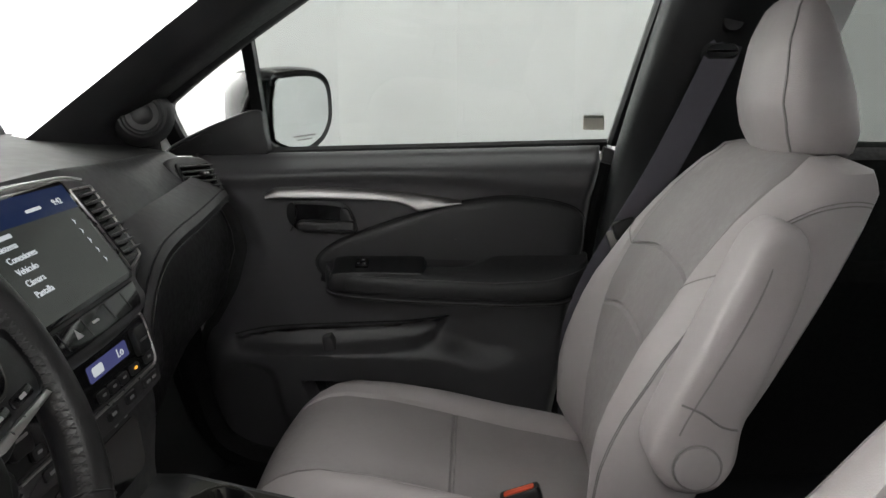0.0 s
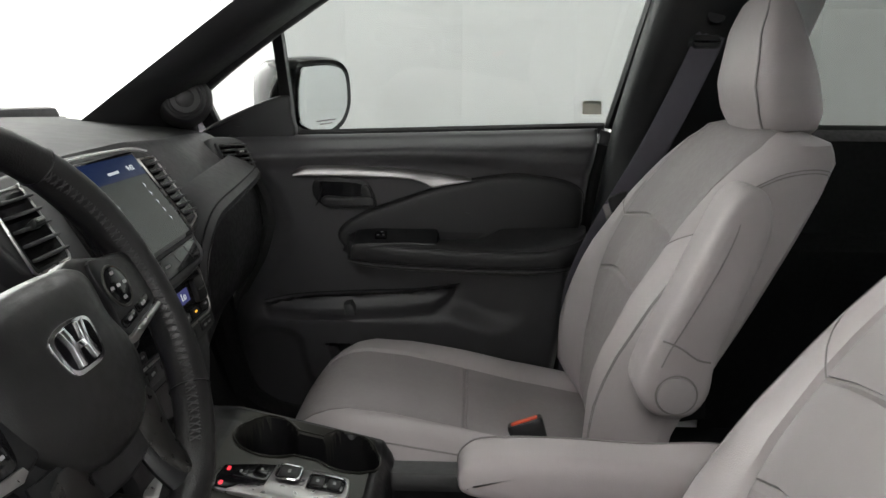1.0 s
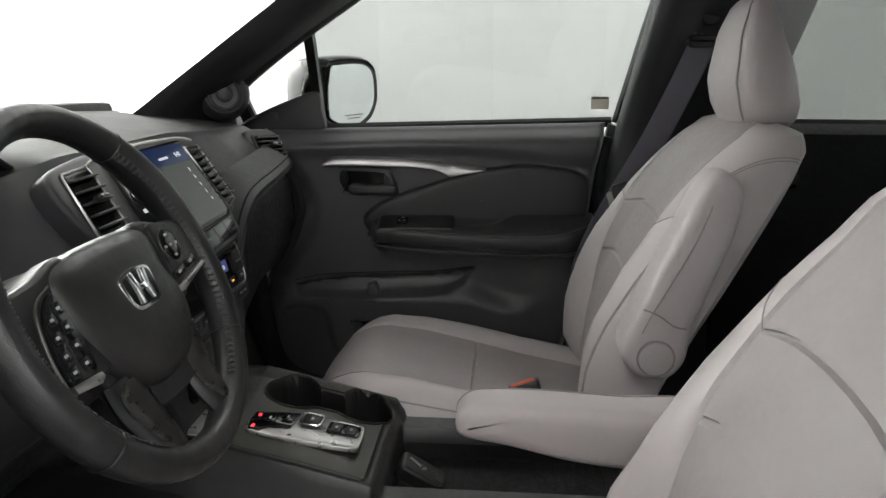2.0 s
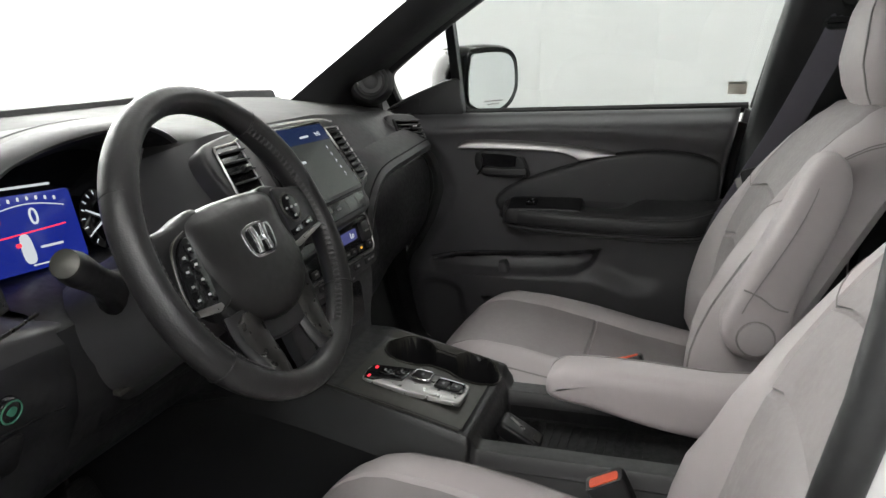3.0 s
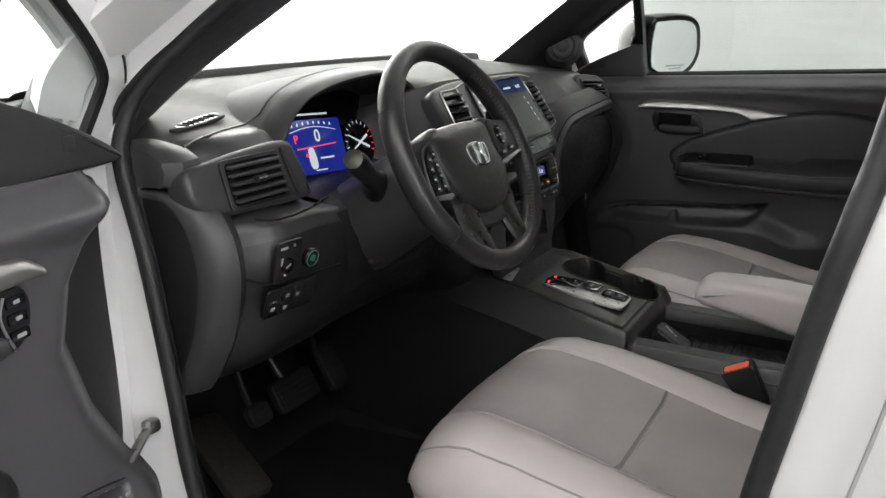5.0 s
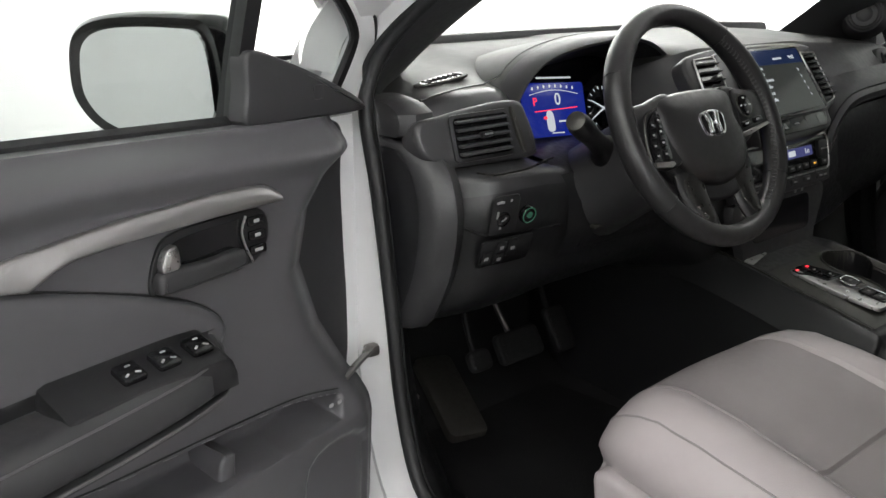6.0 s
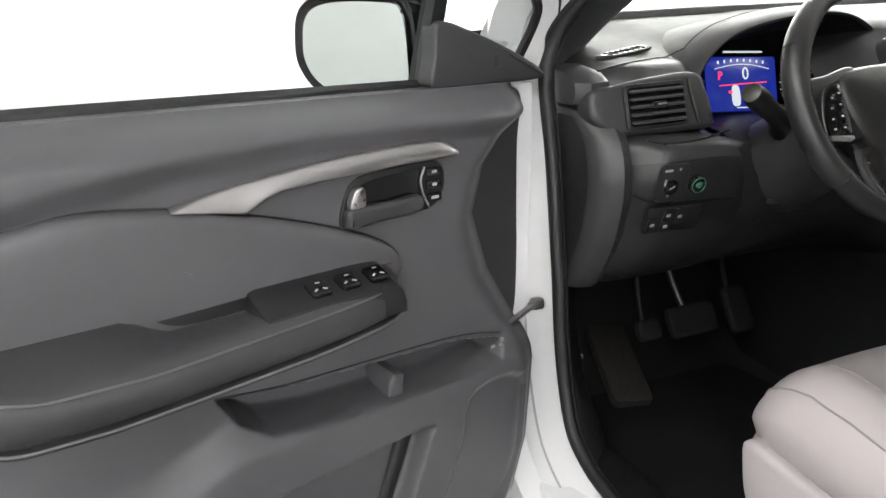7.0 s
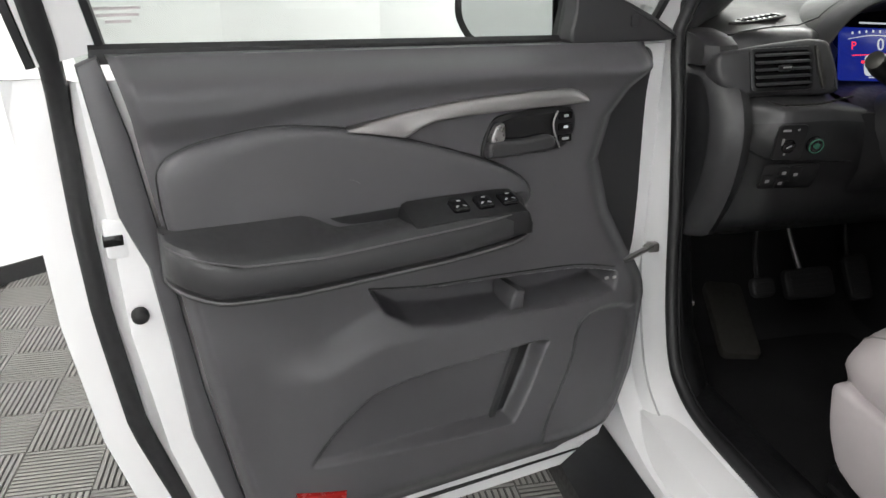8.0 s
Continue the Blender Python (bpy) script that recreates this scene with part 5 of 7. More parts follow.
for side in (-1, 1):
    drop = 0.0 if side > 0 else 0.022
    ol = mirrored(side, [(0.06, 0.046), (0.115, 0.041), (0.158, 0.033), (0.161, 0.0), (0.154, -0.018 - drop), (0.115, -0.030 - drop), (0.085, -0.042 - drop * 0.6), (0.06, -0.03)])
    sp = part("side_spoke", plate(spline(ol, 48, closed=True), 0.020, at_hub(0, 0, -0.013), 0.006, 3), DARK, wheel)
    if side > 0:
        fc = part("switch_face", plate(spline([(0.080, 0.040), (0.112, 0.037), (0.139, 0.029), (0.146, 0.008), (0.141, -0.016), (0.10, -0.024), (0.078, -0.026), (0.079, 0.0)], 44, closed=True), 0.006, at_hub(0, 0, 0.005), 0.002), DARK, sp)
        part("dial_ring", tube([at_hub(0.101, 0.013, 0.0115) @ Vector((0.0185 * math.cos(t), 0.0185 * math.sin(t), 0)) for t in np.linspace(0, 2 * math.pi, 33)[:-1]], 0.0013, 6, closed=True), BRUSHED, fc)
        dial = part("switch_dial", plate(ring(0.017, 32), 0.002, at_hub(0.101, 0.013, 0.0105), 0.0008), GLOSS, fc, "round cruise switch with small marks")
        for x, y in ((0.0, 0.0), (0.0, 0.0115), (0.0, -0.0115), (0.0115, 0.0), (-0.0115, 0.0)):
            part("switch_mark", plate(rounded(0.006, 0.003, 0.001, 2), 0.0005, at_hub(0.101 + x, 0.013 + y, 0.0124)), WHITEMARK, dial)
        for x, y in ((0.090, -0.0155), (0.121, -0.0115)):
            k = part("switch", plate(rounded(0.027, 0.0085, 0.003), 0.002, at_hub(x, y, 0.0105, 0.12), 0.0008), GLOSS, fc)
            part("switch_mark", plate(rounded(0.008, 0.0028, 0.0008, 2), 0.0005, at_hub(x, y, 0.0124, 0.12)), WHITEMARK, k)
        accent = [(0.052, -0.026), (0.076, -0.0275), (0.145, -0.0175), (0.149, -0.022), (0.080, -0.0345), (0.058, -0.033)]
    else:
        ol = [(-0.106, 0.025), (-0.127, 0.012), (-0.139, -0.016), (-0.141, -0.044), (-0.108, -0.047), (-0.101, -0.03), (-0.101, 0.01)]
        fc = part("switch_face", plate(spline(ol, 44, closed=True), 0.006, at_hub(0, 0, 0.005), 0.002), GLOSS, sp)
        part("bezel", tube([at_hub(x, y, 0.010) @ Vector((0, 0, 0)) for x, y in spline([(-0.104, 0.030), (-0.132, 0.018), (-0.146, -0.016), (-0.148, -0.046)], 20)], 0.0016, 6), BRUSHED, sp)
        for x, y in ((-0.110, 0.012), (-0.124, 0.006), (-0.112, -0.004), (-0.129, -0.008), (-0.114, -0.02), (-0.132, -0.023), (-0.115, -0.036), (-0.133, -0.037)):
            k = part("switch", plate(rounded(0.012, 0.0105, 0.002), 0.0012, at_hub(x, y, 0.0105), 0.0005), GLOSS, fc)
            part("switch_mark", plate(rounded(0.0045, 0.0026, 0.0008, 2), 0.0004, at_hub(x, y, 0.0118)), WHITEMARK, k)
        accent = [(-0.145, -0.045), (-0.106, -0.0485), (-0.104, -0.053), (-0.112, -0.0565), (-0.144, -0.052)]
    part("silver_accent", plate(accent, 0.004, at_hub(0, 0, 0.0095), 0.0012), SATIN, sp, "satin silver accent strip")
    # lower spokes, a dark web with a smoked metal face
    path = spline([(side * 0.062, -0.066, -0.006), (side * 0.060, -0.095, -0.010), (side * 0.055, -0.13, -0.006), (side * 0.060, -0.166, 0.0)], 14)
    b = loft([[M_W @ Vector((p[0] + w * math.cos(t), p[1], p[2] + 0.010 * math.sin(t))) for t in (2 * math.pi * k / 14 for k in range(14))] for p, w in zip(path, np.linspace(0.030, 0.021, 14))])
    ls = part("lower_spoke", b, DARK, wheel)
    b = loft([[M_W @ Vector((p[0] + w * math.cos(t), p[1], p[2] + 0.0075 + 0.0045 * math.sin(t))) for t in (2 * math.pi * k / 12 for k in range(12))] for p, w in zip(path[1:12], [0.012, 0.021, 0.023, 0.022, 0.021, 0.019, 0.017, 0.016, 0.014, 0.011, 0.005])])
    part("spoke_accent", b, SPOKE, ls, "smoked satin metal spoke face")
b = loft([[M_W @ Vector((r * math.cos(t), r * math.sin(t) - 0.02, z)) for t in (2 * math.pi * k / 24 for k in range(24))] for r, z in ((0.07, -0.02), (0.068, -0.045), (0.058, -0.07))])
part("hub_back", b, DARK, wheel)

column = thing("steering_column", (-0.45, -0.347, 1.05), "charcoal steering column shroud with wiper and lamp stalks", "steering column")
b = loft([[M_W @ Vector((w * math.cos(t) ** 1, h * math.sin(t) - dy, z)) for t in (2 * math.pi * k / 28 for k in range(28))] for w, h, dy, z in ((0.06, 0.05, 0.012, -0.05), (0.078, 0.064, 0.014, -0.058), (0.088, 0.07, 0.016, -0.09), (0.09, 0.075, 0.02, -0.15), (0.09, 0.08, 0.03, -0.24))])
part("shroud", b, SOFT, column)
for side in (-1, 1):
    root, tip = (Vector((-0.452, -0.438, 1.118)), Vector((-0.421, -0.552, 1.187))) if side < 0 else (Vector((-0.452, -0.256, 1.118)), Vector((-0.44, -0.16, 1.16)))
    pth = [root.lerp(tip, f) for f in np.linspace(0, 1, 12)]
    b = tube(pth, [0.027, 0.027, 0.026, 0.019, 0.0165, 0.0155, 0.015, 0.0155, 0.0165, 0.0175, 0.0175, 0.015], 16)
    st = part("stalk", b, DARK, column, "black control stalk with round end")
    part("stalk_end", tube([pth[-1], pth[-1] + (tip - root).normalized() * 0.004, pth[-1] + (tip - root).normalized() * 0.005], [0.0155, 0.0148, 0.012], 16), BRUSHED if side < 0 else DARK, st)
    for f in (0.42, 0.5):
        p = root.lerp(tip, f)
        part("stalk_mark", box(p.x + 0.012, p.y, p.z + 0.003, 0.001, 0.006, 0.004), WHITEMARK, st)
lower = loft([[(x, y, z) for x, z in ((-0.50, 1.03), (-0.49, 1.0), (-0.50, 0.965), (-0.53, 0.93), (-0.60, 0.90), (-0.62, 1.0))] for y in (-0.45, -0.44, -0.35, -0.26, -0.25)])
part("knee_panel", lower, DARK, column)
b = box(-0.478, -0.42, 1.0, 0.012, 0.05, 0.008, 0.003)
part("tilt_lever", b, BRUSHED, column)

# ---- pedals ----
def pedal(name, x, y, z, w, h, label, arm):
    p = thing(name, (x, y, z - h / 2), label, "pedal", "foot pedals")
    m = facing((x, y, z), (0.85, 0, 0.52), (0, 1, 0))
    pad = part("pedal_pad", plate(rounded(w, h, 0.014), 0.016, m, 0.005, 3), PEDAL, p)
    k = max(3, round(h / 0.014))
    for i in range(k):
        part("rib", plate(rounded(w * 0.8, 0.005, 0.002, 2), 0.002, m @ Matrix.Translation((0, (i + 0.5) / k * h * 0.8 - h * 0.4, 0.0155))), PEDAL, pad)
    part("pedal_arm", tube(spline([(x - 0.006, y, z), (x - 0.05, y + arm * 0.3, z + 0.08), (x - 0.08, y + arm, z + 0.22)], 8), 0.006, 8), DULL if name == "brake_pedal" else PEDAL, p)


pedal("brake_pedal", -0.745, -0.358, 0.672, 0.115, 0.065, "black rubber brake pedal with ribs on a bare arm", -0.05)
pedal("accelerator_pedal", -0.75, -0.235, 0.672, 0.055, 0.10, "black rubber accelerator pedal", 0.0)
pedal("parking_pedal", -0.72, -0.485, 0.684, 0.052, 0.042, "small black parking brake pedal on a black arm", 0.03)
rest = thing("foot_rest", (-0.82, -0.48, 0.53), "worn brown-black sloping foot rest on the carpet", "foot rest")
M_FR = facing((-0.822, -0.480, 0.556), (0.42, 0, 0.91), (0.25, 1, 0))
part("foot_rest_pad", plate(rounded(0.088, 0.215, 0.016), 0.022, M_FR, 0.006), FOOTREST, rest)
mat_ol = spline([(-0.82, -0.66), (-0.82, -0.2), (-0.6, -0.16), (-0.3, -0.17), (-0.28, -0.62), (-0.5, -0.66)], 40, closed=True)
tagged(part("floor_mat", plate(mat_ol, 0.012, Matrix.Translation((0, 0, 0.503)), 0.004), CARPET), "black carpet floor mat in the driver's footwell", "floor mat")

# ---- centre console ----
con = thing("centre_console", (-0.15, 0.02, 0.5), "charcoal centre console with push-button shifter and cup holders", "centre console")
CY0 = 0.025
CUPS = ((-0.309, 0.096, 0.046), (-0.202, 0.102, 0.045))


def top_z(x):
    return interp(x, [-0.60, -0.48, -0.40, -0.335, -0.246, -0.14], [0.902, 0.892, 0.877, 0.862, 0.842, 0.816])


def cup_in(x, y):
    """Positive inside the joined cup recess."""
    d = max(r - math.hypot(x - cx, y - cy) for cx, cy, r in CUPS)
    if -0.305 < x < -0.2:
        d = max(d, 0.030 - abs(y - 0.099))
    return d


def tray_in(x, y):
    return min(x + 0.142, 0.33 - x, y + 0.066, 0.112 - y)


def con_z(x, y):
    z = top_z(x) if x < -0.158 else 0.799 + (top_z(-0.158) - 0.799) * smooth01(-0.138, -0.158, x)
    if x < -0.14:
        z += 0.010 * smooth01(0.125, 0.150, y) * smooth01(-0.42, -0.36, x)
    half = 0.142 if x < -0.15 else 0.138
    z -= 0.022 * smooth01(0.012, -0.001, half - abs(y - CY0)) ** 1.5
    z -= 0.078 * smooth01(-0.001, 0.006, cup_in(x, y))
    z -= 0.046 * smooth01(-0.002, 0.008, tray_in(x, y))
    if x < -0.158:
        p = min(x + 0.372, -0.163 - x, y + 0.098, 0.148 - y)
        z += 0.003 * smooth01(-0.001, 0.002, p)
    return z


CON_X = np.concatenate([np.linspace(-0.92, -0.37, 40), np.linspace(-0.366, -0.125, 72), np.linspace(-0.12, 0.32, 40), np.linspace(0.322, 0.34, 6)])
CON_Y = np.linspace(CY0 - 0.142, CY0 + 0.142, 84)
grid = [[(float(x), float(y), con_z(x, y)) for y in CON_Y] for x in CON_X]


def zone(i, j):
    x, y = CON_X[i], CON_Y[j]
    if cup_in(x, y) > 0.001:
        return "cup"
    if tray_in(x, y) > 0.006:
        return "tray"
    if x < -0.166 and min(x + 0.372, -0.163 - x, y + 0.098, 0.146 - y) > 0.4 * max(0.0, 0.03 - (x + 0.372)):
        return "plate"
    return "body" if x > -0.15 else "shell"


skirted = []
for g in grid:
    (x, a, za), (_, b, zb) = g[0], g[-1]
    skirted.append([(x, a - 0.040, 0.52), (x, a - 0.036, za - 0.13), (x, a - 0.020, za - 0.045)] + g + [(x, b + 0.012, zb - 0.045), (x, b + 0.018, zb - 0.13), (x, b + 0.022, 0.52)])
body = part("console_body", loft(skirted, closed=False, keep=lambda i, j: 3 <= j < 86 and zone(i, j - 3) == "body" or j in (2, 86) and CON_X[i] > -0.15), CONSOLE, con, "charcoal grained console shell")
part("console_front", loft(skirted, closed=False, keep=lambda i, j: 3 <= j < 86 and zone(i, j - 3) == "shell" or j in (2, 86) and CON_X[i] <= -0.15), DARK, con, "black console front section")
part("console_side", loft(skirted, closed=False, keep=lambda i, j: j < 2 or j > 86), DARK, con, "black console flanks")
part("console_plate", loft(grid, closed=False, keep=lambda i, j: zone(i, j) == "plate"), BRUSHED, con, "dark satin grey console plate")
part("cup_holder", loft(grid, closed=False, keep=lambda i, j: zone(i, j) == "cup"), DARK, con, "black double cup holder recess")
tray = part("storage_tray", loft(grid, closed=False, keep=lambda i, j: zone(i, j) == "tray"), LINING, con, "black rubber lined storage tray")
for i in range(28):
    x = -0.115 + i * 0.0148
    part("mat_rib", box(x, 0.023, 0.7542, 0.004, 0.15, 0.0016), LINING, tray)
rim = []
for k in range(64):
    t = 2 * math.pi * k / 64
    # walk outward from the recess's middle until its edge
    cx, cy = -0.254, 0.099
    r = 0.02
    while cup_in(cx + r * math.cos(t), cy + r * math.sin(t)) > -0.003 and r < 0.2:
        r += 0.001
    x, y = cx + r * math.cos(t), cy + r * math.sin(t)
    rim.append((x, y, con_z(x, y) + 0.001))
part("cup_rim", tube(rim, 0.0018, 6, closed=True), BRUSHED, con, "thin dark satin rim round the cup holders")
part("plate_strip", tube([(x, -0.0735 - 0.026, con_z(x, -0.104) + 0.001) for x in np.linspace(-0.60, -0.17, 40)], 0.0018, 6), BRUSHED, con, "thin satin strip along the console")
N_C = Vector((0.17, 0, 1)).normalized()


def on_top(x, y, lift=0.0):
    return facing((x, y, top_z(x) + lift), N_C, (0, 1, 0))


# push-button shifter
M_SH = on_top(-0.266, -0.016, 0.003)
sh = part("shifter", plate(spline([(-0.036, 0.078), (-0.012, 0.083), (0.014, 0.080), (0.032, 0.040), (0.039, 0.0), (0.039, -0.070), (0.026, -0.083), (-0.018, -0.084), (-0.032, -0.074), (-0.039, 0.0), (-0.039, 0.05)], 60, closed=True), 0.008, M_SH, 0.003), SATIN, con, "satin silver push-button gear selector")
pad = part("gear_pad", plate([(-0.035, 0.077), (-0.012, 0.081), (0.013, 0.078), (0.030, 0.036), (0.034, 0.016), (-0.014, 0.020), (-0.022, 0.05), (-0.036, 0.062)], 0.003, M_SH @ Matrix.Translation((0, 0, 0.0075)), 0.001), GLOSS, sh)
for x, y, w in ((0.0, 0.054, 0.024), (0.012, 0.030, 0.026)):
    k = part("gear_button", plate(rounded(w, 0.017, 0.003), 0.003, M_SH @ Matrix.Translation((x, y, 0.010)), 0.001), PIANO, pad)
    part("button_mark", plate(rounded(0.007, 0.003, 0.001, 2), 0.0005, M_SH @ Matrix.Translation((x, y, 0.0132))), WHITEMARK, k)
k = part("gear_button", plate(rounded(0.029, 0.026, 0.005), 0.006, M_SH @ Matrix.Translation((0.020, -0.004, 0.007)), 0.002), DARK, sh)
part("button_rim", tube([M_SH @ Vector((p[0] + 0.020, p[1] - 0.004, 0.0115)) for p in rounded(0.033, 0.030, 0.007)], 0.0019, 8, closed=True), CHROME, k)
part("button_mark", plate(rounded(0.008, 0.004, 0.001, 2), 0.0005, M_SH @ Matrix.Translation((0.020, -0.004, 0.0132))), WHITEMARK, k)
well = part("gear_pad", plate(rounded(0.034, 0.048, 0.006), 0.003, M_SH @ Matrix.Translation((0.012, -0.054, 0.0075)), 0.001), GLOSS, sh)
for y in (-0.043, -0.065):
    k = part("gear_button", plate(rounded(0.022, 0.017, 0.003), 0.004, M_SH @ Matrix.Translation((0.009, y, 0.009)), 0.0015), DARK, well)
    part("button_mark", plate(rounded(0.006, 0.004, 0.001, 2), 0.0005, M_SH @ Matrix.Translation((0.009, y, 0.0132))), WHITEMARK, k)
part("button_rim", tube([M_SH @ Vector((x, y, 0.0115)) for x, y in spline([(0.0265, -0.033), (0.0275, -0.055), (0.024, -0.075), (0.010, -0.080)], 16)], 0.0016, 6), CHROME, well)
for x in (-0.031, 0.004):
    part("gear_lamp", plate(rounded(0.009, 0.0045, 0.0015, 2), 0.0014, M_SH @ Matrix.Translation((x + 0.002, 0.071, 0.0098))), REDLIT, sh, "small red lit indicator")
part("tray_plate", plate(rounded(0.018, 0.075, 0.003), 0.002, facing((-0.408, -0.062, 0.8815), (0.18, 0, 0.98), (1, 0.22, 0)), 0.0008), SATIN, con, "small satin metal plate at the tray")
# socket cover
us = part("socket_block", plate(rounded(0.05, 0.075, 0.01), 0.022, facing((-0.105, 0.015, 0.762), (0.5, 0, 0.86), (0, 1, 0)), 0.006, 3), DARK, con)
part("socket_slot", plate(rounded(0.006, 0.03, 0.002), 0.001, facing((-0.105, 0.015, 0.762), (0.5, 0, 0.86), (0, 1, 0)) @ Matrix.Translation((0.004, 0.012, 0.022)) @ Matrix.Rotation(-0.3, 4, "Z")), SATIN, us)
part("socket_shine", plate(rounded(0.028, 0.012, 0.004), 0.001, facing((-0.105, 0.015, 0.762), (0.5, 0, 0.86), (0, 1, 0)) @ Matrix.Translation((0.0, -0.026, 0.022))), BRUSHED, us)


def buckle(x, y, z, lean, side, label):
    b = thing("belt_buckle", (x, y, z - 0.12), label, "seat belt buckle", "belt buckles")
    m = Matrix.Translation((x, y, z)) @ Matrix.Rotation(radians(lean), 4, "Y") @ Matrix.Rotation(radians(12 * side), 4, "X")
    body = loft([[m @ Vector((p[0], p[1], h)) for p in rounded(w, d, 0.006)] for w, d, h in ((0.03, 0.016, -0.10), (0.044, 0.022, -0.06), (0.053, 0.028, -0.012), (0.054, 0.029, 0.0), (0.051, 0.026, 0.004))])
    sh = part("buckle_body", body, DARK, b)
    part("release_button", plate(rounded(0.041, 0.016, 0.004), 0.003, m @ Matrix.Translation((0, -0.002, 0.003)), 0.001), ORANGE, sh, "orange red release button")
    return b


buckle(0.055, -0.185, 0.826, -28, 1, "black belt buckle with orange button beside the driver seat")
buckle(0.055, 0.168, 0.856, -20, -1, "black belt buckle with orange button beside the passenger seat")

# passenger's belt
belt = thing("seat_belt", (0.42, 0.74, 1.0), "grey woven seat belt hanging along the middle pillar", "seat belt")
pts = spline([(0.414, 0.628, 1.43), (0.404, 0.63, 1.40), (0.364, 0.638, 1.30), (0.320, 0.648, 1.20), (0.272, 0.66, 1.105), (0.235, 0.67, 1.03), (0.205, 0.68, 0.95), (0.19, 0.69, 0.86), (0.195, 0.70, 0.62)], 30)
rows = []
for i, p in enumerate(pts):
    d = pts[min(i + 1, 29)] - pts[max(i - 1, 0)]
    side = np.array((d[2], 0, -d[0])) / np.linalg.norm((d[2], 0, d[0]))
    rows.append([tuple(p + side * w + np.array((0, t, 0))) for w, t in ((-0.027, 0), (-0.022, -0.0014), (-0.016, 0), (-0.008, -0.0012), (0, 0), (0.008, -0.0012), (0.016, 0), (0.022, -0.0014), (0.027, 0), (0.027, 0.0015), (0, 0.002), (-0.027, 0.0015))])
part("webbing", loft(rows), BELT, belt)
part("upper_guide", loft([[(0.406 + a, 0.634 - b, 1.416 + c) for a, c in rounded(0.062 - b * 0.8, 0.03 - b * 0.8, 0.012)] for b in (-0.03, 0.0, 0.008, 0.012)]), DARK, belt, "black plastic belt guide")
part("height_slider", loft([[(0.418 + a, 0.632 - b, 1.49 + c) for a, c in rounded(0.05 - b, 0.10 - b, 0.014)] for b in (-0.02, 0.0, 0.014, 0.018)]), DARK, belt)
tg = part("belt_tongue", plate(rounded(0.044, 0.036, 0.008), 0.012, facing((0.268, 0.656, 1.104), (0, -1, 0.1), (1, 0, 0.35)), 0.004), DARK, belt, "belt tongue with chrome plate")
part("tongue_plate", plate(rounded(0.03, 0.05, 0.004), 0.003, facing((0.256, 0.658, 1.078), (0, -1, 0.1), (1, 0, 0.35)), 0.001), METAL, tg)

# ---- front doors ----
def belt_z(u):
    return 1.206 + 0.032 * max(0.0, u)


U_REAR = ([0.49, 0.58, 0.77, 0.99, 1.14, 1.25], [0.70, 0.735, 0.767, 0.797, 0.818, 0.842])
U_FRONT = ([0.49, 0.55, 0.64, 0.78, 0.835, 0.94, 1.03, 1.10, 1.135, 1.17, 1.25], [0.13, 0.062, 0.03, 0.015, 0.024, 0.085, 0.112, 0.09, 0.058, 0.02, -0.03])
POCKET = [(0.528, 0.884), (0.505, 0.846), (0.47, 0.824), (0.403, 0.815), (0.289, 0.810), (0.20, 0.806), (0.10, 0.812), (0.086, 0.836), (0.164, 0.852), (0.277, 0.860), (0.419, 0.868)]
LOWER = [tuple(p) for p in spline([(0.640, 0.634), (0.615, 0.668), (0.59, 0.692), (0.543, 0.723), (0.477, 0.738), (0.40, 0.742), (0.275, 0.748), (0.232, 0.747), (0.236, 0.735), (0.252, 0.695), (0.286, 0.622), (0.31, 0.609), (0.40, 0.613), (0.50, 0.62), (0.62, 0.630)], 30, closed=True)]
GRAB = [(0.312, 1.075), (0.318, 1.098), (0.30, 1.112), (0.232, 1.116), (0.224, 1.108), (0.236, 1.078)]
SPEAKER = [tuple(p) for p in spline([(0.166, 0.765), (0.11, 0.785), (0.05, 0.765), (0.045, 0.68), (0.066, 0.604), (0.125, 0.553), (0.225, 0.545), (0.226, 0.589), (0.184, 0.689)], 24, closed=True)]


def panel_w(u, z, deep=0.03):
    """How far the trim stands in from the door's hinge plane."""
    zb = belt_z(u)
    crease = interp(u, [0.0, 0.2, 0.37, 0.55, 0.70, 0.84], [1.16, 1.172, 1.182, 1.174, 1.155, 1.152])
    w = 0.034
    w += 0.014 * smooth01(crease - 0.026, crease + 0.012, z)               # upper roll
    w -= 0.058 * smooth01(zb - 0.055, zb + 0.004, z) ** 2
    w += 0.026 * smooth01(0.86, 0.80, z + 0.03 * smooth01(0.5, 0.62, u)) * smooth01(0.72, 0.58, u)  # pocket wall
    w += 0.012 * smooth01(0.93, 0.80, z) * smooth01(0.55, 0.70, u)
    w -= deep * smooth01(-0.003, 0.010, inside(POCKET, u, z)) * smooth01(0.92, 0.84, z - 0.03 * smooth01(0.3, 0.5, u))
    w -= 0.032 * smooth01(-0.003, 0.008, inside(LOWER, u, z)) * (0.3 + 0.7 * smooth01(0.64, 0.38, u))
    w -= 0.030 * smooth01(-0.002, 0.008, inside(GRAB, u, z))
    w -= 0.010 * smooth01(-0.006, 0.012, inside(SPEAKER, u, z))
    w -= 0.05 * smooth01(0.56, 0.48, z)                                     # lower tuck
    uf, ur = interp(z, *U_FRONT), interp(z, *U_REAR)
    w -= 0.045 * smooth01(0.055, -0.005, u - uf) ** 1.5 * 0.6
    w -= 0.03 * smooth01(0.022, -0.003, ur - u) ** 1.5
    return w


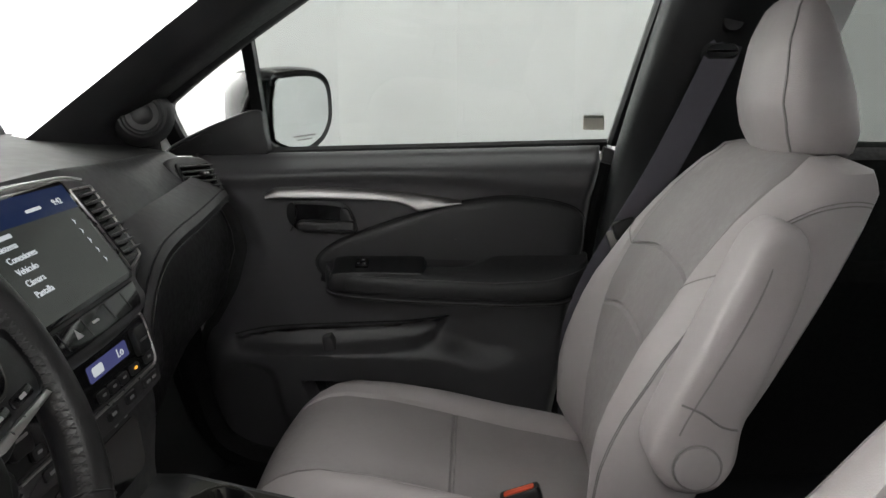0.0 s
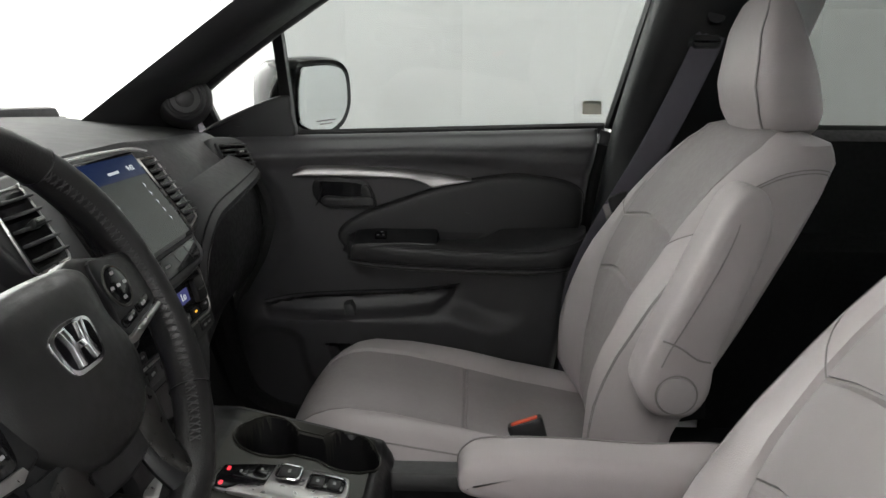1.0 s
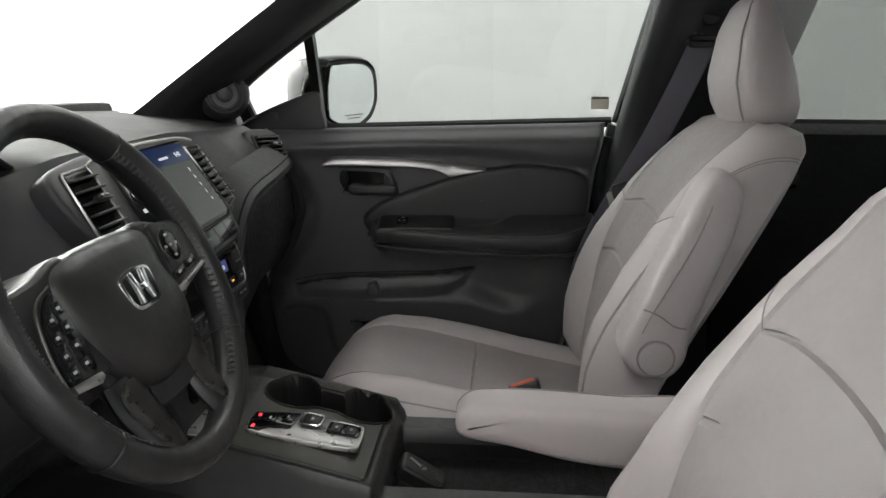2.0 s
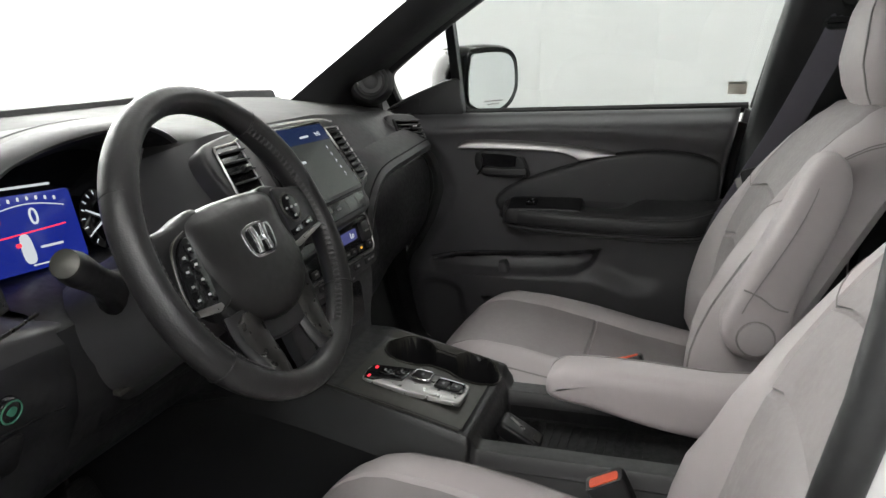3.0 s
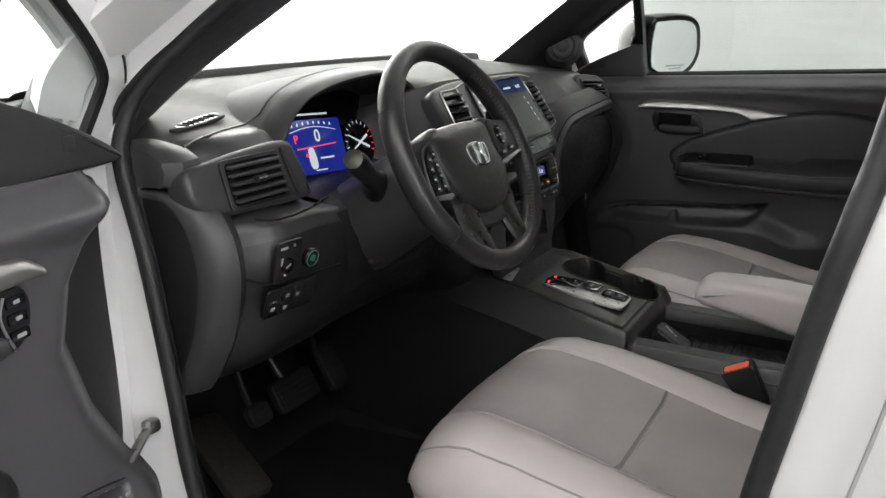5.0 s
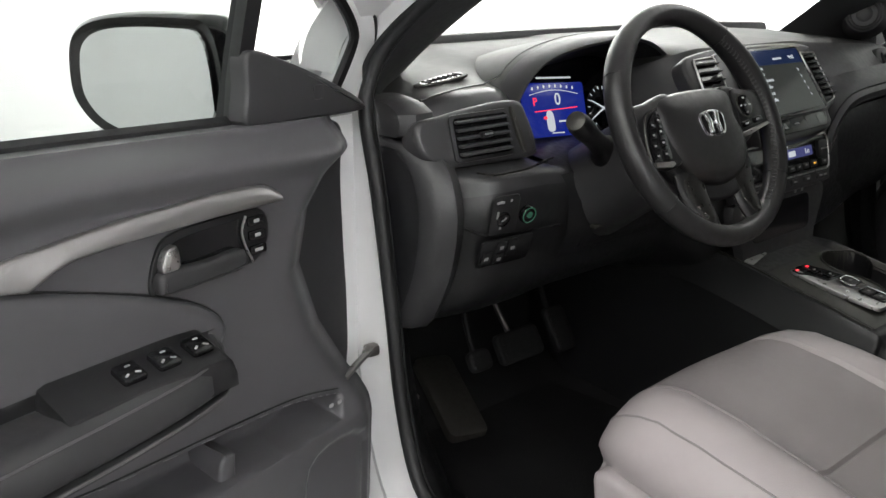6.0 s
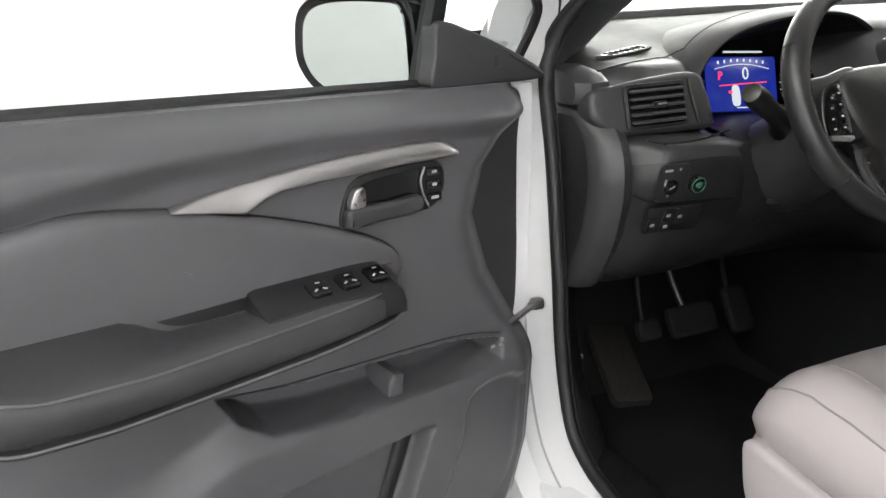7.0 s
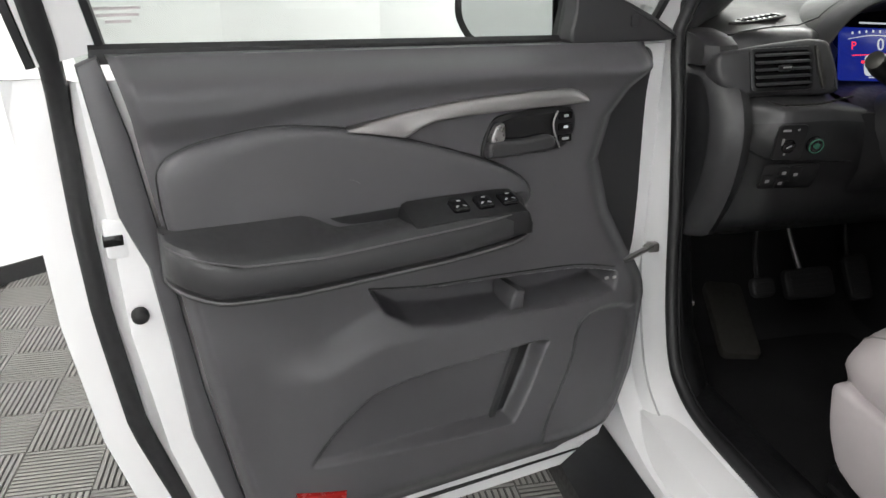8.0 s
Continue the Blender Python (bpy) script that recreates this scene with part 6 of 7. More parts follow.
def front_door(name, hinge, s, turn, label, driver):
    """Own space: x along the door from its hinge, y inwards (times s), z the height."""
    d = thing(name, (*hinge, 0.0), label, "car door", "front doors", turn=turn)

    def P(u, w, z):
        return Vector((u, s * w, z))

    def on(u, w, z):
        return facing(P(u, w, z), (0, s, 0), (s, 0, 0))

    def flat(ol, w, thick, bevel=0.0, seg=2):
        """A plate with an outline in u and z, its back at w."""
        b = plate(ol, thick, None, bevel, seg)
        b.transform(Matrix(((1, 0, 0, 0), (0, 0, s, s * w), (0, 1, 0, 0), (0, 0, 0, 1))))
        return b

    # trim panel
    nz, nu = (290, 290) if driver else (120, 130)
    rows = []
    for i in range(nz):
        f = i / (nz - 1)
        row = []
        for k in range(nu):
            g = k / (nu - 1)
            z = 0.49 + (1.208 - 0.49) * f
            u = interp(z, *U_FRONT) * (1 - g) + interp(z, *U_REAR) * g
            z += f * f * 0.03 * u
            row.append(P(u, panel_w(u, z, 0.066 if driver else 0.028), z))
        rows.append(row)
    rows = [[P(p.x, -0.045, p.z) for p in rows[0]]] + rows + [[P(p.x, -0.045, p.z) for p in rows[-1]]]
    rows = [[P(r[0].x + 0.004, -0.045, r[0].z)] + r + [P(r[-1].x - 0.004, -0.045, r[-1].z)] for r in rows]
    part("trim_panel", loft(rows, closed=False), DOORSKIN, d, "charcoal grained door trim with map pocket", local=True, angle=50)
    strip = [(0.868, 1.222), (0.842, 1.232), (0.818, 1.13), (0.797, 0.985), (0.768, 0.76), (0.733, 0.565), (0.70, 0.50), (0.728, 0.50), (0.756, 0.541), (0.792, 0.678), (0.805, 0.833), (0.818, 0.952), (0.836, 1.0), (0.846, 1.03), (0.852, 1.088)]
    part("edge_garnish", flat(strip, -0.052, 0.030, 0.006), DOORSKIN, d, "grey plastic rear edge trim", local=True)
    # padded insert; the passenger's darker copy carries shade in its colour
    ins = spline([(0.792, 1.012), (0.800, 1.07), (0.795, 1.104), (0.762, 1.124), (0.698, 1.136), (0.64, 1.139), (0.549, 1.126), (0.467, 1.104), (0.369, 1.071), (0.301, 1.042), (0.262, 1.008), (0.272, 0.975), (0.32, 0.955), (0.76, 0.955)], 80, closed=True)
    mid_u, mid_z = sum(p[0] for p in ins) / len(ins), sum(p[1] for p in ins) / len(ins)
    rings = [[P(q[0], w, q[1]) for q in inset([tuple(p) for p in ins], dd)] for dd, w in ((0.0, 0.026), (0.0004, 0.036), (0.002, 0.041), (0.006, 0.0455), (0.012, 0.048))]
    rings += [[P(mid_u + (q[0] - mid_u) * f, 0.048 + 0.002 * (1 - f), mid_z + (q[1] - mid_z) * f) for q in inset([tuple(p) for p in ins], 0.012)] for f in (0.85, 0.6, 0.3, 0.05)]
    part("padded_insert", loft(rings), SOFT if not driver else DOORSKIN, d, "padded dark grey armrest insert, darkened for shade on the passenger door", local=True)
    # armrest
    us = np.concatenate([[0.282, 0.284, 0.287, 0.291, 0.297, 0.305], np.linspace(0.315, 0.79, 30), [0.797, 0.802, 0.805, 0.807]])
    sec = []
    for u in us:
        e = (1 - abs((u - 0.5445) / 0.2635) ** 11) ** 0.5 if abs((u - 0.5445) / 0.2635) < 1 else 0.0
        reach = 0.04 + (interp(u, [0.288, 0.40, 0.60, 0.80], [0.066, 0.076, 0.086, 0.09]) - 0.0) * max(e, 0.04)
        zt = interp(u, [0.288, 0.46, 0.48, 0.58, 0.62, 0.806], [1.006, 1.014, 0.994, 0.996, 1.020, 1.024])
        zf = interp(u, [0.288, 0.45, 0.62, 0.72, 0.806], [0.996, 0.990, 0.986, 0.992, 1.016])
        zl = interp(u, [0.288, 0.45, 0.66, 0.75, 0.806], [0.960, 0.953, 0.950, 0.955, 0.972])
        sec.append([P(u, w, z) for w, z in ((0.02, zt), (0.05, zt), (reach - 0.030, zf + 0.007), (reach - 0.014, zf + 0.004), (reach - 0.005, zf - 0.003), (reach - 0.001, zf - 0.012), (reach - 0.001, zl + 0.004), (reach - 0.004, zl - 0.001), (reach - 0.010, zl - 0.003), (reach - 0.010, zl - 0.006), (reach - 0.001, zl - 0.008), (reach - 0.002, zl - 0.013), (reach - 0.020, zl - 0.019), (reach - 0.050, zl - 0.023), (0.02, zl - 0.025))])
    arm = part("armrest", loft(sec), SOFT, d, "black leather armrest with stitched edge", local=True)
    # stitched seam and lower lip, both with the edge highlight painted in
    stitch = []
    for r in sec[1:-1]:
        stitch.append(r[4] + Vector((0, s * 0.0006, 0.0006)))
    part("seam", tube(stitch, 0.0013, 5), ARMHIGHLIGHT, arm, local=True)
    line = [r[10] + Vector((0, s * 0.0005, 0)) for r in sec[1:-1]]
    part("lower_bead", tube(line, 0.0019, 5), ARMHIGHLIGHT, arm, local=True)
    part("pull_cup", flat(spline([(0.475, 1.0), (0.50, 0.996), (0.56, 0.998), (0.59, 1.012), (0.60, 1.03), (0.47, 1.03)], 24, closed=True), 0.046, 0.003), DARK, arm, local=True)
    # window switches on a raised pod
    sec = []
    for u in np.concatenate([[0.298, 0.301, 0.307], np.linspace(0.315, 0.474, 10), [0.482, 0.486]]):
        zt = interp(u, [0.298, 0.301, 0.307, 0.34, 0.474, 0.482, 0.486], [0.985, 0.992, 0.996, 0.999, 1.000, 0.997, 0.985])
        sec.append([P(u, w, z) for w, z in ((0.040, 0.96), (0.040, zt + 0.018), (0.050, zt + 0.018), (0.058, zt + 0.013), (0.092, zt + 0.002), (0.102, zt - 0.003), (0.105, zt - 0.010), (0.105, 0.96))])
    pod = part("switch_pod", loft(sec), DARK, arm, "black window switch pod", local=True)
    for k, u in enumerate((0.325, 0.365, 0.405) if driver else (0.36,)):
        m = facing(P(u, 0.076, 1.0065), (0, s * 0.31, 0.95), (s, 0, 0))
        sw = part("window_switch", plate(rounded(0.026, 0.028, 0.004), 0.006, m, 0.002), GLOSS, pod, local=True)
        for dx, dy in ((-0.006, 0.006), (0.006, 0.006), (-0.002, -0.007)):
            part("switch_mark", plate(rounded(0.006, 0.0025, 0.0008, 2), 0.0005, m @ Matrix.Translation((dx, dy, 0.0062)) @ Matrix.Rotation(0.6 * (dx > 0) - 0.6 * (dx < -0.004), 4, "Z")), WHITEMARK, sw, local=True)
    # satin garnish
    top = spline([(0.555, 1.127), (0.53, 1.131), (0.48, 1.138), (0.396, 1.147), (0.30, 1.152), (0.22, 1.153), (0.185, 1.150), (0.164, 1.139)], 64)
    us_bot = [(0.164, 1.132), (0.218, 1.131), (0.27, 1.1315), (0.32, 1.131), (0.382, 1.130), (0.426, 1.127), (0.448, 1.120), (0.47, 1.107), (0.514, 1.117), (0.555, 1.126)]
    bot = [(p[0], interp(p[0], [q[0] for q in us_bot], [q[1] for q in us_bot])) for p in top]
    ribs = []
    for a, b in zip(top, bot):
        za, zb = a[1] + 0.002, b[1] - 0.002
        row = []
        for k in range(15):
            f = k / 14
            row.append(P(a[0], 0.034 + 0.006 * math.sin(math.pi * min(1, f * 1.02)) ** 0.4 + (0.011 if 0.0 < f < 1.0 else 0.0) * f, za * (1 - f) + zb * f))
        ribs.append(row)
    part("garnish", loft(ribs, closed=False), GARNISH, d, "satin silver door garnish strip", local=True, angle=180)
    # handle
    fore = 0.0 if driver else 0.022
    bez = spline([(0.347, 1.068), (0.338, 1.10), (0.318, 1.122), (0.26, 1.127), (0.215 + fore, 1.127), (0.19 + fore, 1.123), (0.182 + fore, 1.105), (0.187 + fore, 1.082), (0.21 + fore, 1.063), (0.28, 1.060), (0.335, 1.060)], 60, closed=True)
    hb = part("handle_bezel", flat(bez, 0.030, 0.008, 0.002), DARK, d, "black door handle surround", local=True)
    part("handle_hole", flat(spline([(0.330, 1.072), (0.322, 1.098), (0.308, 1.115), (0.24, 1.119), (0.222, 1.115), (0.232, 1.07), (0.28, 1.068)], 40, closed=True), 0.038, 0.001), GLOSS, hb, local=True)
    part("handle_lever", flat(spline([(0.343, 1.070), (0.336, 1.088), (0.28, 1.086), (0.235, 1.088), (0.226, 1.076), (0.235, 1.066), (0.28, 1.064), (0.335, 1.063)], 36, closed=True), 0.040, 0.014, 0.006, 3), SOFT, hb, "dark grey pull lever", local=True)
    # passenger's tab and bezel line: satin swapped for dark, painting out their highlight
    part("lock_tab", flat(spline([(0.338, 1.088), (0.332, 1.108), (0.322, 1.114), (0.315, 1.110), (0.316, 1.088)], 24, closed=True), 0.042, 0.010, 0.004), SATIN if driver else SOFT, hb, local=True)
    part("bezel_line", tube([P(*q) for q in spline([(0.212, 0.042, 1.065), (0.222, 0.043, 1.085), (0.226, 0.043, 1.105), (0.218, 0.042, 1.122)], 16)], 0.0016, 6), SATIN if driver else DARK, hb, local=True)
    if driver:
        for zz in (1.113, 1.096, 1.078):
            k = part("memory_button", flat(rounded_at(0.202, zz, 0.024, 0.011, 0.002), 0.038, 0.003, 0.001), GLOSS, hb, local=True)
            part("button_mark", flat(rounded_at(0.202, zz, 0.008 if zz > 1.08 else 0.012, 0.004, 0.001), 0.0412, 0.0005), WHITEMARK, k, local=True)
    # fine rims round the insert, the pocket and the lower bin
    rim = lambda ol, n, lift, r, m, name: part(name, tube([P(q[0], panel_w(q[0], q[1]) + lift, q[1]) for q in spline(ol, n)], r, 6), m, d, local=True)
    rim([(0.532, 0.889), (0.47, 0.880), (0.419, 0.875), (0.277, 0.868), (0.164, 0.860), (0.086, 0.844)], 60, 0.0, 0.0016, DARK, "pocket_joint")
    part("insert_joint", tube([P(q[0], 0.0345, q[1]) for q in inset([tuple(p) for p in ins], -0.0005)], 0.0014, 6, closed=True), DARK, d, local=True)
    # map pocket dividers and lower detail
    part("pocket_divider", flat([(0.300, 0.800), (0.292, 0.832), (0.284, 0.842), (0.268, 0.838), (0.272, 0.800)], -0.02, 0.066, 0.006, 3), DOORSKIN, d, local=True)
    if driver:
        for uu in (0.092, 0.108):
            part("screw_mark", flat(rounded_at(uu, 0.828 + (uu - 0.09) * 0.1, 0.008, 0.005, 0.0015), 0.046, 0.001), WHITEMARK, d, local=True)
    wr = panel_w(0.285, 0.68)
    # flat dark plate, painted shade for the recessed end of the bin
    part("bin_slot_shade", flat([(0.318, 0.618), (0.272, 0.740), (0.247, 0.738), (0.297, 0.622)], wr - 0.004, 0.006, 0.001), DARK, d, local=True)
    part("pocket_rib", flat([(0.327, 0.612), (0.317, 0.611), (0.268, 0.744), (0.276, 0.746)], wr - 0.004, 0.012, 0.001), SOFT, d, local=True)
    part("reflector", flat([(0.668, 0.592), (0.592, 0.578), (0.598, 0.535), (0.672, 0.548)], 0.02, 0.046, 0.003), REDLENS, d, "red door edge reflector", local=True)
    # sail panel with tweeter cover, and window frame
    sail = spline([(0.153, 1.208), (0.152, 1.26), (0.148, 1.297), (0.125, 1.300), (0.085, 1.286), (0.04, 1.268), (-0.01, 1.245), (-0.05, 1.222), (-0.05, 1.208), (0.05, 1.208)], 40, closed=True)
    sp = part("sail_panel", flat(sail, -0.045, 0.03, 0.006, 3), SOFT, d, "dark grey mirror corner cover", local=True)
    part("sail_button", flat(rounded_at(0.035, 1.242, 0.019, 0.019, 0.004), -0.0165, 0.003, 0.001), SOFT, sp, local=True)
    # shell: white steel behind the trim
    us = np.linspace(-0.06, 0.90, 16)
    sec = []
    for z in (0.40, 0.50, 0.65, 0.85, 1.0, 1.1, 1.2):
        ur = interp(z, [0.40, 0.53, 0.64, 0.79, 1.0, 1.21], [0.78, 0.822, 0.852, 0.880, 0.888, 0.90])
        uf = interp(z, [0.40, 0.55, 0.8, 1.21], [0.05, -0.02, -0.045, -0.06])
        wo = -0.15 + 0.03 * smooth01(0.7, 0.42, z) + 0.03 * smooth01(1.0, 1.2, z)
        sec.append([P(uf, -0.046, z), P(uf - 0.004, -0.075, z), P(uf + 0.01, wo, z), P(ur + 0.055, wo, z), P(ur + 0.058, -0.128, z), P(ur + 0.012, -0.108, z), P(ur - 0.016, -0.10, z), P(ur - 0.030, -0.058, z), P(ur - 0.075, -0.048, z)])
    shell = part("door_shell", loft(sec), PAINT, d, "white painted door shell", local=True)
    ws = []
    for z in np.linspace(0.43, 1.60, 32):
        ur = interp(z, [0.40, 0.53, 0.68, 0.87, 1.0, 1.21, 1.30, 1.40, 1.60], [0.765, 0.813, 0.861, 0.884, 0.890, 0.892, 0.905, 0.926, 0.968])
        ws.append(P(ur, interp(z, [1.15, 1.24], [-0.098, -0.058]) + 0.36 * max(0.0, z - 1.22), z))
    part("edge_seal", tube(ws, 0.0145, 12), RUBBER, shell, "black rubber door edge seal", local=True)
    if not driver:
        zs = np.linspace(0.50, 1.20, 16)
        part("front_edge_seal", tube([P(interp(z, *U_FRONT) - 0.004, -0.012, z) for z in zs], 0.024, 10), RUBBER, shell, local=True)
        part("rear_edge_seal", tube([P(interp(z, *U_REAR) + 0.014, -0.012, z) for z in zs], 0.018, 10), RUBBER, shell, local=True)
    bs = [P(u, -0.055, 0.425) for u in np.linspace(0.06, 0.79, 12)]
    part("bottom_seal", tube(bs, 0.010, 8), RUBBER, shell, local=True)
    if True:
        latch = part("latch", flat(rounded_at(0.852, 0.992, 0.03, 0.055, 0.006), -0.066, 0.012, 0.002), PAINT, shell, local=True)
        b = box(0.856, s * -0.060, 0.990, 0.026, 0.014, 0.016, 0.002)
        part("latch_slot", b, GLOSS, latch, local=True)
        b = tube([P(0.838, -0.048, 0.881), P(0.838, -0.040, 0.881), P(0.838, -0.034, 0.881), P(0.838, -0.032, 0.881)], [0.012, 0.012, 0.009, 0.004], 16)
        part("door_stop", b, RUBBER, shell, "round black rubber stop", local=True)
    cover = spline([(0.0, 1.198), (0.05, 1.168), (0.12, 1.12), (0.145, 1.03), (0.12, 0.93), (0.07, 0.84), (0.03, 0.80), (-0.004, 0.83), (-0.012, 0.93), (-0.012, 1.02), (-0.014, 1.12), (-0.022, 1.18)], 48, closed=True)
    part("edge_cover", flat(cover, -0.0455, 0.016, 0.005, 2), SOFT, d, "black hinge side cover", local=True)
    for z in (0.66, 1.02):
        part("hinge", box(-0.055, s * -0.085, z, 0.05, 0.03, 0.06, 0.008), PAINT, shell, local=True)
    # window frame and panes
    arc_o = spline([(-0.055, 1.215), (-0.075, 1.29), (-0.055, 1.34), (0.02, 1.405), (0.13, 1.478), (0.27, 1.56), (0.45, 1.635), (0.62, 1.672), (0.80, 1.672), (0.925, 1.64), (0.955, 1.56), (0.925, 1.40), (0.888, 1.225)], 72)
    n = len(arc_o)

    def frame_bar(cut):
        out = []
        for i, p in enumerate(arc_o):
            lean = 0.36 * max(0, p[1] - 1.22)
            t = arc_o[min(i + 1, n - 1)] - arc_o[max(i - 1, 0)]
            t /= np.linalg.norm(t)
            nx, nz = t[1], -t[0]
            wide = 0.030 * smooth01(0.80, 0.88, p[0]) if driver else 0.0
            out.append([P(p[0] + nx * (a + wide * (a > 0.01)), b + lean, p[1] + nz * (a + wide * (a > 0.01))) for a, b in cut])
        return loft(out)

    dark = 0.020 if driver else 0.004
    part("window_frame", frame_bar(((dark, -0.050), (0.030, -0.052), (0.036, -0.062), (0.034, -0.085), (dark, -0.09)) if not driver else ((dark, -0.052), (0.029, -0.053), (0.032, -0.058), (0.030, -0.064), (dark, -0.066))), DARK, d, "black window frame", local=True)
    part("frame_skin", frame_bar(((-0.022, -0.058), (dark - 0.001, -0.054), (dark - 0.001, -0.092), (0.028, -0.094), (0.028, -0.104), (-0.020, -0.104), (-0.028, -0.08))), PAINT, d, "white painted window frame", local=True)
    part("frame_seal", frame_bar(((-0.034, -0.062), (-0.024, -0.056), (-0.022, -0.064), (-0.030, -0.074))), RUBBER, d, local=True)
    part("division_bar", loft([[P(u + a, -0.055 - b + 0.36 * (z - 1.22), z) for a, b in ((-0.011, 0.0), (0.011, 0.0), (0.011, 0.03), (-0.011, 0.03))] for u, z in ((0.138, 1.205), (0.138, 1.30), (0.136, 1.40), (0.134, 1.468))]), DARK, d, "black bar before the quarter window", local=True)
    pane_ol = spline([(0.138, 1.20), (0.135, 1.46), (0.27, 1.54), (0.45, 1.615), (0.62, 1.65), (0.78, 1.652), (0.90, 1.62), (0.925, 1.55), (0.895, 1.38), (0.865, 1.22)], 30)
    b = bmesh.new()
    b.faces.new([b.verts.new(P(p[0], -0.075 + 0.36 * max(0, p[1] - 1.22), p[1])) for p in pane_ol])
    g = part("window_glass", b, SIDEGLASS, d, "lightly tinted side window", local=True)
    g.visible_shadow = False
    b = bmesh.new()
    b.faces.new([b.verts.new(P(u, -0.07 + 0.36 * max(0, z - 1.22), z)) for u, z in ((-0.05, 1.215), (0.138, 1.215), (0.135, 1.46), (0.02, 1.385), (-0.045, 1.33), (-0.06, 1.28))])
    g = part("quarter_glass", b, CLEARGLASS, d, local=True)
    g.visible_shadow = False
    part("belt_strip", loft([[P(u, w, belt_z(u) + z) for w, z in ((-0.04, -0.012), (-0.042, 0.006), (-0.05, 0.012), (-0.062, 0.010), (-0.066, -0.012))] for u in np.linspace(0.16, 0.85, 20)]), RUBBER, d, local=True)
    # outside mirror
    # its face looks back along the car when the door is shut
    ctr = P(0.158, -0.205, 1.256) if driver else P(0.185, -0.205, 1.285)
    fx = Vector((0.93, s * 0.36, -0.02)).normalized()
    right = Vector((-0.36 * s, 0.93, 0.0)).normalized() * (-s)
    upv = Vector((0, 0, 1))

    def Q(a, z, depth):
        return ctr - right * a + upv * z + fx * depth
    big = 1.0 if driver else 1.1
    shape = spline([(a * big, b * big) for a, b in ((-0.125, 0.01), (-0.112, 0.062), (-0.06, 0.084), (0.05, 0.084), (0.10, 0.07), (0.112, -0.01), (0.10, -0.06), (0.0, -0.085), (-0.08, -0.066), (-0.118, -0.03))], 48, closed=True)
    mirror = part("door_mirror", loft([[Q(p[0] * sc, p[1] * sc, dp) for p in shape] for sc, dp in ((0.90, 0.0), (0.99, 0.004), (1.05, -0.006), (1.07, -0.04), (1.0, -0.09), (0.78, -0.13), (0.35, -0.145))]), GLOSS, d, "black door mirror housing", local=True)
    part("mirror_glass", loft([[Q(p[0] * sc, p[1] * sc, dp) for p in shape] for sc, dp in ((0.86, 0.003), (0.845, 0.0055))]), MIRROR, mirror, local=True)
    part("mirror_foot", tube([Q(0.09, -0.055, -0.04), P(0.10, -0.13, 1.222), P(0.10, -0.06, 1.225)], [0.026, 0.024, 0.03], 12), GLOSS, mirror, local=True)
    if not driver:
        for k, (wd, dz) in enumerate(((0.09, -0.052), (0.06, -0.06))):
            b = plate(rounded(wd, 0.003, 0.0008, 2), 0.0004, facing(Q(-0.01, dz, 0.0057), fx, right))
            part("text_bar", b, SHIELD, mirror, local=True)
        part("sticker", flat(rounded_at(0.822, 1.278, 0.042, 0.030, 0.002), -0.0735 + 0.36 * 0.06, 0.001), STICKER, d, "small tan paper sticker on the window", local=True)
    else:
        for k, (wd, zz) in enumerate(((0.05, 1.300), (0.055, 1.286), (0.05, 1.278), (0.03, 1.270))):
            part("text_bar", flat(rounded_at(0.81, zz, wd, 0.0035, 0.0008), -0.073 + 0.36 * (zz - 1.22), 0.0006), SHIELD, d, local=True)
    return d


def rounded_at(u, z, w, h, r):
    return [(u + a, z + b) for a, b in rounded(w, h, r, 3)]


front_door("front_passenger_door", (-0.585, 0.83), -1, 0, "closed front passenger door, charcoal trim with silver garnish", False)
front_door("front_driver_door", (-0.585, -0.83), 1, -75, "open white driver door with charcoal trim and silver garnish", True)

# door check strap at the driver's hinge
strap = thing("door_check", (-0.64, -0.78, 0.83), "metal door check strap bolted to the white pillar", "door check")
part("strap", tube([(-0.612, -0.79, 0.842), (-0.585, -0.828, 0.843), (-0.545, -0.885, 0.842)], 0.012, 8, flat=0.45), METAL, strap)
b = box(-0.604, -0.797, 0.843, 0.019, 0.022, 0.019, 0.005)
part("bracket", b, METAL, strap)
part("bolt", tube([(-0.600, -0.806, 0.849), (-0.588, -0.818, 0.849)], 0.006, 6), METAL, strap)

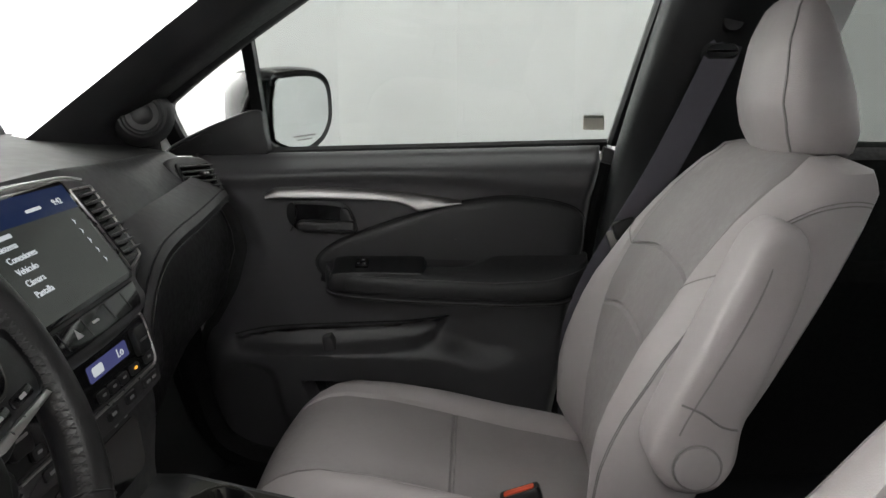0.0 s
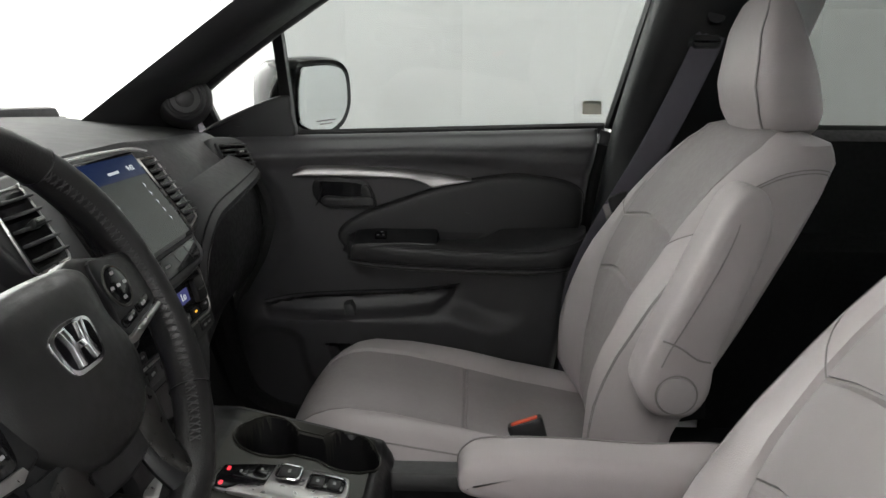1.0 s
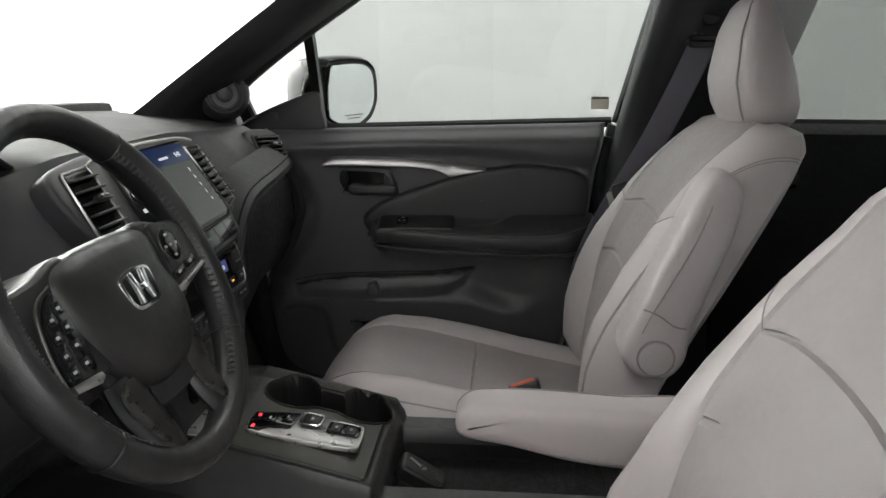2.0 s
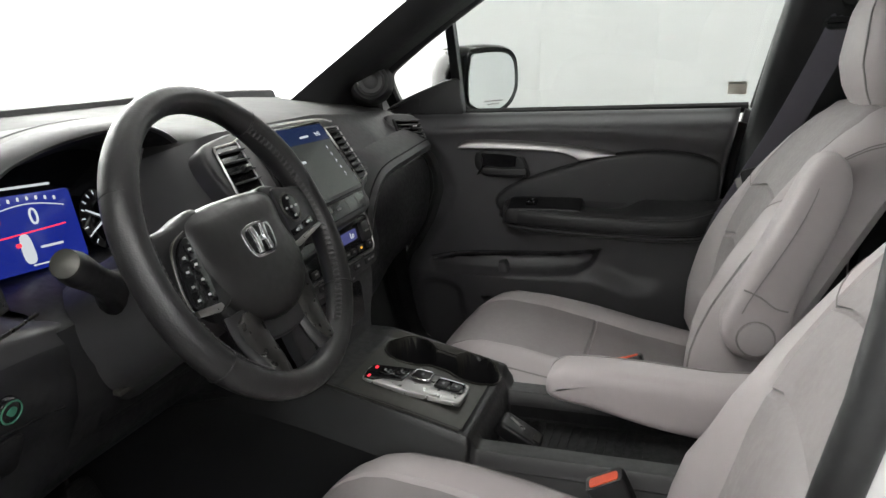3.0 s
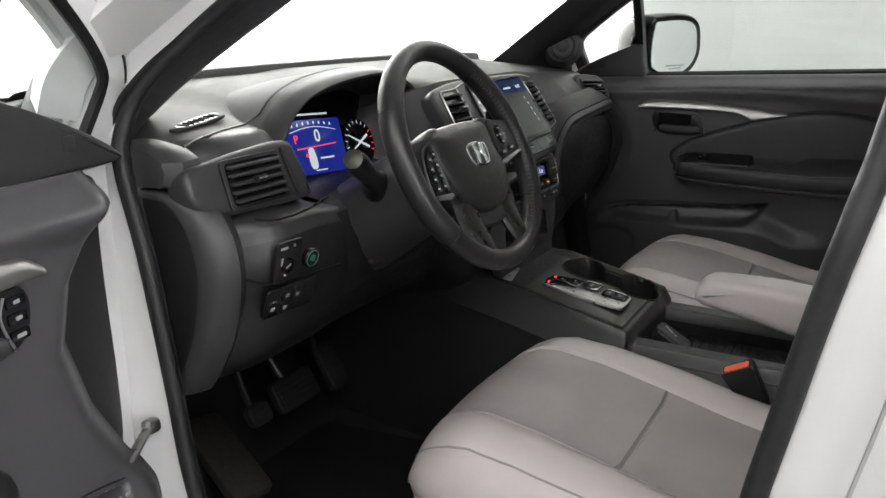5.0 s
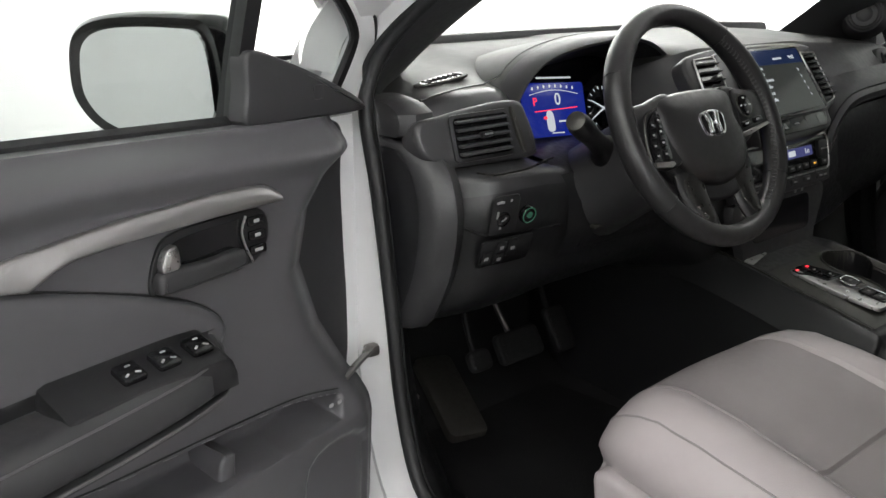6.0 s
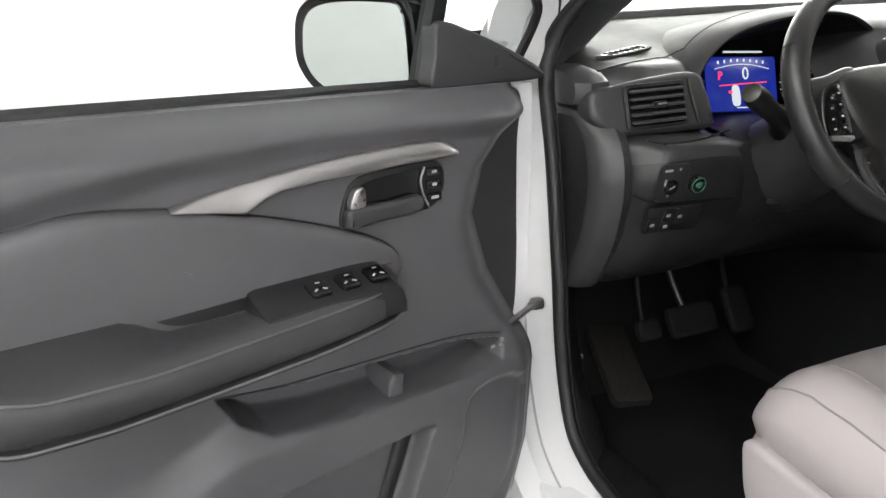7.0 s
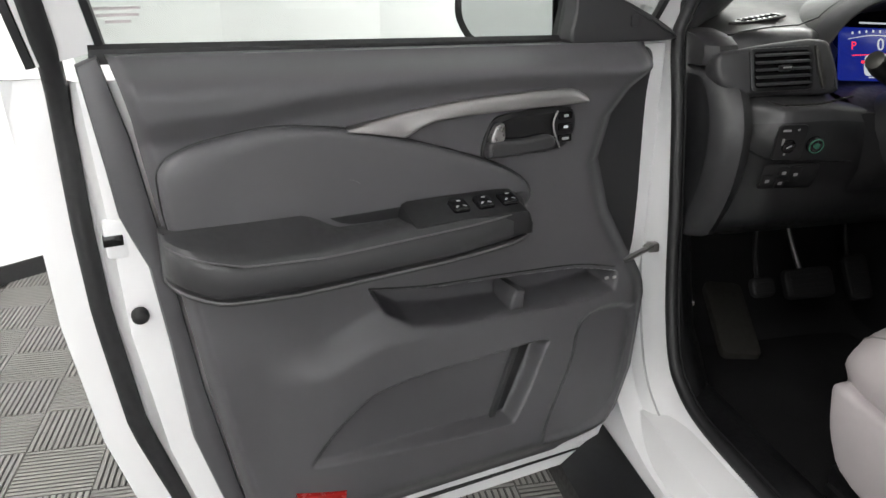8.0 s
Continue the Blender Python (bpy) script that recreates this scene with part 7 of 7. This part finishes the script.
# passenger tweeter on the pillar foot
tw = thing("tweeter", (-0.65, 0.72, 1.28), "round black tweeter speaker in the pillar trim", "speaker")
M_TW = facing((-0.603, 0.660, 1.3035), (0.40, -0.91, 0.06), (1, 0.4, 0))
part("pod", loft([[M_TW @ Vector((r * math.cos(t), r * math.sin(t), z)) for t in (2 * math.pi * k / 36 for k in range(36))] for r, z in ((0.060, -0.055), (0.053, -0.022), (0.047, -0.006), (0.042, 0.002), (0.036, 0.004))]), SOFT, tw)
part("ring", tube([M_TW @ Vector((0.033 * math.cos(t), 0.033 * math.sin(t), 0.0045)) for t in np.linspace(0, 2 * math.pi, 41)[:-1]], 0.005, 8, closed=True), DARK, tw)
part("cone", loft([[M_TW @ Vector((r * math.cos(t), r * math.sin(t), z)) for t in (2 * math.pi * k / 32 for k in range(32))] for r, z in ((0.030, 0.0065), (0.02, 0.005), (0.018, 0.007), (0.010, 0.0095), (0.002, 0.0105))]), SOFT, tw)

# ---- floor tiles: ribbed squares, laid basket-weave ----
PITCH = 0.43


def tile_mesh():
    b = bmesh.new()
    q = PITCH / 2
    for i in (0, 1):
        for j in (0, 1):
            cx, cy = (i - 0.5) * q, (j - 0.5) * q
            for k in range(13):
                f = ((k + 0.5) / 13 - 0.5) * q
                sx, sy = (q * 0.985, q / 13 * 0.62) if (i + j) % 2 else (q / 13 * 0.62, q * 0.985)
                x, y = (cx, cy + f) if (i + j) % 2 else (cx + f, cy)
                v = [b.verts.new((x + a * sx / 2, y + c * sy / 2, z)) for z in (-0.006, 0.0) for a, c in ((-1, -1), (1, -1), (1, 1), (-1, 1))]
                b.faces.new(v[4:])
                for m in range(4):
                    b.faces.new((v[m], v[(m + 1) % 4], v[4 + (m + 1) % 4], v[4 + m]))
    me = bpy.data.meshes.new("floor_tile")
    b.to_mesh(me)
    b.free()
    me.materials.append(TILE)
    return me


tile = tile_mesh()
spots = []
for i in range(-13, 14):
    for j in range(-13, 14):
        x, y = CX - 0.05 + i * PITCH, CY - 0.05 + j * PITCH
        if math.hypot(x - CX, y - CY) < RAD + 0.1:
            spots.append((math.hypot(x + 1.4, y + 1.6), x, y))
spots.sort()
far = bmesh.new()
for n, (r, x, y) in enumerate(spots):
    if n < 250:
        ob = new("tile", tile)
        ob.parent = floor
        ob.location = (x, y, GROUND)
    else:
        tmp = tile.copy()
        tmp.transform(Matrix.Translation((x, y, GROUND)))
        far.from_mesh(tmp)
        bpy.data.meshes.remove(tmp)
me = bpy.data.meshes.new("far_tiles")
me.materials.append(TILE)
far.to_mesh(me)
far.free()
ob = new("far_tiles", me)
ob.parent = floor
tagged(ob, kind="stuff")
